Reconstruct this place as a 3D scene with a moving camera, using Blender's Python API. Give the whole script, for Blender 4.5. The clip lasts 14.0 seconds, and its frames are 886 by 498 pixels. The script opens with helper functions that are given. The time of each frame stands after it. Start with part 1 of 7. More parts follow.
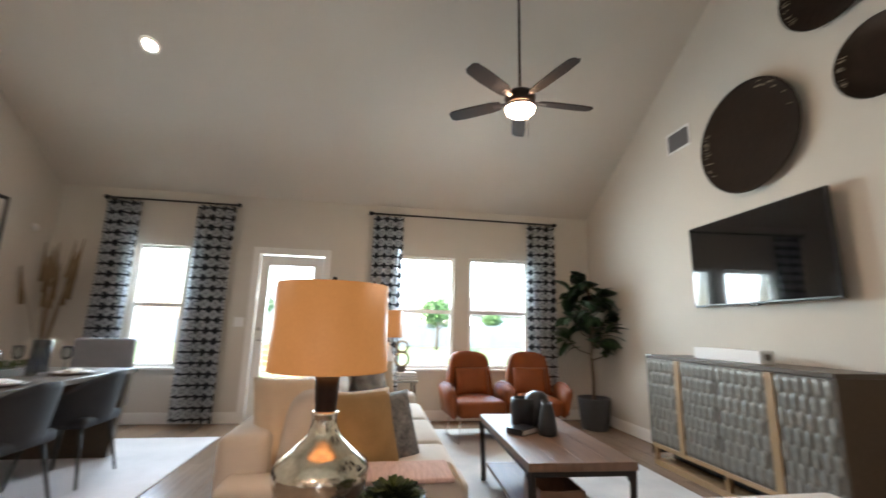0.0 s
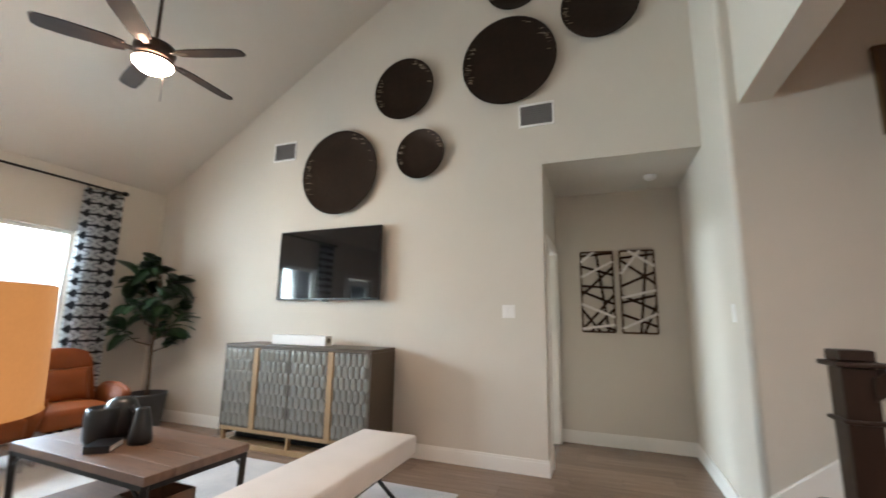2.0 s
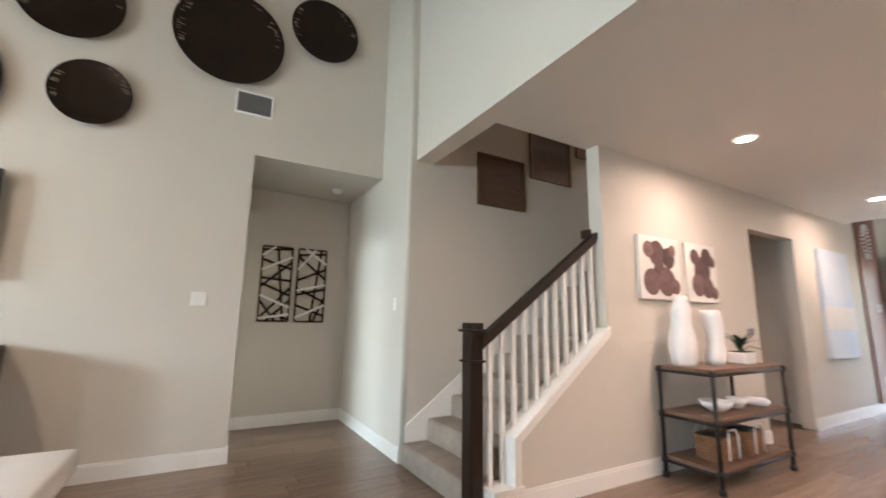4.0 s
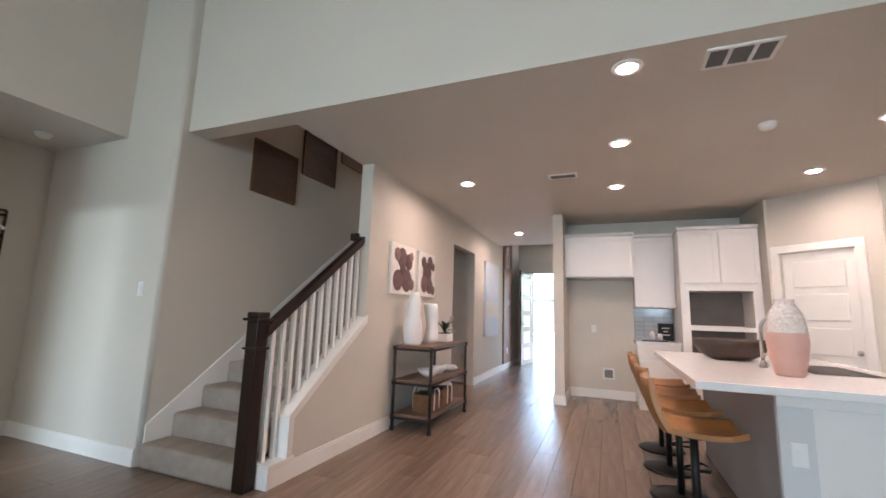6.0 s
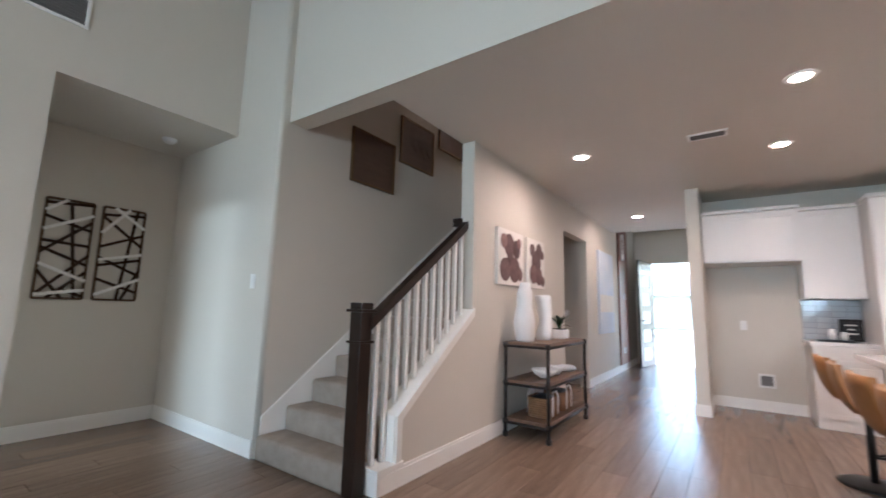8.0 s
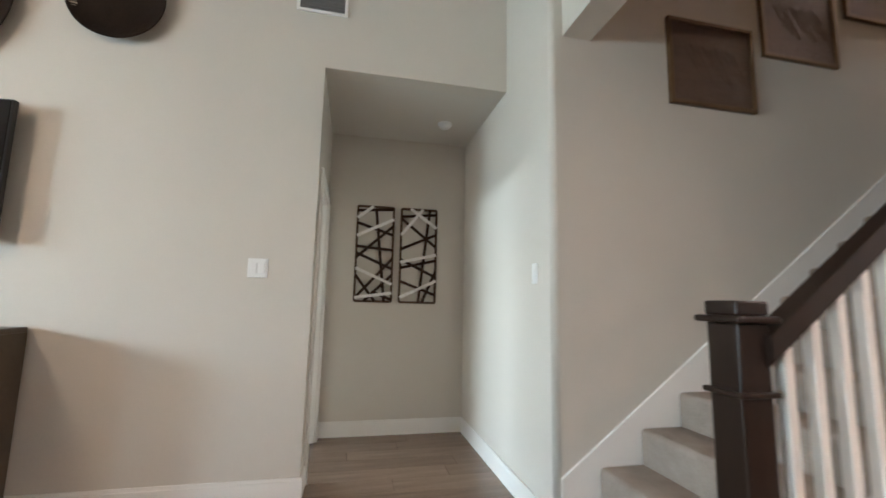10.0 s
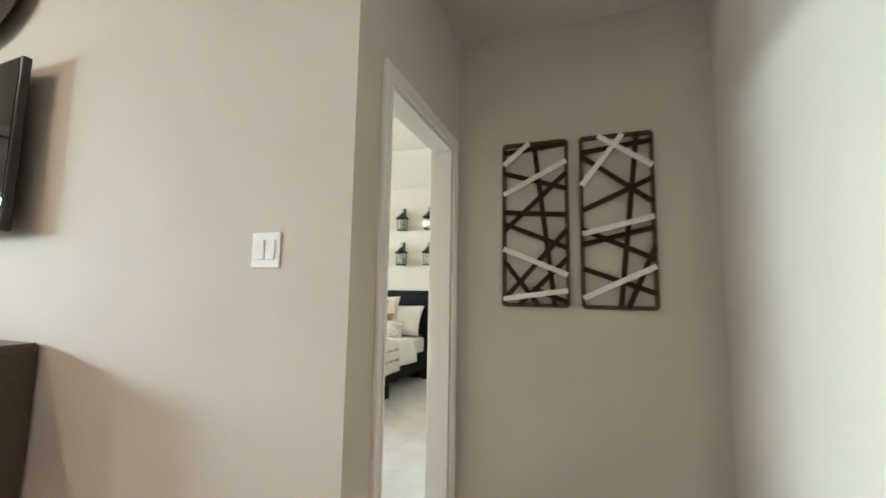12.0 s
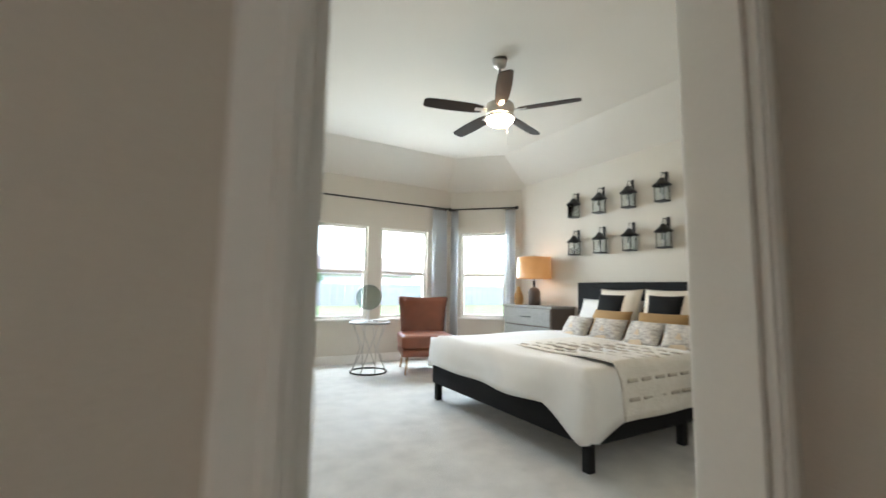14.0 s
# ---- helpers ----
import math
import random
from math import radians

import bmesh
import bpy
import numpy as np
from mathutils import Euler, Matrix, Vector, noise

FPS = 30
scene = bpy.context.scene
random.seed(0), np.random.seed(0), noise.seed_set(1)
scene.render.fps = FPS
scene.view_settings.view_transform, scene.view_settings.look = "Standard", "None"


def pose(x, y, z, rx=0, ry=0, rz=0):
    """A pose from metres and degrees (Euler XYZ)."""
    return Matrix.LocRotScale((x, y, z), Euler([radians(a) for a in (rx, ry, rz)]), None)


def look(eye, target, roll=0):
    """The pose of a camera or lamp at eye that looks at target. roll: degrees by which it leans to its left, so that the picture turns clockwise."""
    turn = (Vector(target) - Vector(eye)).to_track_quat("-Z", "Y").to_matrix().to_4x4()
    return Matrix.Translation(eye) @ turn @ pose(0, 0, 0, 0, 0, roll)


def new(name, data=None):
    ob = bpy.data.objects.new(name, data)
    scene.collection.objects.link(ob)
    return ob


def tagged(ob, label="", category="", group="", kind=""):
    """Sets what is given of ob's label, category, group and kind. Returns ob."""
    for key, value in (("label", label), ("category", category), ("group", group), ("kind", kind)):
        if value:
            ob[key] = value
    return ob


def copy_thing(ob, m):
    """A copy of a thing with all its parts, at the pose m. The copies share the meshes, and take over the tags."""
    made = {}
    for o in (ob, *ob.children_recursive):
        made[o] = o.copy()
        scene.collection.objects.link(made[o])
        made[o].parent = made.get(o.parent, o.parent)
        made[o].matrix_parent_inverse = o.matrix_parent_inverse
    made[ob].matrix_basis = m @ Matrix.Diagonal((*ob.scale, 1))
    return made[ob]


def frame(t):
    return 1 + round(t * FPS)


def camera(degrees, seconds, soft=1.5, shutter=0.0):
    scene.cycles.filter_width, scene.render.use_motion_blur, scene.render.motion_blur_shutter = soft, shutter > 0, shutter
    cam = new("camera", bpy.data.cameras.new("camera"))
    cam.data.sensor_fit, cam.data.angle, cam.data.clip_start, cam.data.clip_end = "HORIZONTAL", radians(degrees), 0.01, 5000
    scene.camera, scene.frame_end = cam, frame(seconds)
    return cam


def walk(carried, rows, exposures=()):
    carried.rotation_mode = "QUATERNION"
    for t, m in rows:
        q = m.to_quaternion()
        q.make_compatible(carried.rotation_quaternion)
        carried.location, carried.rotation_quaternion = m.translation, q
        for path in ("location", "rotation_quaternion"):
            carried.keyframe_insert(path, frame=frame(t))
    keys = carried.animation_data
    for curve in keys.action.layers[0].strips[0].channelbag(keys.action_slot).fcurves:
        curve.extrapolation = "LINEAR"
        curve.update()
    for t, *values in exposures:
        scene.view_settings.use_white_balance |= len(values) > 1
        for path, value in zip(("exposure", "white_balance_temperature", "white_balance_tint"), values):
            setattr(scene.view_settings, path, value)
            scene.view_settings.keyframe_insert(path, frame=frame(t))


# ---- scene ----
cam = camera(94.0, 14.0, soft=1.6, shutter=0.4)
PATH = [
    (0, (1.022, 1.535, 1.208), (1.334, 3.475, 1.583), 1.4),
    (0.5, (0.861, 1.541, 1.232), (1.703, 3.318, 1.595), 1.1),
    (1, (0.723, 1.539, 1.236), (2.001, 3.035, 1.593), 0.9),
    (1.5, (0.564, 1.566, 1.274), (2.174, 2.701, 1.621), 1.0),
    (2, (0.377, 1.704, 1.292), (2.22, 2.408, 1.623), 1.0),
    (2.5, (0.213, 1.878, 1.3), (2.171, 2.124, 1.622), 1.0),
    (3, (0.103, 2.088, 1.289), (2.065, 1.883, 1.612), 1.1),
    (3.5, (0.079, 2.237, 1.25), (1.957, 1.639, 1.585), 1.0),
    (4, (0.025, 2.449, 1.217), (1.737, 1.472, 1.556), 0.9),
    (4.2, (0.016, 2.516, 1.232), (1.643, 1.399, 1.562), 0.9),
    (6.5, (0.151, 3.21, 1.244), (0.806, 1.345, 1.545), 1.8),
    (7, (0.231, 3.15, 1.232), (0.935, 1.301, 1.525), 1.8),
    (7.5, (0.305, 3.024, 1.217), (1.185, 1.251, 1.501), 1.7),
    (8, (0.402, 2.805, 1.189), (1.538, 1.182, 1.466), 1.5),
    (8.5, (0.573, 2.588, 1.182), (1.994, 1.205, 1.442), 1.4),
    (9, (0.841, 2.361, 1.167), (2.51, 1.288, 1.419), 1.3),
    (9.2, (0.942, 2.272, 1.167), (2.692, 1.338, 1.422), 1.3),
    (11.5, (2.617, 1.496, 1.222), (4.568, 1.876, 1.447), 0.9),
    (12, (3.044, 1.475, 1.227), (4.921, 2.13, 1.443), 0.9),
    (12.5, (3.429, 1.471, 1.193), (5.168, 2.433, 1.412), 0.9),
    (13, (3.747, 1.536, 1.172), (5.291, 2.789, 1.384), 0.8),
    (13.5, (4.041, 1.658, 1.163), (5.321, 3.181, 1.37), 0.9),
    (13.7, (4.144, 1.709, 1.161), (5.31, 3.321, 1.365), 0.8),
    (13.9, (4.262, 1.773, 1.146), (5.309, 3.466, 1.343), 0.9),
    (14, (4.322, 1.814, 1.148), (5.314, 3.54, 1.342), 0.9),
]
walk(cam, [(t, look(eye, target, roll)) for t, eye, target, roll in PATH],
     [(0, 4.2, 6150, 9), (2.0, 4.55, 6000, 8.5), (3.4, 4.75, 5900, 8), (4.2, 4.6, 5900, 7.5), (6.5, 4.1, 5650, 9), (7.2, 4.08, 5700, 9), (8.5, 4.32, 5200, 7), (9.2, 4.5, 5450, 7), (11.5, 4.65, 5950, 5), (12.7, 4.8, 6200, 8), (13.0, 4.65, 6250, 10), (13.5, 4.4, 6200, 10), (14, 3.85, 6050, 9)])

# ---- world and light ----
world = bpy.data.worlds.new("sky")
scene.world = world
world.use_nodes = True
wn = world.node_tree.nodes
sky = wn.new("ShaderNodeTexSky")
sky.sky_type = "NISHITA"
sky.sun_disc = False
sky.sun_elevation = radians(50)
sky.sun_rotation = radians(261)
sky.air_density, sky.dust_density = 1.2, 3.0
world.node_tree.links.new(sky.outputs[0], wn["Background"].inputs[0])
wn["Background"].inputs[1].default_value = 0.12

sun = new("sun", bpy.data.lights.new("sun", "SUN"))
sun.data.energy, sun.data.angle, sun.data.color = 1.2, radians(2), (1.0, 0.95, 0.88)
sun.matrix_world = look((-20, -3, 24), (0, 0, 0))


def window_light(name, m, w, h, strength, color=(0.81, 0.95, 1.0)):
    """Sky light in the upper sash of a window, shining into the room."""
    lamp = new(name, bpy.data.lights.new(name, "AREA"))
    lamp.data.shape, lamp.data.size, lamp.data.size_y = "RECTANGLE", w, h
    lamp.data.energy, lamp.data.color = strength * w * h * math.pi, color
    lamp.matrix_world = m @ Matrix.Rotation(radians(-76), 4, "X")   # the sky stands above the roofs, so it shines in downwards


def north_light(x, y, z, turn=0):
    return Matrix.Translation((x, y, z)) @ Matrix.Rotation(radians(turn), 4, "Z")


for x, w, power in ((-1.675, 0.50, 4.4), (1.715, 0.70, 3.9), (2.765, 0.78, 1.7)):
    window_light("window_light", north_light(x, 7.56, 1.84), w, 0.64, power)
window_light("door_light", north_light(-0.09, 7.56, 1.55), 0.52, 0.8, 2.6)
for x, w in ((6.05, 0.88), (7.195, 0.74)):
    window_light("window_light", north_light(x, 8.37, 1.79), w, 0.62, 3.4, (0.88, 0.98, 1.0))
window_light("window_light", north_light(8.487 + 0.205, 7.66 + 0.205, 1.79, -45.3), 0.66, 0.62, 3.4, (0.88, 0.98, 1.0))


# ---- materials ----
def material(name, color, rough=0.6, metal=0.0, var=0.12, scale=6.0, fine=90.0, bump=0.06, second=None, spec=0.5, stretch=(1, 1, 1), random=0.0):
    """A surface with tone variation at two scales and fine relief."""
    m = bpy.data.materials.new(name)
    m.use_nodes = True
    t = m.node_tree
    n, l = t.nodes, t.links
    b = n["Principled BSDF"]
    b.inputs["Roughness"].default_value = rough
    b.inputs["Metallic"].default_value = metal
    b.inputs["Specular IOR Level"].default_value = spec
    co = n.new("ShaderNodeTexCoord")
    mp = n.new("ShaderNodeMapping")
    mp.inputs["Scale"].default_value = stretch
    l.new(co.outputs["Object"], mp.inputs[0])
    big = n.new("ShaderNodeTexNoise")
    big.inputs["Scale"].default_value, big.inputs["Detail"].default_value = scale, 5
    small = n.new("ShaderNodeTexNoise")
    small.inputs["Scale"].default_value, small.inputs["Detail"].default_value = fine, 3
    l.new(mp.outputs[0], big.inputs[0])
    l.new(mp.outputs[0], small.inputs[0])
    mix = n.new("ShaderNodeMix")
    mix.data_type = "RGBA"
    lo = second or tuple(max(0.0, c * (1 - var)) for c in color)
    hi = color if second else tuple(min(1.0, c * (1 + var * 0.5)) for c in color)
    mix.inputs[6].default_value, mix.inputs[7].default_value = (*lo, 1), (*hi, 1)
    add = n.new("ShaderNodeMath")
    add.operation = "MULTIPLY_ADD"
    add.inputs[1].default_value, add.inputs[2].default_value = 0.4, 0.0
    l.new(small.outputs[0], add.inputs[0])
    sm = n.new("ShaderNodeMath")
    sm.operation = "MULTIPLY_ADD"
    sm.inputs[1].default_value = 0.6
    l.new(big.outputs[0], sm.inputs[0])
    l.new(add.outputs[0], sm.inputs[2])
    rp = n.new("ShaderNodeMapRange")
    rp.inputs[1].default_value, rp.inputs[2].default_value = 0.3, 0.7
    l.new(sm.outputs[0], rp.inputs[0])
    l.new(rp.outputs[0], mix.inputs[0])
    out = mix.outputs[2]
    if random:
        info = n.new("ShaderNodeObjectInfo")
        rr = n.new("ShaderNodeMapRange")
        rr.inputs[3].default_value, rr.inputs[4].default_value = 1 - random, 1 + random
        l.new(info.outputs["Random"], rr.inputs[0])
        hs = n.new("ShaderNodeHueSaturation")
        l.new(rr.outputs[0], hs.inputs["Value"])
        l.new(out, hs.inputs["Color"])
        out = hs.outputs[0]
    l.new(out, b.inputs["Base Color"])
    if bump:
        bp = n.new("ShaderNodeBump")
        bp.inputs["Strength"].default_value, bp.inputs["Distance"].default_value = bump, 0.01
        l.new(small.outputs[0], bp.inputs["Height"])
        l.new(bp.outputs[0], b.inputs["Normal"])
    return m


def glow(name, color, strength, base=(0.9, 0.88, 0.84)):
    m = material(name, base, 0.5, bump=0)
    b = m.node_tree.nodes["Principled BSDF"]
    b.inputs["Emission Color"].default_value = (*color, 1)
    b.inputs["Emission Strength"].default_value = strength
    return m


def clear(name, color=(1, 1, 1), rough=0.0):
    """Thin clear glass: lets light straight through, mirrors a little."""
    m = bpy.data.materials.new(name)
    m.use_nodes = True
    t = m.node_tree
    n, l = t.nodes, t.links
    n.remove(n["Principled BSDF"])
    tr, gl, fr, mx = n.new("ShaderNodeBsdfTransparent"), n.new("ShaderNodeBsdfGlossy"), n.new("ShaderNodeFresnel"), n.new("ShaderNodeMixShader")
    tr.inputs[0].default_value = (*color, 1)
    gl.inputs["Roughness"].default_value = rough
    fr.inputs[0].default_value = 1.45
    l.new(fr.outputs[0], mx.inputs[0])
    l.new(tr.outputs[0], mx.inputs[1])
    l.new(gl.outputs[0], mx.inputs[2])
    l.new(mx.outputs[0], n["Material Output"].inputs[0])
    return m


def curtain_cloth(name):
    """White cloth printed with rows of dark diamonds joined by thin bars."""
    m = material(name, (0.62, 0.64, 0.66), 0.85, bump=0.15, fine=400)
    t = m.node_tree
    n, l = t.nodes, t.links
    co = n.new("ShaderNodeTexCoord")
    sep = n.new("ShaderNodeSeparateXYZ")
    l.new(co.outputs["UV"], sep.inputs[0])

    def op(kind, a, b=None):
        x = n.new("ShaderNodeMath")
        x.operation = kind
        for i, v in enumerate((a, b)):
            if v is None:
                continue
            if isinstance(v, (int, float)):
                x.inputs[i].default_value = v
            else:
                l.new(v, x.inputs[i])
        return x.outputs[0]

    def wave(v, period, shift=0.0):
        return op("MULTIPLY", op("ABSOLUTE", op("SUBTRACT", op("FRACT", op("ADD", op("DIVIDE", v, period), shift)), 0.5)), 2.0)

    u, v = sep.outputs[0], sep.outputs[1]
    f, g = wave(u, 0.20), wave(v, 0.13)
    dia = op("LESS_THAN", op("ADD", f, op("MULTIPLY", g, 0.9)), 0.72)
    bar = op("LESS_THAN", g, 0.17)
    f2, g2 = wave(u, 0.20, 0.5), wave(v, 0.13, 0.5)
    ring = op("LESS_THAN", op("ABSOLUTE", op("SUBTRACT", op("ADD", f2, g2), 0.45)), 0.10)
    dark = op("MAXIMUM", dia, bar)
    base = n["Principled BSDF"].inputs["Base Color"].links[0].from_socket
    m1, m2 = n.new("ShaderNodeMix"), n.new("ShaderNodeMix")
    m1.data_type = m2.data_type = "RGBA"
    l.new(ring, m1.inputs[0])
    l.new(base, m1.inputs[6])
    m1.inputs[7].default_value = (0.22, 0.24, 0.27, 1)
    l.new(dark, m2.inputs[0])
    l.new(m1.outputs[2], m2.inputs[6])
    m2.inputs[7].default_value = (0.03, 0.035, 0.045, 1)
    l.new(m2.outputs[2], n["Principled BSDF"].inputs["Base Color"])
    return m


def sheer(name, color):
    """Thin white cloth that lets about half of the daylight through."""
    m = material(name, color, 0.9, var=0.05, fine=300, bump=0.1)
    n, l = m.node_tree.nodes, m.node_tree.links
    tl, mx = n.new("ShaderNodeBsdfTranslucent"), n.new("ShaderNodeMixShader")
    tl.inputs[0].default_value = (*color, 1)
    mx.inputs[0].default_value = 0.5
    l.new(n["Principled BSDF"].outputs[0], mx.inputs[1])
    l.new(tl.outputs[0], mx.inputs[2])
    l.new(mx.outputs[0], n["Material Output"].inputs[0])
    return m


WALL = material("wall_paint", (0.60, 0.55, 0.475), 0.72, var=0.04, scale=1.2, fine=140, bump=0.08)
CEIL = material("ceiling_paint", (0.60, 0.555, 0.49), 0.8, var=0.04, scale=1.0, fine=120, bump=0.1)
TRIM = material("white_trim_paint", (0.80, 0.77, 0.72), 0.4, var=0.03, scale=3, bump=0.03)
CABINET = material("white_cabinet_paint", (0.74, 0.70, 0.66), 0.35, var=0.03, scale=3, bump=0.02)
PLANK = material("plank_wood", (0.265, 0.18, 0.126), 0.27, spec=0.5, var=0.5, scale=3.0, fine=40, bump=0.1, stretch=(7, 0.7, 1), second=(0.145, 0.097, 0.067), random=0.14)
SUBFLOOR = material("floor_joint", (0.10, 0.07, 0.05), 0.8)
CARPET = material("bedroom_carpet", (0.68, 0.66, 0.63), 0.95, var=0.2, scale=5, fine=160, bump=0.9)
STAIRCARPET = material("stair_carpet", (0.36, 0.295, 0.24), 0.95, var=0.25, scale=9, fine=150, bump=0.9)
DARKWOOD = material("espresso_wood", (0.020, 0.011, 0.007), 0.36, spec=0.3, var=0.3, scale=8, fine=60, bump=0.03, stretch=(6, 6, 1))
OAK = material("brown_wood", (0.19, 0.105, 0.062), 0.45, var=0.3, scale=4, fine=50, bump=0.08, stretch=(8, 1, 1), second=(0.10, 0.054, 0.032))
GOLDWOOD = material("tan_wood_strip", (0.34, 0.22, 0.11), 0.45, var=0.25, scale=5, fine=60, bump=0.06, stretch=(6, 6, 1))
DARKCASE = material("dark_cabinet_wood", (0.075, 0.052, 0.033), 0.38, var=0.25, scale=5, fine=60, bump=0.05, stretch=(6, 1, 6))
HEXMET = material("grey_silver_relief", (0.20, 0.19, 0.165), 0.4, metal=0.3, var=0.3, scale=7, fine=80, bump=0.08)
HEXBACK = material("grey_relief_ground", (0.12, 0.105, 0.085), 0.5, metal=0.4, var=0.25, scale=8)
LEATHER = material("tan_leather", (0.215, 0.052, 0.009), 0.45, spec=0.3, var=0.25, scale=5, fine=180, bump=0.12)
LEATHER2 = material("cognac_leather", (0.21, 0.065, 0.03), 0.36, var=0.25, scale=5, fine=180, bump=0.12)
STOOLLEATHER = material("camel_leather", (0.34, 0.155, 0.045), 0.45, var=0.25, scale=6, fine=150, bump=0.1)
BLACKMET = material("black_metal", (0.02, 0.019, 0.018), 0.42, metal=0.6, var=0.2, bump=0.03)
IRON = material("aged_dark_iron", (0.035, 0.03, 0.027), 0.5, metal=0.7, var=0.3, scale=12, bump=0.08)
BLACKCER = material("black_ceramic", (0.012, 0.012, 0.014), 0.3, var=0.2, bump=0.03)
SOFA = material("cream_linen", (0.54, 0.49, 0.43), 0.9, var=0.08, scale=8, fine=350, bump=0.25)
GOLDCUSH = material("mustard_velvet", (0.36, 0.22, 0.09), 0.85, var=0.25, scale=8, fine=250, bump=0.2)
CREAMCUSH = material("cream_cushion", (0.60, 0.48, 0.34), 0.85, var=0.1, scale=8, fine=250, bump=0.2)
GREYCUSH = material("grey_print_cushion", (0.52, 0.52, 0.52), 0.85, var=0.5, scale=14, fine=200, bump=0.2, second=(0.10, 0.10, 0.11))
PRINTDARK = material("charcoal_print_cushion", (0.30, 0.29, 0.28), 0.85, var=0.6, scale=16, fine=70, bump=0.2, second=(0.05, 0.05, 0.055))
BENCHCLOTH = material("ivory_bench_cloth", (0.68, 0.62, 0.57), 0.75, var=0.06, scale=6, fine=300, bump=0.12)
RUG = material("pale_rug", (0.66, 0.63, 0.60), 0.95, var=0.3, scale=2.4, fine=120, bump=0.6, second=(0.40, 0.40, 0.41))
RUGDIN = material("lavender_rug", (0.74, 0.71, 0.73), 0.95, var=0.2, scale=2.5, fine=120, bump=0.6, second=(0.56, 0.54, 0.56))
CURTAIN = curtain_cloth("printed_curtain")
SHEER = sheer("white_sheer", (0.84, 0.85, 0.86))
SHADE = glow("warm_lampshade", (1.0, 0.40, 0.10), 0.018, (0.32, 0.16, 0.065))
SHADE2 = glow("warm_bedside_shade", (1.0, 0.45, 0.14), 0.022, (0.38, 0.20, 0.08))
BULB = glow("lamp_bulb", (1.0, 0.62, 0.32), 5.5)
CANLIGHT = glow("recessed_light", (1.0, 0.72, 0.58), 41)
FANLIGHT = glow("fan_light_bowl", (1.0, 0.72, 0.50), 9)
FANLIGHT2 = glow("bedroom_fan_bowl", (1.0, 0.70, 0.44), 5)
BRONZE = material("bronze_fan_metal", (0.05, 0.033, 0.024), 0.35, metal=0.7, var=0.2, bump=0.03)
BLADE = material("dark_walnut_blade", (0.022, 0.012, 0.008), 0.7, spec=0.12, var=0.3, scale=5, fine=60, bump=0.05, stretch=(1, 7, 1))
DISC = material("dark_hammered_metal", (0.02, 0.011, 0.006), 0.4, metal=0.35, spec=0.3, var=0.3, scale=5, fine=22, bump=0.3, stretch=(1, 1, 4))
# pale bars for worn ridges, with the window sheen put into their colour
WORNGLINT = material("worn_bronze_glint", (0.34, 0.27, 0.19), 0.4, metal=0.6, var=0.4, scale=20, random=0.5)
NICKEL = material("brushed_nickel", (0.55, 0.52, 0.48), 0.3, metal=1.0, var=0.1, bump=0.02)
MERCURY = material("mercury_glass", (0.88, 0.80, 0.66), 0.14, metal=0.95, var=0.35, scale=9, fine=60, bump=0.04)
SCREEN = material("tv_screen", (0.004, 0.004, 0.005), 0.05, var=0.1, bump=0, spec=0.7)
PLASTIC = material("white_plastic", (0.78, 0.76, 0.73), 0.35, var=0.02, bump=0)
# grey of slats and grout; also painted in for shade inside vents and recesses
VENTDARK = material("vent_shadow_grey", (0.16, 0.15, 0.145), 0.6)
QUARTZ = material("white_quartz", (0.78, 0.76, 0.74), 0.16, var=0.06, scale=12, bump=0)
POSTPAINT = material("pale_grey_paint", (0.60, 0.59, 0.58), 0.5, var=0.04, scale=3)
ISLANDPAINT = material("grey_island_paint", (0.42, 0.41, 0.41), 0.55, var=0.05, scale=2)
WHITECER = material("white_ceramic", (0.78, 0.76, 0.74), 0.3, var=0.04, scale=7, bump=0.04)
PINKCER = material("blush_ceramic", (0.55, 0.33, 0.27), 0.55, var=0.12, scale=8, fine=90, bump=0.12)
SPECKLE = material("speckled_white_glaze", (0.80, 0.76, 0.72), 0.22, var=0.4, scale=60, fine=140, bump=0.25, second=(0.46, 0.38, 0.33))
WALNUT = material("dark_walnut_bowl", (0.055, 0.034, 0.024), 0.4, var=0.4, scale=9, fine=50, bump=0.1)
LEAF = material("dark_green_leaf", (0.030, 0.075, 0.022), 0.35, var=0.35, scale=9, fine=60, bump=0.1, random=0.35)
TRUNK = material("plant_bark", (0.12, 0.085, 0.055), 0.85, var=0.3, scale=14, bump=0.3)
POT = material("charcoal_pot", (0.055, 0.055, 0.058), 0.6, var=0.15, bump=0.08)
SOIL = material("potting_soil", (0.03, 0.022, 0.016), 0.95, bump=0.5)
CHAIRVELVET = material("slate_velvet", (0.022, 0.023, 0.028), 0.75, var=0.2, scale=7, fine=250, bump=0.1)
CHAIRGREY = material("grey_upholstery", (0.22, 0.22, 0.24), 0.85, var=0.15, scale=7, fine=250, bump=0.1)
PILLOWCREAM = material("cream_pillow_cotton", (0.74, 0.67, 0.57), 0.9, var=0.08, scale=6, fine=250, bump=0.2)
BEDBLACK = material("black_bed_upholstery", (0.009, 0.009, 0.010), 0.75, spec=0.2, var=0.2, scale=7, fine=250, bump=0.1)
LINEN = material("white_bed_linen", (0.76, 0.74, 0.71), 0.9, var=0.06, scale=5, fine=250, bump=0.15)
KNIT = material("cream_knit_throw", (0.80, 0.76, 0.70), 0.95, var=0.5, scale=9, fine=55, bump=0.8, stretch=(1.2, 4, 1), second=(0.68, 0.63, 0.55))
PRINTCUSH = material("black_white_print_cushion", (0.74, 0.69, 0.62), 0.85, var=0.6, scale=16, fine=60, bump=0.2, second=(0.22, 0.20, 0.18), stretch=(1, 1, 3))
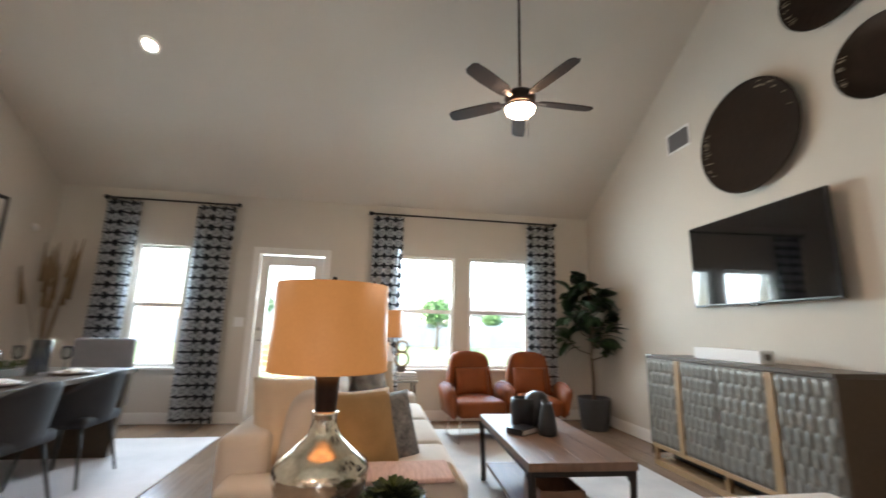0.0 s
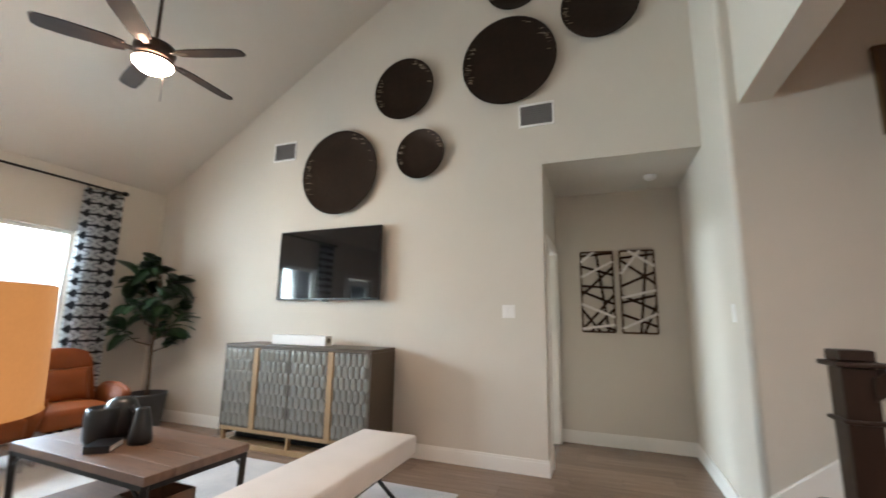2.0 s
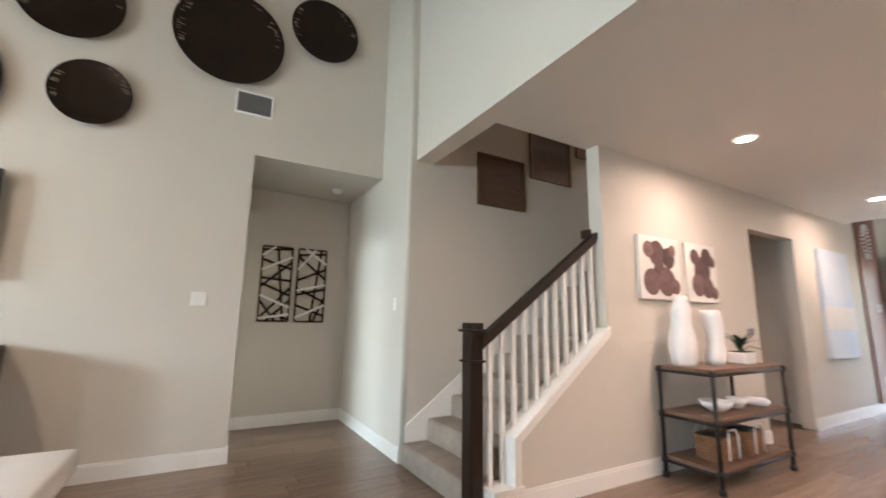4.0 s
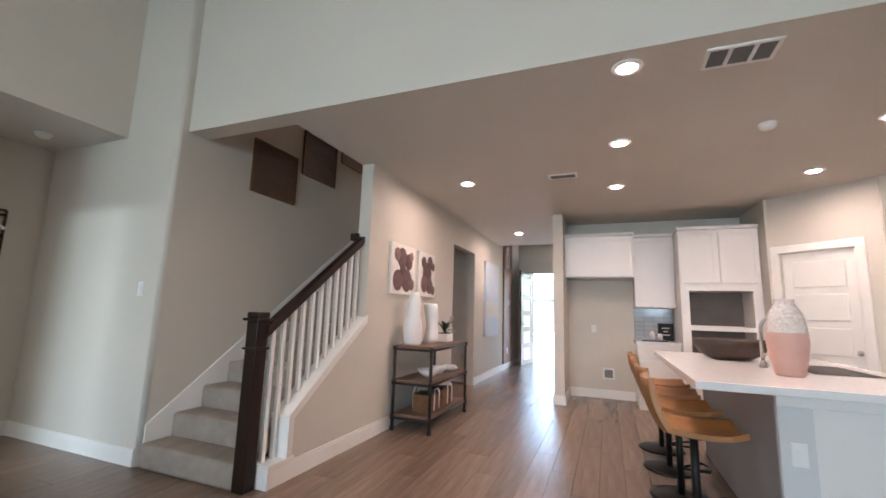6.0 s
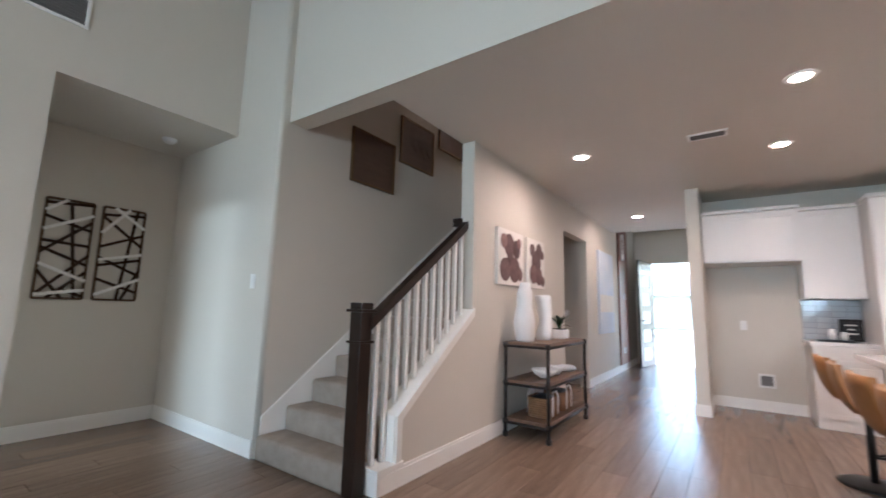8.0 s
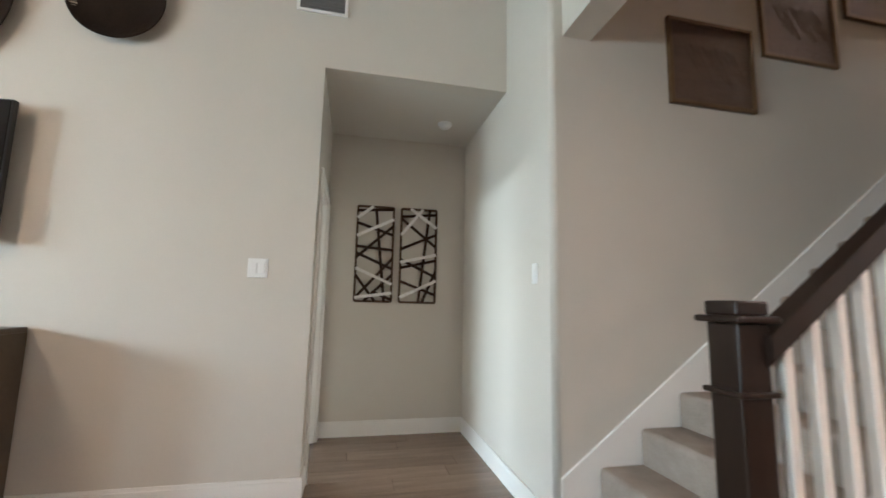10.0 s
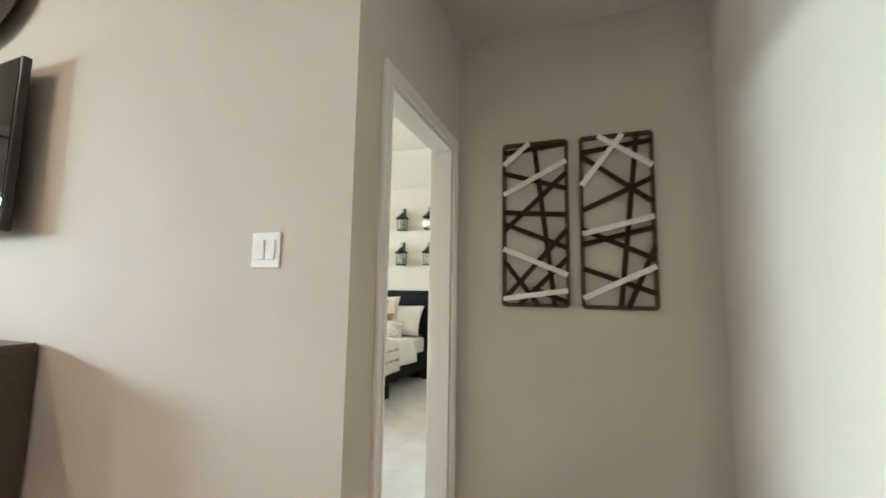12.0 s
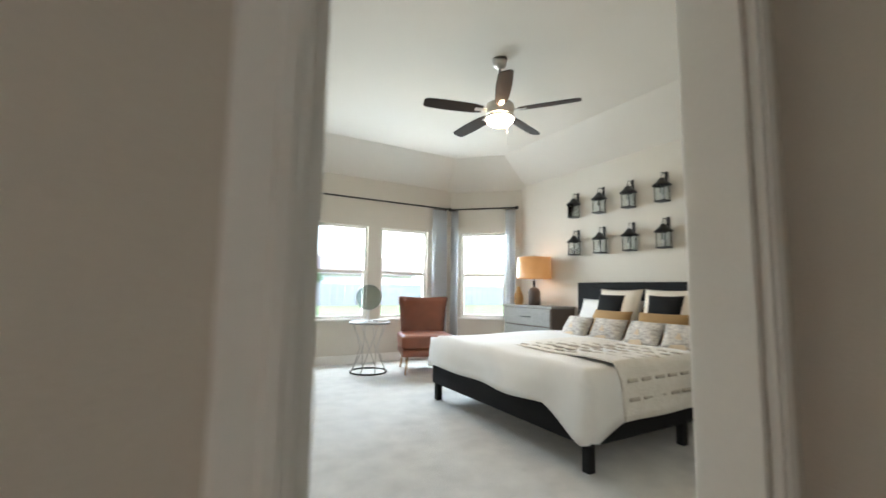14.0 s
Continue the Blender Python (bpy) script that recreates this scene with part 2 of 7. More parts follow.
GREYWASH = material("grey_washed_wood", (0.27, 0.26, 0.24), 0.5, var=0.25, scale=5, fine=60, bump=0.08, stretch=(1, 6, 6))
TAUPEWOOD = material("taupe_wood", (0.13, 0.10, 0.08), 0.5, var=0.25, scale=5, bump=0.08)
BROWNART = material("brown_relief_canvas", (0.105, 0.055, 0.03), 0.6, var=0.35, scale=5, fine=35, bump=0.6, stretch=(1, 5, 5))
BRASS = material("antique_brass_frame", (0.16, 0.095, 0.045), 0.4, metal=0.7, var=0.2)
PAPER = material("off_white_canvas", (0.72, 0.68, 0.63), 0.8, var=0.06, scale=8)
BLOOM = material("mauve_brown_ink", (0.20, 0.12, 0.115), 0.8, var=0.5, scale=14, second=(0.12, 0.065, 0.055), random=0.5)
BLUEART = material("pale_blue_canvas", (0.52, 0.60, 0.72), 0.7, var=0.2, scale=3, second=(0.66, 0.68, 0.72))
REDWOOD = material("red_brown_panel", (0.20, 0.075, 0.045), 0.55, var=0.25, scale=6, stretch=(6, 6, 1))
DOORDARK = material("dark_front_door", (0.035, 0.028, 0.026), 0.35, var=0.2, scale=5)
FROST = material("frosted_glass", (0.62, 0.66, 0.68), 0.5, var=0.05)
GLASS = clear("window_glass")
DRINKGLASS = clear("drinking_glass", (0.92, 0.95, 0.95))
DISCGLASS = clear("smoky_disc_glass", (0.66, 0.71, 0.68), 0.15)
GRASS = material("lawn", (0.065, 0.10, 0.028), 0.95, var=0.35, scale=0.8, fine=40, bump=0.5)
CONCRETE = material("concrete", (0.42, 0.40, 0.37), 0.85, var=0.15, scale=3, fine=60, bump=0.2)
FENCE = material("grey_fence", (0.22, 0.225, 0.24), 0.8, var=0.2, scale=2)
SIDING = material("neighbour_siding", (0.62, 0.60, 0.57), 0.8, var=0.08, scale=2)
ROOF = material("roof_shingle", (0.11, 0.10, 0.10), 0.9, var=0.25, scale=6)
TREELEAF = material("tree_leaf", (0.07, 0.15, 0.03), 0.6, var=0.4, scale=3)
PATIOWOOD = material("orange_patio_wood", (0.42, 0.19, 0.06), 0.5, var=0.2, scale=6, stretch=(1, 6, 1))
TUFT = material("grey_beige_wool", (0.58, 0.52, 0.44), 0.95, var=0.3, scale=20, fine=160, bump=0.5)
MOSS = material("green_moss", (0.075, 0.10, 0.022), 0.9, var=0.4, scale=14, fine=120, bump=0.4, random=0.3)
BASKET = material("woven_brown_cane", (0.21, 0.105, 0.045), 0.7, var=0.4, scale=30, fine=160, bump=0.4)
PAMPAS = material("dried_pampas", (0.20, 0.13, 0.065), 0.95, var=0.3, scale=12, bump=0.5)
TILE = material("grey_gloss_tile", (0.42, 0.44, 0.45), 0.12, var=0.12, scale=5, bump=0.02, random=0.12)


# ---- mesh helpers ----
def add_box(bm, x0, y0, z0, x1, y1, z1, bevel=0.0, seg=2, m=None):
    made = bmesh.ops.create_cube(bm, size=1)
    vs = made["verts"]
    for v in vs:
        v.co = Vector(((x0 + x1) / 2 + v.co.x * (x1 - x0), (y0 + y1) / 2 + v.co.y * (y1 - y0), (z0 + z1) / 2 + v.co.z * (z1 - z0)))
    if bevel:
        es = list({e for v in vs for e in v.link_edges})
        r = bmesh.ops.bevel(bm, geom=es, offset=bevel, segments=seg, affect="EDGES", profile=0.5)
        vs = r["verts"] + [v for v in vs if v.is_valid]
        vs = list({v for f in r["faces"] for v in f.verts} | {v for v in vs if v.is_valid})
    if m is not None:
        bmesh.ops.transform(bm, matrix=m, verts=list({v for v in vs if v.is_valid}))
    return bm


def boxes(*rows, bevel=0.0):
    bm = bmesh.new()
    for r in rows:
        add_box(bm, *r, bevel=bevel)
    return bm


def prism(points, axis, a, b):
    """A polygon, given in the two other axes, made solid from a to b along axis."""
    bm = bmesh.new()

    def at(p, q):
        return {"x": (q, p[0], p[1]), "y": (p[0], q, p[1]), "z": (p[0], p[1], q)}[axis]

    lo = [bm.verts.new(at(p, a)) for p in points]
    hi = [bm.verts.new(at(p, b)) for p in points]
    bm.faces.new(lo)
    bm.faces.new(hi[::-1])
    for i in range(len(points)):
        j = (i + 1) % len(points)
        bm.faces.new((lo[i], hi[i], hi[j], lo[j]))
    bmesh.ops.recalc_face_normals(bm, faces=bm.faces)
    return bm


def lathe(profile, seg=32, centre=(0, 0, 0), bm=None):
    """Rows of (radius, height) turned about a vertical axis."""
    bm = bm or bmesh.new()
    rings = []
    for r, z in profile:
        if r < 1e-5:
            rings.append([bm.verts.new((centre[0], centre[1], centre[2] + z))])
        else:
            rings.append([bm.verts.new((centre[0] + r * math.cos(2 * math.pi * i / seg), centre[1] + r * math.sin(2 * math.pi * i / seg), centre[2] + z)) for i in range(seg)])
    for p, q in zip(rings, rings[1:]):
        for i in range(seg):
            j = (i + 1) % seg
            if len(p) == 1 and len(q) == 1:
                continue
            if len(p) == 1:
                bm.faces.new((p[0], q[j], q[i]))
            elif len(q) == 1:
                bm.faces.new((p[i], p[j], q[0]))
            else:
                bm.faces.new((p[i], p[j], q[j], q[i]))
    for f in bm.faces:
        f.smooth = True
    bmesh.ops.recalc_face_normals(bm, faces=bm.faces)
    return bm


def tube(points, radius, seg=10, bm=None, taper=1.0):
    """A round bar along points."""
    bm = bm or bmesh.new()
    pts = [Vector(p) for p in points]
    rings = []
    for i, p in enumerate(pts):
        d = (pts[min(i + 1, len(pts) - 1)] - pts[max(i - 1, 0)]).normalized()
        u = d.orthogonal().normalized()
        if abs(d.z) < 0.95:
            u = d.cross(Vector((0, 0, 1))).normalized()
        w = d.cross(u)
        r = radius * (1 + (taper - 1) * i / max(1, len(pts) - 1))
        rings.append([bm.verts.new(p + r * (math.cos(2 * math.pi * k / seg) * u + math.sin(2 * math.pi * k / seg) * w)) for k in range(seg)])
    for a, b in zip(rings, rings[1:]):
        for k in range(seg):
            j = (k + 1) % seg
            f = bm.faces.new((a[k], a[j], b[j], b[k]))
            f.smooth = True
    bm.faces.new(rings[0][::-1])
    bm.faces.new(rings[-1])
    bmesh.ops.recalc_face_normals(bm, faces=bm.faces)
    return bm


def bar(a, b, w, h, bm=None, up=(0, 0, 1)):
    """A square bar from a to b, w wide and h high, slightly eased."""
    bm = bm or bmesh.new()
    a, b = Vector(a), Vector(b)
    d = (b - a).normalized()
    s = d.cross(Vector(up))
    s = s.normalized() if s.length > 1e-4 else d.orthogonal().normalized()
    t = s.cross(d)
    m = Matrix((( s.x, d.x, t.x, (a.x + b.x) / 2), (s.y, d.y, t.y, (a.y + b.y) / 2), (s.z, d.z, t.z, (a.z + b.z) / 2), (0, 0, 0, 1)))
    L = (b - a).length
    add_box(bm, -w / 2, -L / 2, -h / 2, w / 2, L / 2, h / 2, bevel=min(w, h) * 0.12, seg=1, m=m)
    return bm


def pillow(w, h, t, m=None, n=14, pinch=0.25):
    """A stuffed cushion, w by h, t thick, lying flat about its centre."""
    bm = bmesh.new()
    top, bot = [], []
    for i in range(n + 1):
        rt, rb = [], []
        for j in range(n + 1):
            u, v = 2 * i / n - 1, 2 * j / n - 1
            k = max(0.0, (1 - u ** 4) * (1 - v ** 4)) ** 0.55
            x = u * w / 2 * (1 - pinch * 0.25 * (1 - v * v))
            y = v * h / 2 * (1 - pinch * 0.25 * (1 - u * u))
            wob = 1 + 0.06 * math.sin(5 * u + 3 * v)
            a = bm.verts.new((x, y, t / 2 * k * wob))
            rt.append(a)
            edge = i in (0, n) or j in (0, n)
            rb.append(a if edge else bm.verts.new((x, y, -t / 2 * k)))
        top.append(rt)
        bot.append(rb)
    for i in range(n):
        for j in range(n):
            f = bm.faces.new((top[i][j], top[i + 1][j], top[i + 1][j + 1], top[i][j + 1]))
            f.smooth = True
            q = (bot[i][j + 1], bot[i + 1][j + 1], bot[i + 1][j], bot[i][j])
            try:
                g = bm.faces.new(q)
                g.smooth = True
            except ValueError:
                pass
    bmesh.ops.recalc_face_normals(bm, faces=bm.faces)
    if m is not None:
        bmesh.ops.transform(bm, matrix=m, verts=bm.verts)
    return bm


def soft_box(x0, y0, z0, x1, y1, z1, r=0.05, puff=0.0):
    """An upholstered block with rounded edges and a slightly domed top."""
    bm = boxes((x0, y0, z0, x1, y1, z1))
    least = min(x1 - x0, y1 - y0, z1 - z0)
    bmesh.ops.bevel(bm, geom=list(bm.edges), offset=min(r, 0.42 * least), segments=4, affect="EDGES", profile=0.5)
    if puff:
        top = [f for f in bm.faces if f.normal.z > 0.99 and f.calc_center_median().z > z1 - 1e-4]
        inner = bmesh.ops.inset_region(bm, faces=top, thickness=0.22 * min(x1 - x0, y1 - y0), use_even_offset=True)
        for v in {v for f in top if f.is_valid for v in f.verts}:
            v.co.z += puff
    for f in bm.faces:
        f.smooth = True
    return bm


def mesh_of(name, bm, mat):
    me = bpy.data.meshes.new(name)
    bm.normal_update()
    bm.to_mesh(me)
    bm.free()
    me.materials.append(mat)
    return me


def part(name, bm, mat, parent=None, label="", m=None):
    me = bm if isinstance(bm, bpy.types.Mesh) else mesh_of(name, bm, mat)
    ob = new(name, me)
    if parent is not None:
        ob.parent = parent
    if m is not None:
        ob.matrix_basis = m
    if label:
        tagged(ob, label)
    return ob


def thing(name, label, category, at=(0, 0, 0), turn=0.0, group=""):
    ob = new(name)
    ob.empty_display_size = 0.1
    ob.matrix_basis = pose(*at, 0, 0, turn)
    return tagged(ob, label, category, group)


def setting(name, bm, mat, label=""):
    return tagged(part(name, bm, mat), label, kind="structure")


def wall(name, axis, p0, p1, a0, a1, z0, z1, holes=(), label="warm greige painted wall", mat=None):
    """A wall of thickness p0..p1 that runs from a0 to a1 along the other axis, with holes (a, b, low, high)."""
    cuts = sorted({a0, a1, *(h[0] for h in holes), *(h[1] for h in holes)})
    bm = bmesh.new()
    for a, b in zip(cuts, cuts[1:]):
        spans = sorted((h[2], h[3]) for h in holes if h[0] < (a + b) / 2 < h[1])
        z = z0
        for lo, hi in spans + [(z1, z1)]:
            if lo > z + 1e-6:
                if axis == "x":
                    add_box(bm, p0, a, z, p1, b, lo)
                else:
                    add_box(bm, a, p0, z, b, p1, lo)
            z = hi
    bmesh.ops.remove_doubles(bm, verts=bm.verts, dist=1e-5)
    bm.verts.index_update()
    seen = {}
    for f in list(bm.faces):
        seen.setdefault(frozenset(v.index for v in f.verts), []).append(f)
    twins = [f for fs in seen.values() if len(fs) > 1 for f in fs]
    bmesh.ops.delete(bm, geom=twins, context="FACES_ONLY")
    return setting(name, bm, mat or WALL, label)


# ---- the large structure ----
XE, YN, XW, YS = 4.16, 7.25, -2.95, 0.87      # television wall, window wall, west wall, high wall over the kitchen edge
FLAT, EAVE, RIDGE_Y, RIDGE = 2.74, 2.80, 3.3, 5.30

setting("ground", boxes((-400, -400, -0.6, 400, 400, -0.25)), GRASS, "green lawn reaching to the horizon")
setting("floor", boxes((-4.6, -8.1, -0.2, 3.6, 0.75, -0.006), (-3.05, 0.75, -0.2, 5.4, 7.3, -0.006)), SUBFLOOR, "dark joints under wood-look planks")
setting("carpet", boxes((4.29, 2.235, -0.2, 9.1, 8.3, 0.0)), CARPET, "pale plush bedroom carpet")

# television wall follows the slope of the ceiling and stops at the alcove
setting("wall_east", prism([(2.17, 0), (8.2, 0), (8.2, EAVE + 0.1), (YN, EAVE + 0.15), (RIDGE_Y, RIDGE + 0.14), (0.87, RIDGE + 0.14), (0.87, FLAT), (2.17, FLAT)], "x", XE, 4.29), WALL, "tall greige wall under the sloped ceiling")
setting("wall_west", prism([(0.67, 0), (YN + 0.14, 0), (YN + 0.14, EAVE + 0.05), (RIDGE_Y, RIDGE + 0.1), (0.67, RIDGE + 0.1)], "x", XW - 0.12, XW), WALL, "greige wall behind the dining table")
W1, W2, W3, DR = (-1.98, -1.37, 0.65, 2.17), (1.31, 2.12, 0.66, 2.19), (2.32, 3.21, 0.66, 2.20), (-0.50, 0.32, 0.0, 2.12)
wall("wall_north", "y", YN, YN + 0.14, XW, XE, 0, EAVE + 0.12, (W1, W2, W3, DR))
wall("wall_south", "y", 0.61, 0.79, -4.6, 3.47, FLAT, RIDGE + 0.05, label="high greige wall above the kitchen edge")
NOSE = 0.035
setting("wall_alcove_south", prism([(5.42, 0.75), (5.42, YS)] + [(3.47 + NOSE - NOSE * math.sin(a), YS - NOSE + NOSE * math.cos(a)) for a in [math.pi / 2 * i / 10 for i in range(11)]] + [(3.47, 0.75)], "z", 0, RIDGE + 0.05), WALL, "warm greige painted wall with a rounded corner")
for f in bpy.data.objects["wall_alcove_south"].data.polygons:
    f.use_smooth = f.area < 0.1
wall("wall_alcove_back", "x", 5.30, 5.42, 0.87, 2.17, 0, FLAT)
wall("wall_bedroom_south", "y", 2.17, 2.28, 4.29, 9.07, 0, 3.5, ((4.39, 5.175, 0, 2.035),))
setting("ceiling_alcove", boxes((4.29, 0.87, FLAT, 5.42, 2.17, 2.84)), CEIL, "low flat alcove ceiling")
setting("ceiling_vault", prism([(YN + 0.14, EAVE), (RIDGE_Y, RIDGE), (0.61, RIDGE), (0.61, RIDGE + 0.15), (RIDGE_Y, RIDGE + 0.15), (YN + 0.14, EAVE + 0.15)], "x", XW - 0.12, XE), CEIL, "sloped vaulted greige ceiling")
setting("ceiling_kitchen", boxes((-4.6, -5.8, FLAT, 2.435, 0.61, 2.86)), CEIL, "flat greige kitchen ceiling")
setting("ceiling_foyer", boxes((0.68, -8.1, 3.1, 2.39, -5.8, 3.2)), CEIL, "flat foyer ceiling")
setting("ceiling_stairwell", boxes((2.2, -4.3, 5.45, 3.59, 0.75, 5.55)), CEIL, "flat ceiling above the stairs")

# stairs side
wall("wall_stairs", "x", 3.47, 3.59, -4.3, 0.75, 0, 5.45)
wall("wall_hall", "x", 2.30, 2.435, -8.1, -0.385, 0, FLAT, ((-3.96, -2.85, 0, 2.30),))
wall("wall_hall_upper", "x", 2.30, 2.435, -4.3, 0.61, 2.86, 5.45)
wall("wall_hall_foyer_upper", "x", 2.30, 2.39, -8.1, -5.8, FLAT, 3.1)
wall("wall_stairwell_end", "y", -4.3, -4.18, 2.435, 3.47, 0, 5.45)
# sloping knee wall under the balusters with its white cap
SLOPE = 0.732


def cap_z(y):
    return 0.422 + SLOPE * (0.64 - y)


setting("wall_knee", prism([(0.76, 0.0), (-0.385, 0.0), (-0.385, cap_z(-0.385) - 0.05), (0.54, cap_z(0.54) - 0.05), (0.54, 0.14), (0.76, 0.14)], "x", 2.30, 2.435), WALL, "sloped knee wall beside the stairs")
setting("trim_stair_cap", prism([(0.595, 0.16), (0.595, cap_z(0.595)), (-0.405, cap_z(-0.405)), (-0.405, cap_z(-0.405) - 0.07), (0.54, cap_z(0.54) - 0.07), (0.54, 0.16)], "x", 2.282, 2.299), TRIM, "white painted sloped stair cap")
setting("trim_stair_ledge", prism([(0.60, cap_z(0.60) - 0.03), (0.60, cap_z(0.60) + 0.004), (-0.384, cap_z(-0.384) + 0.004), (-0.384, cap_z(-0.384) - 0.03)], "x", 2.2995, 2.445), TRIM, "white sloped ledge under the balusters")
setting("trim_stair_post", boxes((2.2995, 0.541, 0.16, 2.445, 0.6, cap_z(0.6) - 0.031)), TRIM, "white board at the low end of the knee wall")
setting("trim_stair_plinth", boxes((2.276, 0.52, 0.131, 2.448, 0.775, 0.16), (2.276, 0.761, 0.0, 2.448, 0.775, 0.131), bevel=0.003), TRIM, "white plinth at the foot of the rail")
setting("trim_stair_skirt", prism([(0.84, 0.0), (0.84, 0.305), (-3.0, 0.285 + SLOPE * 3.868), (-3.0, 0.0)], "x", 3.455, 3.47), TRIM, "white stair skirt board")

# kitchen and hall shell
wall("wall_kitchen_back", "y", -4.07, -3.95, -2.6, 0.68, 0, FLAT)
wall("wall_partition", "x", 0.68, 0.82, -8.1, -3.1, 0, 3.1)
wall("wall_front", "y", -8.1, -7.98, 0.82, 2.30, 0, 3.1, ((1.03, 1.95, 0, 2.35),))
wall("wall_kitchen_west", "x", -4.6, -4.48, -2.3, 0.67, 0, FLAT)
wall("wall_kitchen_south", "y", -2.32, -2.20, -4.6, -2.5, 0, FLAT)
wall("wall_kitchen_north", "y", 0.67, 0.86, -4.6, XW - 0.12, 0, FLAT)
wall("wall_foyer_drop", "y", -5.8, -5.7, 0.82, 2.30, FLAT + 0.12, 3.1)
DIAG = Matrix.Translation((-1.75, -2.98, 0)) @ Matrix.Rotation(radians(135), 4, "Z")   # along the diagonal pantry wall
DLEN = 1.06


def diag_wall():
    bm = boxes((0, 0, 0, 0.13, 0.12, FLAT), (0.13, 0, 2.05, 0.83, 0.12, FLAT), (0.83, 0, 0, DLEN, 0.12, FLAT))
    bmesh.ops.transform(bm, matrix=DIAG, verts=bm.verts)
    return bm


setting("wall_pantry", diag_wall(), WALL, "diagonal pantry wall")
wall("wall_tower_side", "x", -1.87, -1.75, -3.95, -2.95, 0, FLAT)

# bedroom shell with a 45 degree bay corner and a raised tray ceiling
BX, BY = 8.95, 8.08
wall("wall_bedroom_east", "x", BX, BX + 0.12, 2.30, 7.19, 0, 3.2)
BW1, BW2 = (5.55, 6.55, 0.67, 2.13), (6.77, 7.62, 0.67, 2.13)
wall("wall_bedroom_north", "y", BY, BY + 0.12, 4.29, 8.07, 0, 3.2, (BW1, BW2))
BAY = Matrix.Translation((8.07, 8.08, 0)) @ Matrix.Rotation(math.atan2(7.19 - 8.08, 8.95 - 8.07), 4, "Z")
BLEN = math.hypot(0.88, 0.89)


def bay_wall():
    bm = boxes((0, 0, 0, 0.2, 0.12, 3.3), (0.2, 0, 0, 0.98, 0.12, 0.67), (0.2, 0, 2.13, 0.98, 0.12, 3.3), (0.98, 0, 0, BLEN, 0.12, 3.3))
    bmesh.ops.transform(bm, matrix=BAY, verts=bm.verts)
    return bm


setting("wall_bedroom_bay", bay_wall(), WALL, "angled bay wall")


def tray():
    bm = bmesh.new()
    out = [(4.29, 2.28), (9.07, 2.28), (9.07, 7.13), (8.01, 8.2), (4.29, 8.2)]
    mid = [(4.95, 2.95), (8.3, 2.95), (8.3, 6.85), (7.75, 7.4), (4.95, 7.4)]
    a = [bm.verts.new((x, y, 2.84)) for x, y in out]
    b = [bm.verts.new((x, y, 3.27)) for x, y in mid]
    c = [bm.verts.new((x, y, 3.5)) for x, y in out]
    for i in range(5):
        j = (i + 1) % 5
        bm.faces.new((a[i], a[j], b[j], b[i]))
        bm.faces.new((c[i], c[j], a[j], a[i]))
    bm.faces.new(b)
    bm.faces.new(c)
    bmesh.ops.recalc_face_normals(bm, faces=bm.faces)
    return bm


setting("ceiling_bedroom", tray(), CEIL, "tray ceiling with sloped sides")


# ---- planks ----
PW, PL = 0.182, 1.2
plank_cache = {}


def plank_mesh(w, length):
    key = (round(w, 3), round(length, 3))
    if key not in plank_cache:
        bm = bmesh.new()
        g, b = 0.0005, 0.0012
        x0, x1, y0, y1 = g, w - g, g, length - g
        lo = [bm.verts.new((x, y, -0.006)) for x, y in ((x0, y0), (x1, y0), (x1, y1), (x0, y1))]
        hi = [bm.verts.new((x, y, 0.0)) for x, y in ((x0 + b, y0 + b), (x1 - b, y0 + b), (x1 - b, y1 - b), (x0 + b, y1 - b))]
        bm.faces.new(hi)
        for i in range(4):
            j = (i + 1) % 4
            bm.faces.new((lo[i], lo[j], hi[j], hi[i]))
        plank_cache[key] = mesh_of("plank", bm, PLANK)
    return plank_cache[key]


def lay_planks(floor):
    """Boards run along y; those by the walk are pieces of their own, the others one joined sheet."""
    rest_v, rest_f = [], []
    for x0, x1, y0, y1 in ((-4.48, XW, -2.2, 0.67), (XW, 2.3, -7.98, 0.87), (2.3, 3.47, -3.9, 0.87), (XW, XE, 0.87, YN), (XE, 5.30, 0.87, 2.17)):
        i0, i1 = math.floor(x0 / PW), math.ceil(x1 / PW)
        for i in range(i0, i1):
            xa, xb = max(x0, i * PW), min(x1, (i + 1) * PW)
            if xb - xa < 0.01:
                continue
            off = (i * 7 % 4) * 0.3 + (i * 5 % 3) * 0.1
            k = math.floor((y0 - off) / PL)
            while k * PL + off < y1:
                ya, yb = max(y0, k * PL + off), min(y1, (k + 1) * PL + off)
                k += 1
                if yb - ya < 0.01:
                    continue
                if xa > -0.6 and -2.6 < (ya + yb) / 2 < 3.4:
                    p = new("plank", plank_mesh(xb - xa, yb - ya))
                    p.parent = floor
                    p.location = (xa, ya, 0)
                else:
                    n = len(rest_v)
                    g, b = 0.0005, 0.0012
                    rest_v += [(x, y, -0.006) for x, y in ((xa + g, ya + g), (xb - g, ya + g), (xb - g, yb - g), (xa + g, yb - g))]
                    rest_v += [(x, y, 0.0) for x, y in ((xa + g + b, ya + g + b), (xb - g - b, ya + g + b), (xb - g - b, yb - g - b), (xa + g + b, yb - g - b))]
                    rest_f += [(n + 4, n + 5, n + 6, n + 7)] + [(n + q, n + (q + 1) % 4, n + 4 + (q + 1) % 4, n + 4 + q) for q in range(4)]
    me = bpy.data.meshes.new("planks")
    me.from_pydata(rest_v, [], rest_f)
    me.materials.append(PLANKREST)
    ob = new("planks", me)
    ob.parent = floor
    tagged(ob, kind="stuff")


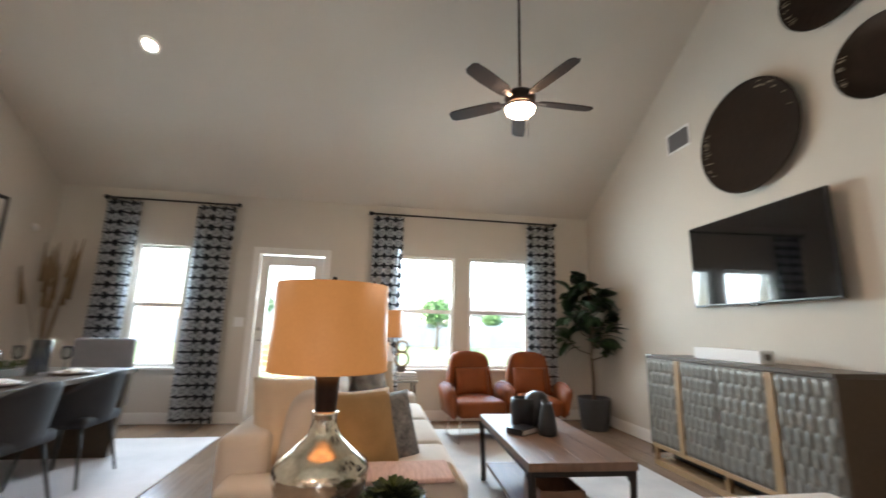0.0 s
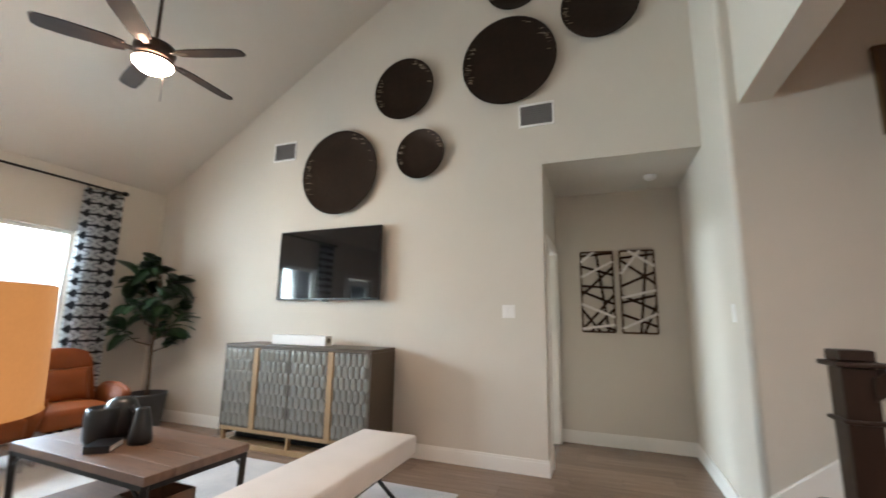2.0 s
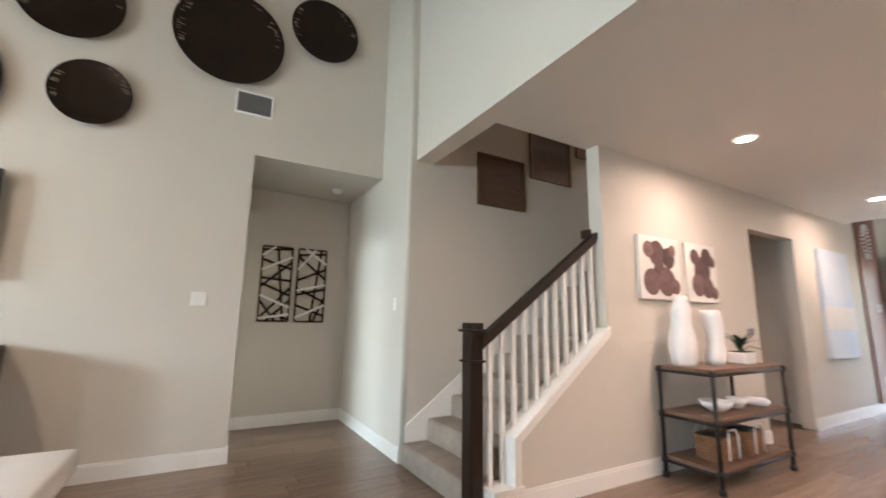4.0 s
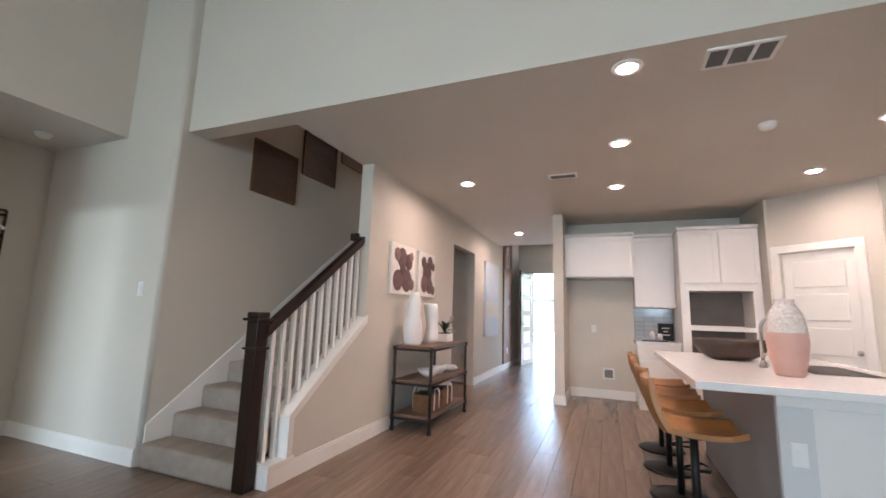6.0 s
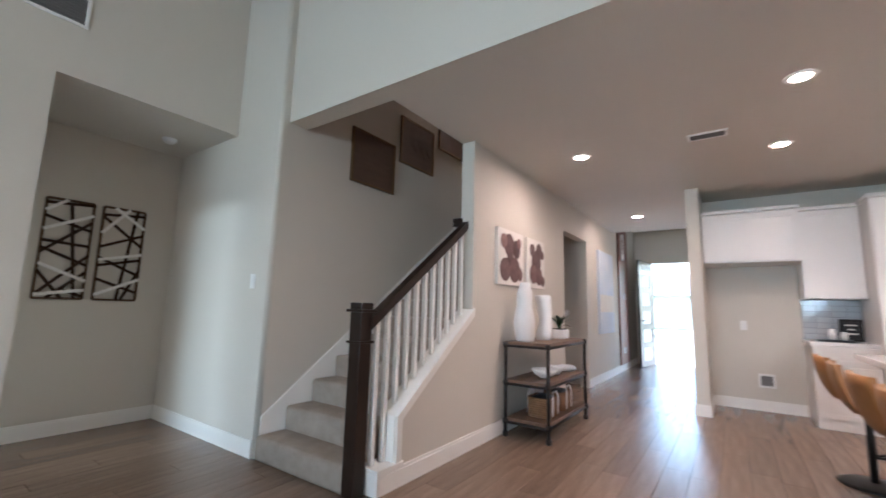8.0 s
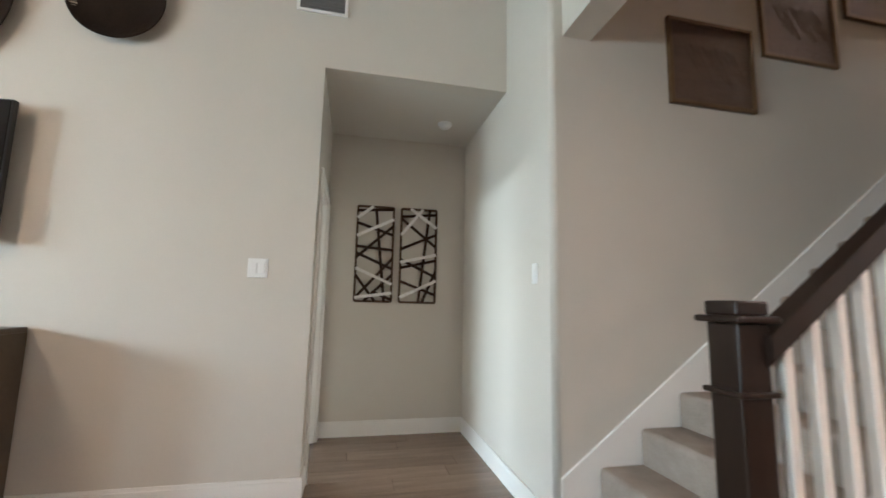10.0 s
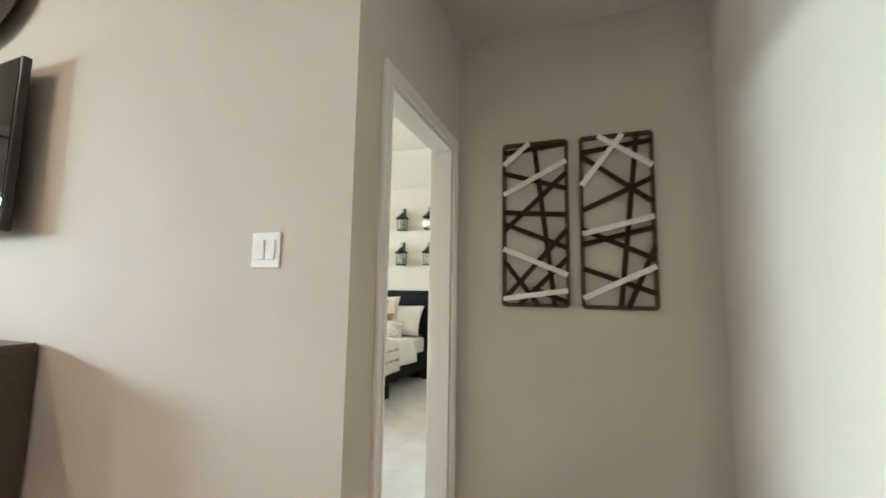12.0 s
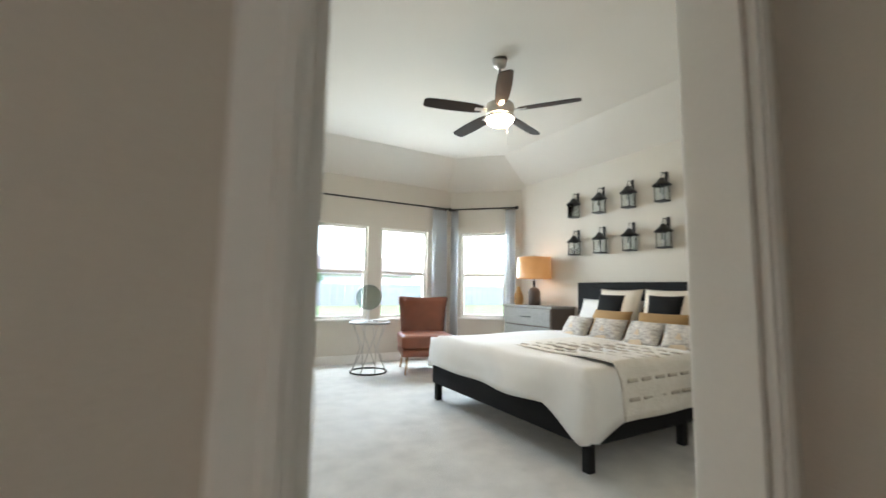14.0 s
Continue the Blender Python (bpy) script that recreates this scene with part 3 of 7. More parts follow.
def island_random(mat_from, name, amount):
    """The same wood with its tone varied from board to board of one joined sheet."""
    m = mat_from.copy()
    m.name = name
    n, l = m.node_tree.nodes, m.node_tree.links
    info = [q for q in n if q.bl_idname == "ShaderNodeObjectInfo"][0]
    geo = n.new("ShaderNodeNewGeometry")
    for k in list(info.outputs["Random"].links):
        l.new(geo.outputs["Random Per Island"], k.to_socket)
    n.remove(info)
    return m


PLANKREST = island_random(PLANK, "plank_wood_far", 0.2)

# ---- baseboards ----
BH, BT = 0.13, 0.016


def baseboard(*rows):
    for x0, y0, x1, y1 in rows:
        setting("baseboard", boxes((min(x0, x1), min(y0, y1), 0, max(x0, x1), max(y0, y1), BH - 0.02), bevel=0.0), TRIM, "white painted baseboard")
        cx0, cx1, cy0, cy1 = min(x0, x1), max(x0, x1), min(y0, y1), max(y0, y1)
        d = 0.005
        if cx1 - cx0 < cy1 - cy0:
            b = boxes((cx0 + d, cy0, BH - 0.02, cx1 - 0.002, cy1, BH))
        else:
            b = boxes((cx0, cy0 + 0.002, BH - 0.02, cx1, cy1 - 0.002, BH))
        setting("baseboard", b, TRIM, "white painted baseboard cap")


baseboard((XE - BT, 2.17, XE, YN - BT), (XW, 0.9, XW + BT, YN), (XW + BT, YN - BT, DR[0] - 0.09, YN), (DR[1] + 0.09, YN - BT, XE - BT, YN),
          (5.30 - BT, 0.87 + BT, 5.30, 2.17 - BT), (3.50, 0.87, 5.30, 0.87 + BT), (XE, 2.17 - BT, 4.325, 2.17), (5.24, 2.17 - BT, 5.30 - BT, 2.17), (XE - BT, 2.17 - BT, XE, 2.17),
          (2.30 - BT, -2.85, 2.30, 0.757), (2.30 - BT, -7.98, 2.30, -3.96), (0.82, -7.98, 0.82 + BT, -3.1), (0.68, -3.1, 0.82 + BT, -3.1 + BT), (0.68 - BT, -3.95, 0.68, -3.1),
          (-0.27, -3.95, 0.66, -3.95 + BT), (3.47 - BT, -4.18, 3.47, -2.9), (4.29, 2.5, 4.29 + BT, BY), (4.31, BY - BT, 8.05, BY), (BX - BT, 2.3, BX, 7.17), (5.24, 2.28, BX, 2.28 + BT))


# ---- windows and doors ----
def window(name, x0, x1, z0, z1, m, depth=0.12):
    """A two-sash white window in a hole of a wall whose room face is y = 0, x along the wall."""
    root = new(name)
    root.matrix_basis = m
    tagged(root, "white double-hung window with clear panes", kind="structure")
    f, mid = 0.045, (z0 + z1) / 2
    part("window_frame", boxes((x0, 0.05, z0, x0 + f, 0.11, z1), (x1 - f, 0.05, z0, x1, 0.11, z1), (x0 + f, 0.05, z1 - f, x1 - f, 0.11, z1), (x0 + f, 0.05, z0, x1 - f, 0.11, z0 + f), bevel=0.004), TRIM, root)
    part("sash_rail", boxes((x0 + f, 0.045, mid - 0.025, x1 - f, 0.10, mid + 0.025), bevel=0.004), TRIM, root)
    part("window_sill", boxes((x0 - 0.03, -0.035, z0 - 0.025, x1 + 0.03, 0.05, z0 + 0.003), bevel=0.005), TRIM, root)
    for a, b, y in ((z0 + f, mid - 0.025, 0.07), (mid + 0.025, z1 - f, 0.085)):
        p = part("pane", boxes((x0 + f, y, a, x1 - f, y + 0.005, b)), GLASS, root)
        p.visible_shadow = False
    return root


N0 = Matrix.Translation((0, YN, 0))
for i, w in enumerate((W1, W2, W3)):
    window("window_%d" % (i + 1), w[0], w[1], w[2], w[3], N0)
B0 = Matrix.Translation((0, BY, 0))
window("window_4", *BW1, B0)
window("window_5", *BW2, B0)
window("window_6", 0.2, 0.98, 0.67, 2.13, BAY)


def casing(name, x0, x1, z1, m, w=0.09, y0=-0.018, depth=0.13, both=True):
    """White door casing round a hole, with its jamb lining."""
    root = new(name)
    root.matrix_basis = m
    tagged(root, "white painted door casing", kind="structure")
    faces = ((y0, 0.0),) + (((depth, depth - y0),) if both else ())
    for ya, yb in faces:
        for a, b, c, d in ((x0 - w, x0, 0, z1), (x1, x1 + w, 0, z1), (x0 - w, x1 + w, z1, z1 + w)):
            part("casing_board", boxes((a, ya, c, b, yb, d), bevel=0.004), TRIM, root)
            inner = (a + w * 0.55, b - 0.012) if b == x0 else (a + 0.012, b - w * 0.55)
            if c == 0:
                lo, hi = (ya - 0.006, ya) if ya < 0.05 else (yb, yb + 0.006)
                part("casing_bead", boxes((inner[0], lo, c, inner[1], hi, d - 0.004), bevel=0.002), TRIM, root)
    t = 0.016
    part("jamb", boxes((x0, 0.002, 0, x0 + t, depth - 0.002, z1 - t)), TRIM, root)
    part("jamb", boxes((x1 - t, 0.002, 0, x1, depth - 0.002, z1 - t)), TRIM, root)
    part("jamb_head", boxes((x0, 0.002, z1 - t, x1, depth - 0.002, z1)), TRIM, root)
    return root


casing("trim_bedroom_door", 4.39, 5.175, 2.035, Matrix.Translation((0, 2.17, 0)), w=0.06, depth=0.11)
# glazed patio door
pd = new("door_1")
pd.matrix_basis = N0
tagged(pd, "white patio door with one full pane", kind="structure")
x0, x1 = DR[0], DR[1]
for a, b, c, d in ((x0 - 0.085, x0, 0, 2.12), (x1, x1 + 0.085, 0, 2.12), (x0 - 0.085, x1 + 0.085, 2.12, 2.205)):
    part("casing_board", boxes((a, -0.018, c, b, 0.0, d), bevel=0.004), TRIM, pd)
part("door_leaf", boxes((x0 + 0.01, 0.02, 0.02, x0 + 0.13, 0.065, 2.1), (x1 - 0.13, 0.02, 0.02, x1 - 0.01, 0.065, 2.1), (x0 + 0.13, 0.02, 1.97, x1 - 0.13, 0.065, 2.1), (x0 + 0.13, 0.02, 0.02, x1 - 0.13, 0.065, 0.34), bevel=0.006), TRIM, pd)
p = part("pane", boxes((x0 + 0.13, 0.04, 0.34, x1 - 0.13, 0.046, 1.97)), GLASS, pd)
p.visible_shadow = False
hd = part("door_handle", tube([(x0 + 0.07, 0.02, 1.0), (x0 + 0.07, -0.04, 1.0), (x0 + 0.17, -0.045, 1.0)], 0.011), NICKEL, pd, "satin nickel lever")
part("deadbolt", lathe([(0, 0.0), (0.03, 0.0), (0.027, 0.02), (0, 0.022)], 20), NICKEL, pd, "round nickel deadbolt", Matrix.Translation((x0 + 0.07, 0.02, 1.14)) @ Matrix.Rotation(radians(90), 4, "X"))
part("threshold", boxes((x0, 0.0, 0.0, x1, 0.14, 0.018)), NICKEL, pd)


# ---- living room: fixed things ----
def recessed_can(x, y, z, tilt=0.0):
    c = thing("recessed_light", "round recessed ceiling light with white trim, lit", "ceiling light", (x, y, z), group="recessed ceiling lights")
    m = Matrix.Rotation(tilt, 4, "X")
    part("trim_ring", lathe([(0.052, -0.001), (0.056, -0.009), (0.085, -0.007), (0.09, 0.0), (0.052, 0.0)], 28), PLASTIC, c, m=m)
    part("lens", lathe([(0, -0.004), (0.052, -0.004), (0.052, -0.001), (0, -0.001)], 28), CANLIGHT, c, m=m)


KCANS = ((1.585, -1.31), (1.60, -4.45), (-0.062, 0.61), (-0.05, -0.575), (-0.045, -1.89), (-1.86, -1.86), (-1.88, -0.62))
for x, y in KCANS:
    recessed_can(x, y, FLAT)


def vault_z(y):
    return EAVE + (RIDGE - EAVE) * (YN + 0.14 - y) / (YN + 0.14 - RIDGE_Y) if y > RIDGE_Y else RIDGE


# added lamp, out of view, that brightens the upper stairwell
recessed_can(2.95, -3.3, 5.45)
for x, y in ((-1.31, 5.61),):
    recessed_can(x, y, vault_z(y), -math.atan2(RIDGE - EAVE, YN + 0.14 - RIDGE_Y))


def ceiling_fan(at, top, turn, label, blade_mat, metal, span=0.66, bowl=FANLIGHT):
    """Five blades on a downrod, with a lit bowl."""
    f = thing("ceiling_fan", label, "ceiling fan", at, turn)
    part("downrod", tube([(0, 0, 0.10), (0, 0, top - at[2] - 0.04)], 0.013), metal, f)
    part("canopy", lathe([(0.0, -0.09), (0.03, -0.088), (0.06, -0.06), (0.07, 0.0), (0, 0)], 28, (0, 0, top - at[2])), metal, f)
    part("motor_housing", lathe([(0, 0.12), (0.05, 0.115), (0.075, 0.085), (0.125, 0.07), (0.135, 0.03), (0.12, -0.02), (0.085, -0.045), (0, -0.05)], 36), metal, f)
    part("light_bowl", lathe([(0.112, -0.045), (0.125, -0.06), (0.118, -0.085), (0.085, -0.115), (0.04, -0.13), (0, -0.133)], 36), bowl, f, "lit frosted glass bowl")
    part("bowl_rim", lathe([(0.112, -0.04), (0.132, -0.045), (0.132, -0.062), (0.118, -0.066)], 36), metal, f)
    part("pull_chain", tube([(0.05, -0.05, -0.06), (0.05, -0.05, -0.34)], 0.0025, 6), metal, f)
    bm = bmesh.new()
    pts = [(0.17, -0.045), (0.26, -0.062), (0.5, -0.068), (span - 0.03, -0.060), (span, -0.035), (span, 0.035), (span - 0.03, 0.060), (0.5, 0.068), (0.26, 0.062), (0.17, 0.045)]
    lo = [bm.verts.new((x, y, -0.004)) for x, y in pts]
    hi = [bm.verts.new((x, y, 0.004)) for x, y in pts]
    bm.faces.new(lo[::-1])
    bm.faces.new(hi)
    for i in range(len(pts)):
        j = (i + 1) % len(pts)
        bm.faces.new((lo[i], lo[j], hi[j], hi[i]))
    blade = mesh_of("blade", bm, blade_mat)
    arm = mesh_of("blade_arm", boxes((0.10, -0.022, -0.006, 0.24, 0.022, 0.002), bevel=0.003), metal)
    for k in range(5):
        m = Matrix.Rotation(2 * math.pi * k / 5, 4, "Z") @ Matrix.Translation((0, 0, 0.01)) @ Matrix.Rotation(radians(12), 4, "X")
        b = part("blade", blade, None, f, m=m)
        part("blade_arm", arm, None, b)
    return f


ceiling_fan((2.16, 4.64, 3.125), vault_z(4.64), 0, "dark bronze five-blade ceiling fan, light on", BLADE, BRONZE)


def wall_disc(y, z, r):
    d = thing("wall_disc", "round dark hammered metal wall plate", "wall decor", (XE, y, z), group="metal plates on the tall wall")
    m = Matrix.Rotation(radians(-90), 4, "Y")
    part("plate", lathe([(0, 0.028), (r * 0.55, 0.030), (r * 0.86, 0.040), (r * 0.97, 0.058), (r, 0.060), (r * 0.985, 0.050), (r * 0.85, 0.028), (r * 0.3, 0.018), (0, 0.018)], 64), DISC, d, m=m)
    part("hanger", lathe([(0.03, 0.0), (0.03, 0.02), (0, 0.02)], 16), BLACKMET, d, m=m)
    rr = random.Random(int(y * 100))
    # short pale bars near the rim draw the glints on worn ridges
    for k in range(26):
        a = rr.uniform(-0.55, 0.55) + (math.pi * 1.0 if k % 3 else math.pi * 0.2)
        q = r * rr.uniform(0.84, 0.94)
        c = Vector((-0.05 - 0.1 * max(0, q / r - 0.88) * r, -q * math.cos(a), q * math.sin(a)))
        long = rr.uniform(0.012, 0.035) * (0.6 + r)
        part("worn_ridge", bar(c - Vector((0, long, 0.1 * long)), c + Vector((0, long, 0.15 * long)), 0.005, 0.004), WORNGLINT, d, "bright worn ridge, pale like a glint")


for y, z, r in ((4.40, 2.895, 0.49), (3.62, 3.76, 0.355), (3.405, 2.985, 0.272), (2.47, 3.85, 0.475), (1.60, 4.24, 0.35), (2.395, 4.70, 0.30)):
    wall_disc(y, z, r)


def wall_vent(name, label, m, w, h, slats, deep=0.0, bays=1):
    """A louvred grille on a surface: x across, y out of the surface, z up."""
    v = thing(name, label, "air vent")
    v.matrix_basis = m
    f = 0.022
    part("frame", boxes((-w / 2, 0, -h / 2, -w / 2 + f, 0.012, h / 2), (w / 2 - f, 0, -h / 2, w / 2, 0.012, h / 2), (-w / 2 + f, 0, h / 2 - f, w / 2 - f, 0.012, h / 2), (-w / 2 + f, 0, -h / 2, w / 2 - f, 0.012, -h / 2 + f), bevel=0.003), PLASTIC, v)
    part("backing", boxes((-w / 2 + f, 0.001, -h / 2 + f, w / 2 - f, 0.003, h / 2 - f)), VENTDARK, v)
    sl = bmesh.new()
    add_box(sl, -w / 2 + f, -0.0012, -0.006, w / 2 - f, 0.0012, 0.006)
    sm = mesh_of("slat", sl, VENTDARK)
    for i in range(slats):
        z = -h / 2 + f + (i + 0.5) * (h - 2 * f) / slats
        part("slat", sm, None, v, m=Matrix.Translation((0, 0.007, z)) @ Matrix.Rotation(radians(35), 4, "X"))
    for i in range(1, bays):
        x = -w / 2 + w * i / bays
        part("divider", boxes((x - 0.01, 0.002, -h / 2 + f, x + 0.01, 0.014, h / 2 - f)), PLASTIC, v)
    return v


def on_east(y, z):
    return Matrix.Translation((XE, y, z)) @ Matrix.Rotation(radians(90), 4, "Z")


wall_vent("wall_vent", "white louvred return grille on the tall wall", on_east(5.23, 3.26), 0.34, 0.24, 9)
wall_vent("wall_vent", "white louvred grille above the alcove", on_east(2.21, 3.245), 0.34, 0.24, 9)


def on_ceiling(x, y, z, turn=0):
    return Matrix.Translation((x, y, z)) @ Matrix.Rotation(radians(turn), 4, "Z") @ Matrix.Rotation(radians(-90), 4, "X")


wall_vent("ceiling_vent", "white three-way ceiling register", on_ceiling(-0.65, 0.555, FLAT), 0.36, 0.21, 8, bays=3)
wall_vent("ceiling_vent", "small white ceiling register", on_ceiling(0.50, -1.32, FLAT), 0.30, 0.15, 5)


def smoke_detector(x, y, z):
    s = thing("smoke_detector", "round white plastic smoke detector", "smoke detector", (x, y, z))
    part("base", lathe([(0.062, 0), (0.062, -0.012), (0, -0.012)], 28), PLASTIC, s)
    part("cover", lathe([(0.055, -0.012), (0.052, -0.03), (0.035, -0.042), (0, -0.044)], 28), PLASTIC, s)


smoke_detector(4.82, 1.19, FLAT)
smoke_detector(-1.09, -0.52, FLAT)


def switch_plate(m, gangs, label):
    s = thing("light_switch", label, "light switch")
    s.matrix_basis = m
    w = 0.072 + 0.046 * (gangs - 1)
    part("plate", boxes((-w / 2, 0, -0.06, w / 2, 0.006, 0.06), bevel=0.003), PLASTIC, s)
    for i in range(gangs):
        x = (i - (gangs - 1) / 2) * 0.046
        part("rocker", boxes((x - 0.0165, 0.005, -0.034, x + 0.0165, 0.010, 0.034), bevel=0.002), PLASTIC, s)
    return s


switch_plate(on_east(2.495, 1.365), 2, "white double rocker switch plate on the wall")
switch_plate(Matrix.Translation((3.69, YS, 1.36)), 1, "white single switch plate by the alcove")
switch_plate(Matrix.Translation((-0.68, YN, 1.22)) @ Matrix.Rotation(math.pi, 4, "Z"), 2, "white double switch plate beside the patio door")

# television
tv = thing("television", "large black flat television mounted on the wall", "television", (XE - 0.012, 4.47, 1.853), -2.8)
part("bezel", boxes((-0.064, -0.68, -0.39, -0.028, 0.68, 0.39), bevel=0.006), BLACKCER, tv)
part("screen", boxes((-0.068, -0.667, -0.372, -0.063, 0.667, 0.378)), SCREEN, tv, "glossy black screen")
part("wall_bracket", boxes((-0.028, -0.2, -0.16, -0.002, 0.2, 0.16), bevel=0.004), BLACKMET, tv)
part("sensor", boxes((-0.067, -0.04, -0.405, -0.035, 0.04, -0.39), bevel=0.004), BLACKCER, tv)

# two panels of crossing strips in the alcove
LEFT = ([(0, .05, 1, .02), (0, .18, 1, .30), (.5, .02, .8, 1), (0, .43, 1, .46), (0, .55, 1, .20), (0, .5, 1, .66), (0, .73, .55, 1), (.05, .95, 1, .55), (.25, 1, 1, .72), (.45, .9, 1, .98)],
        [(0, .13, .42, 0), (0, .32, 1, .13), (0, .66, 1, .82), (0, .965, 1, .91)])
RIGHT = ([(0, .09, 1, .05), (.8, 0, .52, 1), (0, .11, 1, .41), (0, .44, 1, .27), (0, .55, 1, .73), (0, .64, 1, .55), (0, .78, 1, .92), (.62, 1, 1, .66)],
         [(0, .29, .6, 0), (.25, 0, 1, .2), (0, .58, 1, .49), (0, .95, 1, .77)])
WHITESTRIP = material("chalk_white_wood", (0.84, 0.81, 0.77), 0.6, var=0.15, scale=9, stretch=(1, 6, 6))
STRIPFRAME = material("mid_brown_strip", (0.10, 0.06, 0.034), 0.6, var=0.3, scale=9, stretch=(1, 6, 6), spec=0.2)
STRIPWOOD = material("dark_brown_strip", (0.036, 0.018, 0.010), 0.6, spec=0.15, var=0.3, scale=9, stretch=(1, 6, 6), random=0.25)


def strip_art(y_left, y_right, z0, z1, strips, label):
    a = thing("wall_art", label, "wall art", (5.30, 0, 0), group="pair of wooden strip panels")
    w, h, d = y_left - y_right, z1 - z0, 0.022

    def at(u, v, x):
        return (x, y_left - u * w, z1 - v * h)

    for u0, v0, u1, v1 in ((0, 0, 0, 1), (1, 0, 1, 1), (0, 0, 1, 0), (0, 1, 1, 1)):
        part("frame_strip", bar(at(u0, v0, -0.012), at(u1, v1, -0.012), 0.02, 0.022, up=(1, 0, 0)), STRIPFRAME, a, "mid-brown frame strip")
    for i, s in enumerate(strips[0]):
        part("dark_strip", bar(at(s[0], s[1], -0.024 - 0.0015 * (i % 4)), at(s[2], s[3], -0.024 - 0.0015 * (i % 4)), 0.026, 0.008, up=(1, 0, 0)), STRIPWOOD, a)
    for i, s in enumerate(strips[1]):
        part("white_strip", bar(at(s[0], s[1], -0.034 - 0.001 * i), at(s[2], s[3], -0.034 - 0.001 * i), 0.027, 0.008, up=(1, 0, 0)), WHITESTRIP, a, "chalk white strip")


strip_art(1.90, 1.567, 1.175, 2.057, LEFT, "narrow panel of crossing dark and white wooden strips")
strip_art(1.492, 1.155, 1.172, 2.057, RIGHT, "panel of crossing wooden strips with a white peak")


# ---- curtains ----
def curtain(x0, x1, y, z0, z1, folds, seed, mat, amp=0.035, flare=0.06):
    """A pleated panel with thickness; its cloth is laid out flat for the print."""
    rr = random.Random(seed)
    n, rows = folds * 10, 14
    bm = bmesh.new()
    uv = bm.loops.layers.uv.new("UVMap")
    grid = []
    ph = [rr.uniform(-0.5, 0.5) for _ in range(4)]
    for j in range(rows + 1):
        t = j / rows
        z = z1 + (z0 - z1) * t
        line, s, prev = [], 0.0, None
        for i in range(n + 1):
            u = i / n
            x = x0 + (x1 - x0) * (u + flare * t * (u - 0.5) * 0.6)
            a = amp * (0.75 + 0.35 * t)
            yy = y + a * math.sin(2 * math.pi * folds * u + ph[0] * t) + 0.008 * math.sin(9 * u + 4 * t + ph[1])
            v = bm.verts.new((x, yy, z))
            if prev is not None:
                s += (v.co - prev).length
            prev = v.co.copy()
            line.append((v, s))
        grid.append(line)
    for j in range(rows):
        for i in range(n):
            q = (grid[j][i], grid[j][i + 1], grid[j + 1][i + 1], grid[j + 1][i])
            f = bm.faces.new([v for v, _ in q])
            f.smooth = True
            for lp, (v, s) in zip(f.loops, q):
                lp[uv].uv = (s, v.co.z)
    bmesh.ops.solidify(bm, geom=list(bm.faces), thickness=0.003)
    return bm


def drapery(name, label, panels, y, z0, z1, mat, group, folds=5, m=None):
    for k, (a, b) in enumerate(panels):
        c = thing(name, label, "curtain", group=group)
        if m is not None:
            c.matrix_basis = m
        part("cloth", curtain(a, b, y, z0, z1, folds, int(a * 100) % 97 + k, mat), mat, c)
        rings = mesh_of("curtain_ring", lathe([(0.018, -0.004), (0.024, -0.004), (0.024, 0.004), (0.018, 0.004), (0.018, -0.004)], 14), BLACKMET)
        for i in range(5):
            part("curtain_ring", rings, None, c, m=Matrix.Translation((a + (b - a) * (i + 0.5) / 5, y, z1 + 0.018)) @ Matrix.Rotation(radians(90), 4, "Y"))


def curtain_rod(x0, x1, y, z, wall_y, label, m=None):
    r = thing("curtain_rod", label, "curtain rod")
    if m is not None:
        r.matrix_basis = m
    part("rod", tube([(x0, y, z), (x1, y, z)], 0.013), BLACKMET, r)
    fin = mesh_of("finial", lathe([(0, -0.03), (0.02, -0.028), (0.032, 0.0), (0.02, 0.028), (0, 0.03)], 16), BLACKMET)
    for x in (x0 - 0.02, x1 + 0.02):
        part("finial", fin, None, r, m=Matrix.Translation((x, y, z)) @ Matrix.Rotation(radians(90), 4, "Y"))
    for x in (x0 + 0.06, x1 - 0.06):
        part("bracket", bar((x, y, z - 0.012), (x, wall_y, z - 0.03), 0.016, 0.02), BLACKMET, r)
    return r


curtain_rod(-2.34, -0.82, 7.13, 2.725, YN, "black metal curtain rod over the dining window")
curtain_rod(0.93, 3.56, 7.13, 2.735, YN, "long black metal curtain rod over two windows")
PR = "white curtain printed with rows of dark diamonds"
drapery("curtain", PR, ((-2.34, -1.95), (-1.29, -0.83)), 7.13, 0.03, 2.69, CURTAIN, "printed living room curtains")
drapery("curtain", PR, ((0.95, 1.36), (3.15, 3.57)), 7.13, 0.03, 2.70, CURTAIN, "printed living room curtains")

# ---- sideboard under the television ----
sb = thing("sideboard", "dark wood sideboard with grey scale-relief doors", "sideboard", (3.69, 3.63, 0))
SD, SW, SH = 0.45, 1.72, 1.0
part("body", boxes((0.02, 0.012, 0.20, SD, SW - 0.012, SH - 0.03), bevel=0.004), DARKCASE, sb)
part("top", boxes((-0.005, 0, SH - 0.03, SD, SW, SH), bevel=0.004), DARKCASE, sb)
part("side_panel", boxes((0.0, 0.0, 0.10, SD, 0.0115, SH - 0.03)), DARKCASE, sb)
part("side_panel", boxes((0.0, SW - 0.0115, 0.10, SD, SW, SH - 0.03)), DARKCASE, sb)
part("bottom_rail", boxes((0.0, 0.012, 0.165, 0.019, SW - 0.012, 0.20), bevel=0.003), GOLDWOOD, sb)
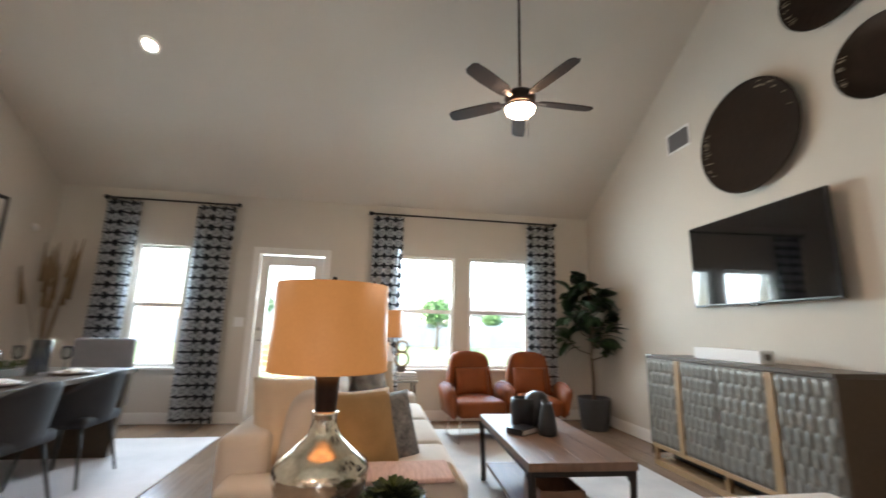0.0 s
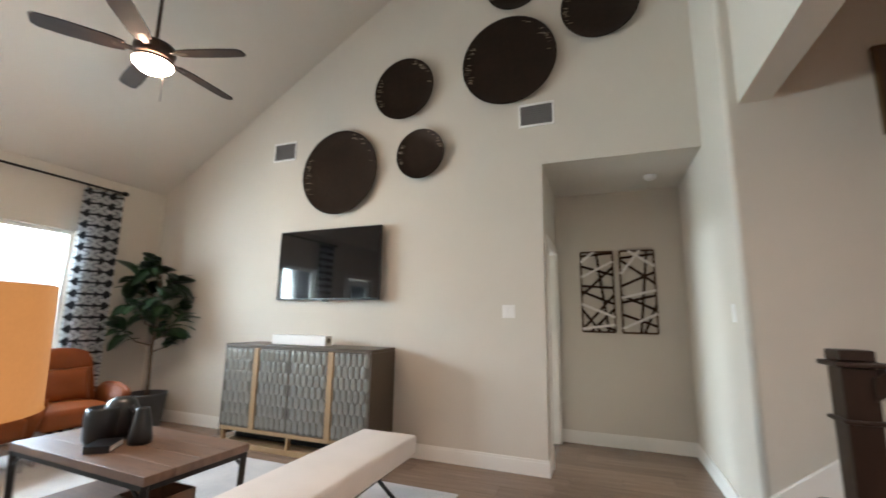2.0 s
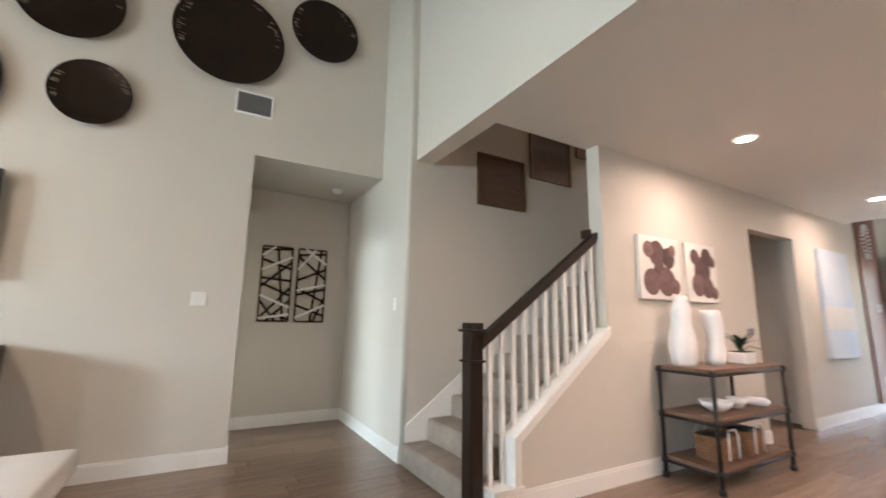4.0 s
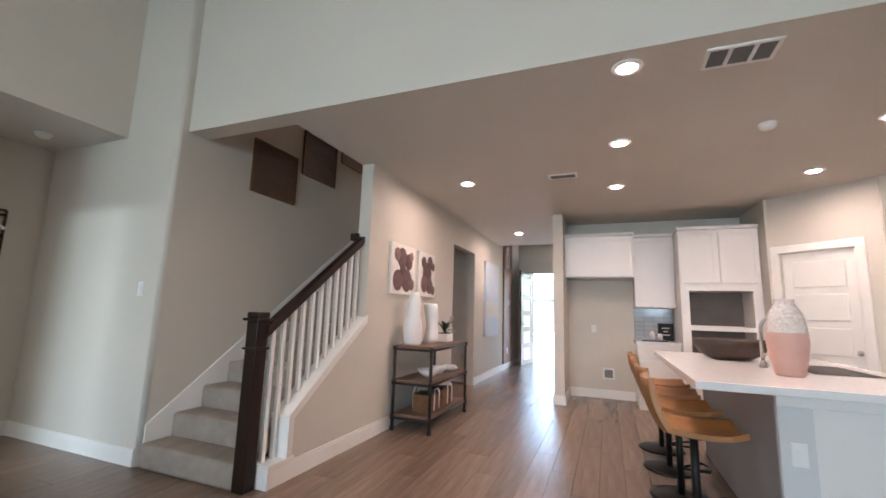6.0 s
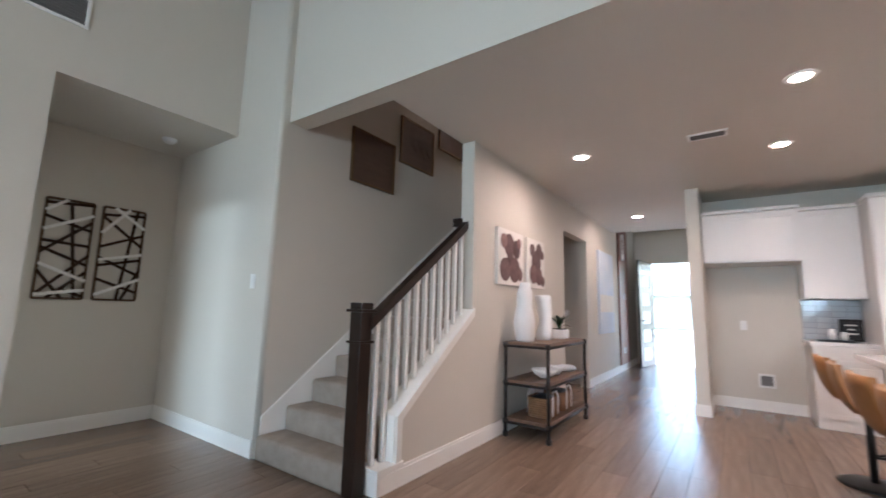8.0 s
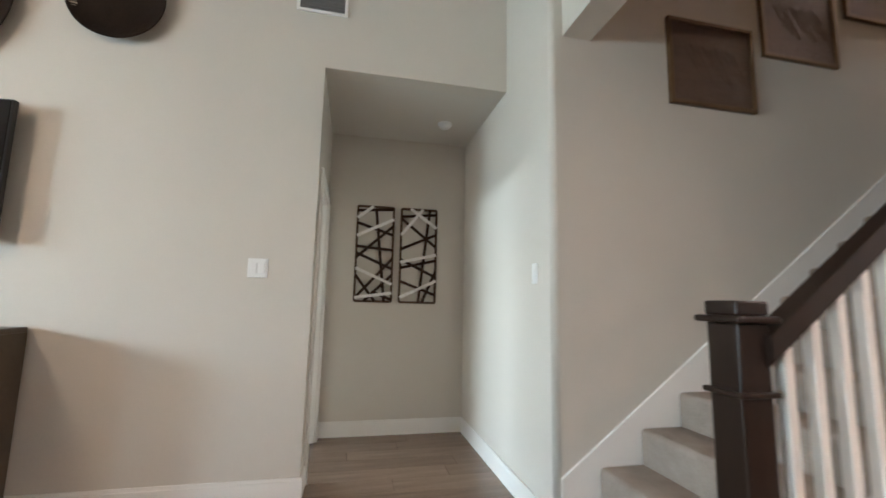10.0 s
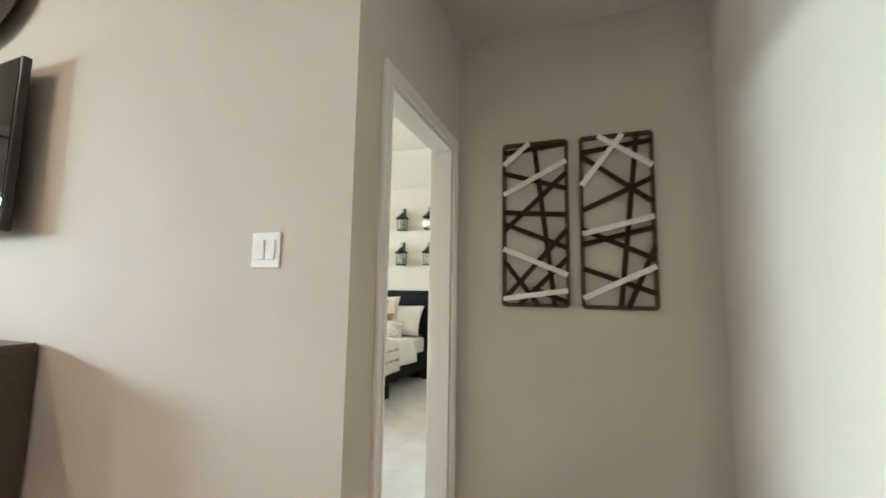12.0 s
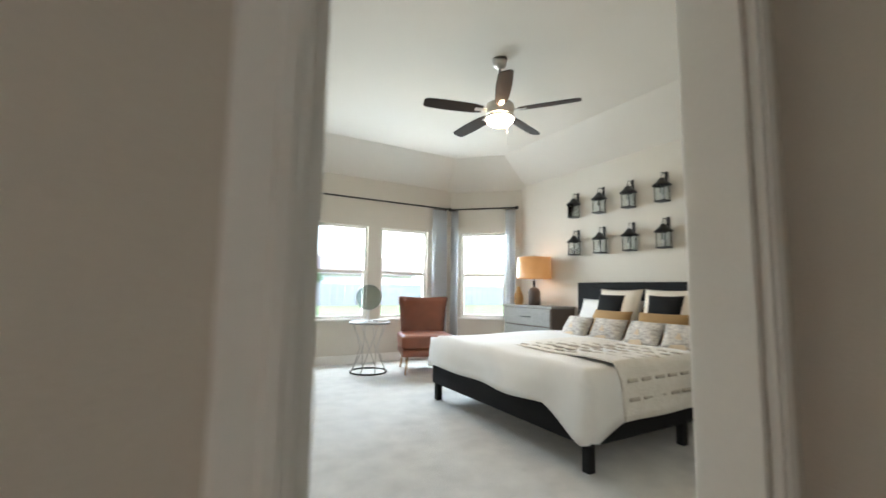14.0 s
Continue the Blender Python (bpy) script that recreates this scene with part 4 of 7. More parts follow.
part("plinth_rail", boxes((0.02, 0.0, 0.0, SD - 0.02, SW, 0.05), bevel=0.004), GOLDWOOD, sb)
# black block set into the gap as the shade under the cabinet
part("plinth_shade", boxes((0.2, 0.02, 0.05, SD, SW - 0.02, 0.198)), BLACKMET, sb)
for y in (0.02, SW / 2, SW - 0.05):
    part("leg", boxes((0.01, y, 0.05, 0.05, y + 0.03, 0.165), bevel=0.003), GOLDWOOD, sb)
hexm = bmesh.new()
hp = [(0, -0.068), (0.030, -0.040), (0.030, 0.040), (0, 0.068), (-0.030, 0.040), (-0.030, -0.040)]
base = [hexm.verts.new((0, y * 1.0, z)) for y, z in hp]
rim = [hexm.verts.new((-0.006, y * 0.86, z * 0.9)) for y, z in hp]
ctr = [hexm.verts.new((-0.010, y * 0.45, z * 0.5)) for y, z in hp]
for p_, q_ in ((base, rim), (rim, ctr)):
    for i in range(6):
        hexm.faces.new((p_[i], p_[(i + 1) % 6], q_[(i + 1) % 6], q_[i]))
hexm.faces.new(ctr)
bmesh.ops.recalc_face_normals(hexm, faces=hexm.faces)
HEX = mesh_of("relief_scale", hexm, HEXMET)
STR = (0.395, 1.275)
for a, b in ((0.014, STR[0] - 0.004), (STR[0] + 0.064, SW / 2 + 0.028), (SW / 2 + 0.032, STR[1] - 0.004), (STR[1] + 0.064, SW - 0.014)):
    d = part("door", boxes((0.001, a, 0.205, 0.019, b, SH - 0.034), bevel=0.003), HEXBACK, sb, "grey door with raised scales")
    cols, row = max(3, round((b - a) / 0.068)), 0
    st = (b - a) / cols
    z = 0.275
    while z < SH - 0.1:
        for c in range(cols if row % 2 == 0 else cols - 1):
            y = a + st * (c + (0.5 if row % 2 == 0 else 1.0))
            part("relief_scale", HEX, None, d, m=Matrix.Translation((0.0015, y, z)) @ Matrix.Diagonal((1, st / 0.064, 1, 1)))
        z += 0.104
        row += 1
for y in STR:
    part("handle_strip", boxes((-0.012, y, 0.19, 0.012, y + 0.06, SH - 0.032), bevel=0.004), GOLDWOOD, sb, "tan wood pull strip")

tray_ob = thing("decor_vessel", "long white ceramic box with an open end", "decor", (3.93, 4.6, 1.0))
part("vessel", boxes((-0.06, -0.33, 0, 0.06, 0.33, 0.012), (-0.06, -0.33, 0.012, -0.045, 0.33, 0.095), (0.045, -0.33, 0.012, 0.06, 0.33, 0.095), (-0.045, -0.33, 0.08, 0.045, 0.33, 0.095), bevel=0.003), WHITECER, tray_ob)
# no opening is cut: a dark disc gives the shade inside it
part("hole", lathe([(0, 0.0), (0.026, 0.0), (0.026, 0.004), (0, 0.004)], 20), TAUPEWOOD, tray_ob, "dark disc drawn as a shaded round opening", Matrix.Translation((0, -0.331, 0.05)) @ Matrix.Rotation(radians(90), 4, "X"))
part("end_plate", boxes((-0.045, -0.329, 0.012, 0.045, -0.32, 0.08)), WHITECER, tray_ob)

# ---- rugs ----
def rug(name, x0, y0, x1, y1, mat, label):
    r = thing(name, label, "rug", (0, 0, 0))
    bm = bmesh.new()
    add_box(bm, x0, y0, 0.001, x1, y1, 0.013, bevel=0.004)
    part("field", bm, mat, r)
    for x in (x0 + 0.03, x1 - 0.06):
        part("border", boxes((x, y0 + 0.1, 0.0131, x + 0.03, y1 - 0.1, 0.0145)), mat, r)
    return r


rug("area_rug", 1.1, 2.75, 3.52, 6.75, RUG, "pale ivory rug with faded grey pattern")
rug("dining_rug", -2.9, 4.0, -0.53, 6.55, RUGDIN, "pale lavender-grey dining rug")

# ---- coffee table ----
ct = thing("coffee_table", "brown wood coffee table on black iron legs", "coffee table", (2.21, 4.415, 0.013), turn=-2.5)
TW, TL, TH = 0.31, 0.64, 0.50
for k in range(4):
    x = -TW + k * TW / 2
    part("board", boxes((x + 0.0008, -TL, TH - 0.045, x + TW / 2 - 0.0008, TL, TH), bevel=0.003), OAK, ct)
part("apron", boxes((-TW + 0.01, -TL + 0.01, TH - 0.075, TW - 0.01, -TL + 0.03, TH - 0.046), (-TW + 0.01, TL - 0.03, TH - 0.075, TW - 0.01, TL - 0.01, TH - 0.046), (-TW + 0.01, -TL + 0.03, TH - 0.075, -TW + 0.03, TL - 0.03, TH - 0.046), (TW - 0.03, -TL + 0.03, TH - 0.075, TW - 0.01, TL - 0.03, TH - 0.046), bevel=0.003), IRON, ct)
for sx in (-1, 1):
    for sy in (-1, 1):
        part("leg", bar((sx * (TW - 0.02), sy * (TL - 0.02), TH - 0.046), (sx * (TW - 0.035), sy * (TL - 0.03), 0.0), 0.034, 0.034), IRON, ct)
        part("corner_brace", bar((sx * (TW - 0.02), sy * (TL - 0.03), TH - 0.13), (sx * (TW - 0.02), sy * (TL - 0.12), TH - 0.07), 0.014, 0.014), IRON, ct)
part("low_shelf", boxes((-TW + 0.05, -TL + 0.05, 0.115, TW - 0.05, TL - 0.05, 0.14), bevel=0.003), OAK, ct)

crate = thing("wooden_crate", "brown wooden crate on the low shelf of the coffee table", "crate", (2.10, 4.00, 0.154), -2.5)
for n_, row in (("floor_board", (-0.13, -0.14, 0, 0.13, 0.14, 0.012)), ("side_board", (-0.13, -0.14, 0.0122, -0.116, 0.14, 0.19)), ("side_board", (0.116, -0.14, 0.0122, 0.13, 0.14, 0.19)), ("end_board", (-0.1158, -0.14, 0.0122, 0.1158, -0.126, 0.19)), ("end_board", (-0.1158, 0.126, 0.0122, 0.1158, 0.14, 0.19))):
    part(n_, boxes(row, bevel=0.002), OAK, crate)

jar = thing("vase", "matte black ceramic jar with a rounded rim on the coffee table", "vase", (2.14, 4.60, 0.513))
part("body", lathe([(0, 0), (0.075, 0), (0.088, 0.03), (0.092, 0.15), (0.085, 0.19), (0.078, 0.205), (0.072, 0.2), (0.07, 0.17), (0, 0.165)], 32), BLACKCER, jar)
jar2 = thing("vase", "black ceramic jug with a looped handle on the coffee table", "vase", (2.25, 4.60, 0.513))
part("body", lathe([(0, 0), (0.08, 0), (0.10, 0.05), (0.10, 0.16), (0.075, 0.225), (0.045, 0.245), (0.0, 0.25)], 32), BLACKCER, jar2)
part("handle", tube([(0.0, -0.09, 0.20), (0.0, -0.13, 0.16), (0.0, -0.13, 0.08), (0.0, -0.095, 0.05)], 0.012), BLACKCER, jar2)
jar3 = thing("vase", "small tapered black bottle on the coffee table", "vase", (2.23, 4.37, 0.513))
part("body", lathe([(0, 0), (0.062, 0), (0.066, 0.02), (0.052, 0.12), (0.036, 0.19), (0.034, 0.205), (0.028, 0.205), (0.026, 0.17), (0, 0.16)], 28), BLACKCER, jar3)
bk = thing("book", "dark clothbound book lying on the coffee table", "book", (2.07, 4.43, 0.513), 35)
part("cover", boxes((-0.09, -0.065, 0, 0.09, 0.065, 0.004), (-0.09, -0.065, 0.034, 0.09, 0.065, 0.038), (-0.09, -0.065, 0.004, -0.085, 0.065, 0.034)), BLACKCER, bk)
part("pages", boxes((-0.085, -0.06, 0.0042, 0.085, 0.06, 0.0338)), PAPER, bk, "off-white pages")

# ---- bench ----
be = thing("bench", "long ivory upholstered bench on black crossed legs", "bench", (2.62, 3.22, 0.013), turn=0)
part("seat", soft_box(-0.68, -0.225, 0.315, 0.68, 0.225, 0.44, 0.022, 0.006), BENCHCLOTH, be)
part("piping", boxes((-0.682, -0.227, 0.318, 0.682, -0.221, 0.324), (-0.682, 0.221, 0.318, 0.682, 0.227, 0.324)), BENCHCLOTH, be)
for sx in (-1, 1):
    x = sx * 0.52
    part("leg", tube([(x, -0.2, 0.0), (x, 0.19, 0.312)], 0.014), BLACKMET, be)
    part("leg", tube([(x + 0.03, 0.2, 0.0), (x + 0.03, -0.19, 0.312)], 0.014), BLACKMET, be)
    part("stretcher", tube([(x + 0.015, -0.2, 0.300), (x + 0.015, 0.2, 0.300)], 0.012), BLACKMET, be)


# ---- armchairs by the window ----
def armchair(at, turn):
    c = thing("armchair", "tan leather armchair with rounded back and metal sled base", "armchair", at, turn, "pair of tan leather armchairs")
    part("seat", soft_box(-0.30, -0.30, 0.26, 0.30, 0.30, 0.44, 0.05, 0.03), LEATHER, c)
    bm = bmesh.new()
    n, rows = 18, 12
    outer, inner = [], []
    for j in range(rows + 1):
        t = j / rows
        ro, ri = [], []
        for i in range(n + 1):
            u = 2 * i / n - 1
            h = 0.95 - 0.10 * abs(u) ** 3.2 - (0.18 * max(0, abs(u) - 0.86) / 0.14)
            z = 0.22 + (h - 0.22) * t
            x = u * (0.29 + 0.02 * math.sin(math.pi * t))
            y = 0.27 + 0.10 * t - 0.07 * abs(u) ** 2
            ro.append(bm.verts.new((x * 1.03, y + 0.055, z)))
            ri.append(bm.verts.new((x, y - 0.055, z)))
        outer.append(ro)
        inner.append(ri)
    for g, flip in ((outer, False), (inner, True)):
        for j in range(rows):
            for i in range(n):
                q = (g[j][i], g[j][i + 1], g[j + 1][i + 1], g[j + 1][i])
                bm.faces.new(q[::-1] if flip else q).smooth = True
    for j in range(rows):
        for i in (0, n):
            bm.faces.new((outer[j][i], outer[j + 1][i], inner[j + 1][i], inner[j][i])).smooth = True
    for j in (0, rows):
        for i in range(n):
            bm.faces.new((outer[j][i], outer[j][i + 1], inner[j][i + 1], inner[j][i])).smooth = True
    bmesh.ops.recalc_face_normals(bm, faces=bm.faces)
    part("backrest", bm, LEATHER, c)
    part("lumbar_cushion", pillow(0.46, 0.34, 0.15, Matrix.Translation((0, 0.17, 0.60)) @ Matrix.Rotation(radians(74), 4, "X"), pinch=0.1), LEATHER, c)
    for s in (-1, 1):
        bm = bmesh.new()
        prof = [(-0.34, 0.50), (-0.30, 0.585), (-0.1, 0.62), (0.2, 0.60), (0.30, 0.55), (0.30, 0.24), (-0.26, 0.24)]
        lo = [bm.verts.new((s * (0.30 + (0.05 if z > 0.4 else 0)), y, z)) for y, z in prof]
        hi = [bm.verts.new((s * (0.375 + (0.05 if z > 0.4 else 0)), y, z)) for y, z in prof]
        bm.faces.new(lo)
        bm.faces.new(hi)
        for i in range(len(prof)):
            j = (i + 1) % len(prof)
            bm.faces.new((lo[i], lo[j], hi[j], hi[i]))
        bmesh.ops.recalc_face_normals(bm, faces=bm.faces)
        bmesh.ops.bevel(bm, geom=list(bm.edges), offset=0.028, segments=3, affect="EDGES")
        for f in bm.faces:
            f.smooth = True
        part("armrest", bm, LEATHER, c)
        part("leg", tube([(s * 0.27, -0.24, 0.25), (s * 0.30, -0.28, 0.012), (s * 0.30, 0.25, 0.012), (s * 0.27, 0.22, 0.25)], 0.012), NICKEL, c, "bright metal sled leg")
    return c


ac = armchair((2.215, 6.34, 0.013), 4)
ac.scale = (0.9, 0.94, 0.97)
copy_thing(ac, pose(2.925, 6.40, 0.013, 0, 0, -8))


# ---- fig tree in the corner ----
def leaf_mesh(name, L, W, mat):
    bm = bmesh.new()
    n = 7
    rows = []
    for i in range(n + 1):
        t = i / n
        w = W * math.sin(math.pi * min(1, t * 0.93 + 0.05)) ** 0.7 * (0.65 + 0.5 * t)
        z = 0.12 * L * math.sin(math.pi * t) - 0.18 * L * t * t
        rows.append([bm.verts.new((-w / 2, t * L, z + 0.05 * W)), bm.verts.new((0, t * L, z)), bm.verts.new((w / 2, t * L, z + 0.05 * W))])
    for a, b in zip(rows, rows[1:]):
        for k in range(2):
            bm.faces.new((a[k], a[k + 1], b[k + 1], b[k])).smooth = True
    bmesh.ops.solidify(bm, geom=list(bm.faces), thickness=0.002)
    return mesh_of(name, bm, mat)


fg = thing("fig_tree", "potted fiddle-leaf fig with broad dark green leaves", "plant", (3.86, 6.70, 0))
part("pot", lathe([(0, 0), (0.155, 0), (0.17, 0.02), (0.205, 0.36), (0.21, 0.38), (0.195, 0.38), (0.19, 0.34), (0, 0.33)], 6 * 6), POT, fg, "charcoal tapered pot")
part("soil", lathe([(0.19, 0.335), (0.08, 0.345), (0, 0.348)], 24), SOIL, fg)
part("trunk", tube([(0, 0, 0.33), (0.01, 0.01, 0.6), (-0.015, 0, 0.9), (0.01, -0.01, 1.2), (0, 0, 1.5), (-0.01, 0, 1.75)], 0.022, taper=0.5), TRUNK, fg)
rr = random.Random(11)
LEAFM = leaf_mesh("leaf", 0.30, 0.20, LEAF)
twigs = []
for k in range(13):
    a, z0 = k * 2.4, 0.84 + 0.07 * k
    r = 0.33 - 0.012 * k + rr.uniform(-0.05, 0.03)
    tip = (r * math.cos(a), r * math.sin(a), z0 + 0.16 + rr.uniform(0, 0.1))
    part("branch", tube([(0, 0, z0), (tip[0] * 0.5, tip[1] * 0.5, z0 + 0.05), tip], 0.009, 7, taper=0.5), TRUNK, fg)
    twigs.append(((0, 0, z0), tip))
for k in range(110):
    a, b = twigs[k % len(twigs)]
    t = rr.uniform(0.35, 1.05)
    p = Vector(a).lerp(Vector(b), t)
    q = Matrix.Translation(p) @ Matrix.Rotation(math.atan2(p.y, p.x) - math.pi / 2 + rr.uniform(-1.3, 1.3), 4, "Z") @ Matrix.Rotation(rr.uniform(-0.7, 0.8), 4, "X") @ Matrix.Rotation(rr.uniform(-0.5, 0.5), 4, "Y")
    part("leaf", LEAFM, None, fg, m=q @ Matrix.Scale(rr.uniform(0.6, 1.1), 4))

# ---- sofa ----
so = thing("sofa", "cream linen sofa with loose cushions", "sofa", (0, 0, 0.013))
part("base", soft_box(0.44, 3.46, 0.08, 1.45, 5.93, 0.30, 0.03), SOFA, so)
part("back", soft_box(0.36, 3.615, 0.08, 0.58, 5.97, 0.70, 0.05), SOFA, so)
for y in (3.425, 5.76):
    part("armrest", soft_box(0.42, y, 0.08, 1.47, y + 0.21, 0.55, 0.04, 0.008), SOFA, so)
for k in range(3):
    y = 3.645 + k * 0.703
    part("seat_cushion", soft_box(0.58, y + 0.004, 0.30, 1.52, y + 0.699, 0.475, 0.055, 0.03), SOFA, so)
    part("back_cushion", pillow(0.72, 0.46, 0.25, Matrix.Translation((0.72, y + 0.351, 0.655)) @ Matrix.Rotation(radians(90), 4, "Z") @ Matrix.Rotation(radians(-76), 4, "X"), pinch=0.12), SOFA, so)
for x in (0.42, 1.38):
    for y in (3.49, 5.90):
        part("foot", lathe([(0, 0), (0.022, 0), (0.03, 0.085), (0, 0.085)], 14), DARKWOOD, so, m=Matrix.Translation((x, y, 0)))


def cushion(x, y, z, w, t, mat, label, lean=68, turn=0, name="cushion"):
    c = thing(name, label, "cushion", (x, y, z), turn, "loose sofa cushions")
    part("cover", pillow(w, w, t, Matrix.Rotation(radians(90), 4, "Z") @ Matrix.Rotation(radians(lean), 4, "X")), mat, c)
    part("piping", tube([(0.0, -w * 0.49, w * -0.46), (0.0, -w * 0.35, w * -0.47), (0, 0, w * -0.475), (0, w * 0.35, w * -0.47), (0, w * 0.49, w * -0.46)], 0.005, 6), mat, c)


cushion(0.66, 3.92, 0.715, 0.46, 0.27, CREAMCUSH, "plump cream cushion against the sofa arm", 72, -70)
cushion(0.97, 3.86, 0.66, 0.45, 0.20, GOLDCUSH, "mustard velvet cushion on the sofa", 68, -62)
cushion(1.12, 3.98, 0.645, 0.42, 0.12, PRINTDARK, "dark patterned cushion leaning on the mustard one", 68, -56)
cushion(0.98, 5.46, 0.72, 0.50, 0.18, GREYCUSH, "patterned grey cushion at the far sofa end", 70, 40)
cushion(1.05, 5.62, 0.69, 0.44, 0.14, CREAMCUSH, "small pale cushion at the far sofa end", 72, 62)
th = thing("throw", "blush striped throw folded over the sofa arm", "throw", (1.14, 3.53, 0.578))
part("cloth", soft_box(-0.22, -0.125, -0.016, 0.26, 0.125, 0.006, 0.008, 0.008), material("blush_throw", (0.55, 0.40, 0.36), 0.95, var=0.3, scale=10, stretch=(8, 1, 1), bump=0.4), th)
for i in range(9):
    part("fringe", tube([(0.255, -0.11 + i * 0.027, 0.0), (0.285, -0.11 + i * 0.027, -0.006), (0.298, -0.11 + i * 0.027, -0.05)], 0.003, 5), CREAMCUSH, th)

# ---- lamp table and near lamp ----
lt = thing("side_table", "dark wood side table behind the sofa arm", "side table", (0.88, 3.14, 0))
part("top", boxes((-0.20, -0.25, 0.535, 0.38, 0.25, 0.56), bevel=0.004), DARKWOOD, lt)
part("shelf", boxes((-0.18, -0.23, 0.18, 0.36, 0.20, 0.20), bevel=0.004), DARKWOOD, lt)
for x in (-0.19, 0.34):
    for y in (-0.24, 0.18):
        part("leg", boxes((x, y, 0, x + 0.03, y + 0.03, 0.535), bevel=0.004), DARKWOOD, lt)


def drum_lamp(at, label, body, body_mat, neck, shade, shade_mat):
    """A table lamp: body and neck profiles, then a drum shade (r bottom, r top, z0, z1)."""
    l = thing("table_lamp", label, "table lamp", at)
    part("base", lathe(body, 40), body_mat, l)
    part("neck", lathe(neck, 28), DARKWOOD, l, "dark turned neck")
    r0, r1, z0, z1 = shade
    part("shade", lathe([(r0, z0), (r1, z1), (r1 - 0.004, z1), (r0 - 0.004, z0), (r0, z0)], 48), shade_mat, l, "lit warm fabric drum shade")
    part("shade_rim", lathe([(r0 + 0.001, z0 + 0.008), (r0 + 0.002, z0), (r0 - 0.004, z0)], 48), shade_mat, l)
    part("spider", boxes((-r1 + 0.004, -0.003, z1 - 0.03, r1 - 0.004, 0.003, z1 - 0.026), (-0.003, -r1 + 0.004, z1 - 0.03, 0.003, r1 - 0.004, z1 - 0.026)), BLACKMET, l)
    part("finial", lathe([(0, z1 - 0.026), (0.006, z1 - 0.02), (0.005, z1 + 0.005), (0.012, z1 + 0.015), (0.009, z1 + 0.03), (0, z1 + 0.034)], 16), BLACKMET, l)
    part("stem", tube([(0, 0, neck[-1][1] - 0.005), (0, 0, z1 - 0.028)], 0.006), BLACKMET, l)
    part("bulb", lathe([(0, z0 + 0.09), (0.03, z0 + 0.11), (0.034, z0 + 0.15), (0.015, z0 + 0.2), (0, z0 + 0.2)], 16), BULB, l)
    return l


drum_lamp((0.868, 3.15, 0.56), "mercury glass table lamp with a lit orange drum shade",
          [(0, 0), (0.094, 0), (0.100, 0.013), (0.115, 0.027), (0.154, 0.084), (0.167, 0.147), (0.160, 0.174), (0.110, 0.217), (0.062, 0.261), (0.045, 0.304), (0.044, 0.334), (0.050, 0.345), (0, 0.346)], MERCURY,
          [(0.038, 0.346), (0.038, 0.361), (0.043, 0.424), (0.045, 0.466), (0, 0.467)], (0.212, 0.203, 0.487, 0.797), SHADE)
mp = thing("moss_bowl", "small bowl of green moss and leaves on the side table", "plant", (1.11, 2.94, 0.56))
part("bowl", lathe([(0, 0), (0.05, 0), (0.09, 0.05), (0.10, 0.075), (0.09, 0.075), (0, 0.06)], 28), TAUPEWOOD, mp)
ML = leaf_mesh("sprig", 0.05, 0.022, MOSS)
for k in range(190):
    a, e = rr.uniform(0, 6.28), rr.uniform(0.1, 1.5)
    r = 0.085
    p = Vector((r * math.cos(a) * math.cos(e), r * math.sin(a) * math.cos(e), 0.065 + 0.075 * math.sin(e)))
    part("sprig", ML, None, mp, m=Matrix.Translation(p) @ Matrix.Rotation(a - math.pi / 2 + rr.uniform(-0.8, 0.8), 4, "Z") @ Matrix.Rotation(rr.uniform(0.2, 1.3), 4, "X"))

# far end table with its lamp and ring ornament
et = thing("side_table", "small dark metal side table with a pale top", "side table", (1.33, 6.62, 0.013))
part("top", boxes((-0.22, -0.22, 0.57, 0.22, 0.22, 0.60), bevel=0.004), GREYWASH, et)
for x in (-0.2, 0.18):
    for y in (-0.2, 0.18):
        part("leg", boxes((x, y, 0, x + 0.02, y + 0.02, 0.57), bevel=0.003), BLACKMET, et)
part("shelf", boxes((-0.19, -0.19, 0.2, 0.19, 0.19, 0.215), bevel=0.003), GREYWASH, et)
drum_lamp((1.20, 6.68, 0.613), "white ceramic table lamp with a lit drum shade", [(0, 0), (0.07, 0), (0.075, 0.02), (0.10, 0.07), (0.11, 0.14), (0.09, 0.24), (0.04, 0.33), (0.03, 0.41), (0, 0.411)], WHITECER,
          [(0.02, 0.411), (0.018, 0.44), (0, 0.441)], (0.18, 0.17, 0.47, 0.79), SHADE)
for k, (w, d, mat) in enumerate(((0.24, 0.17, CHAIRGREY), (0.22, 0.155, PAPER))):
    bb = thing("book", "clothbound book stacked under the ring ornament", "book", (1.42, 6.52, 0.613 + 0.041 * k), 6 + 9 * k, "books on the end table")
    part("cover", boxes((-w / 2, -d / 2, 0, w / 2, d / 2, 0.004), (-w / 2, -d / 2, 0.036, w / 2, d / 2, 0.04), (-w / 2, d / 2 - 0.005, 0.004, w / 2, d / 2, 0.036)), mat, bb)
    part("pages", boxes((-w / 2 + 0.005, -d / 2 + 0.004, 0.0042, w / 2 - 0.005, d / 2 - 0.0052, 0.0358)), LINEN, bb, "off-white pages")
og = thing("ring_ornament", "tan wooden figure-eight ring ornament", "decor", (1.37, 6.54, 0.695))
part("foot", boxes((-0.045, -0.035, 0, 0.045, 0.035, 0.07), bevel=0.004), TAUPEWOOD, og)
for z, r in ((0.145, 0.08), (0.285, 0.065)):
    part("ring", tube([(r * math.cos(2 * math.pi * i / 24), 0, z + 0.0 + r * math.sin(2 * math.pi * i / 24)) for i in range(25)], 0.013, 8), GOLDWOOD, og)


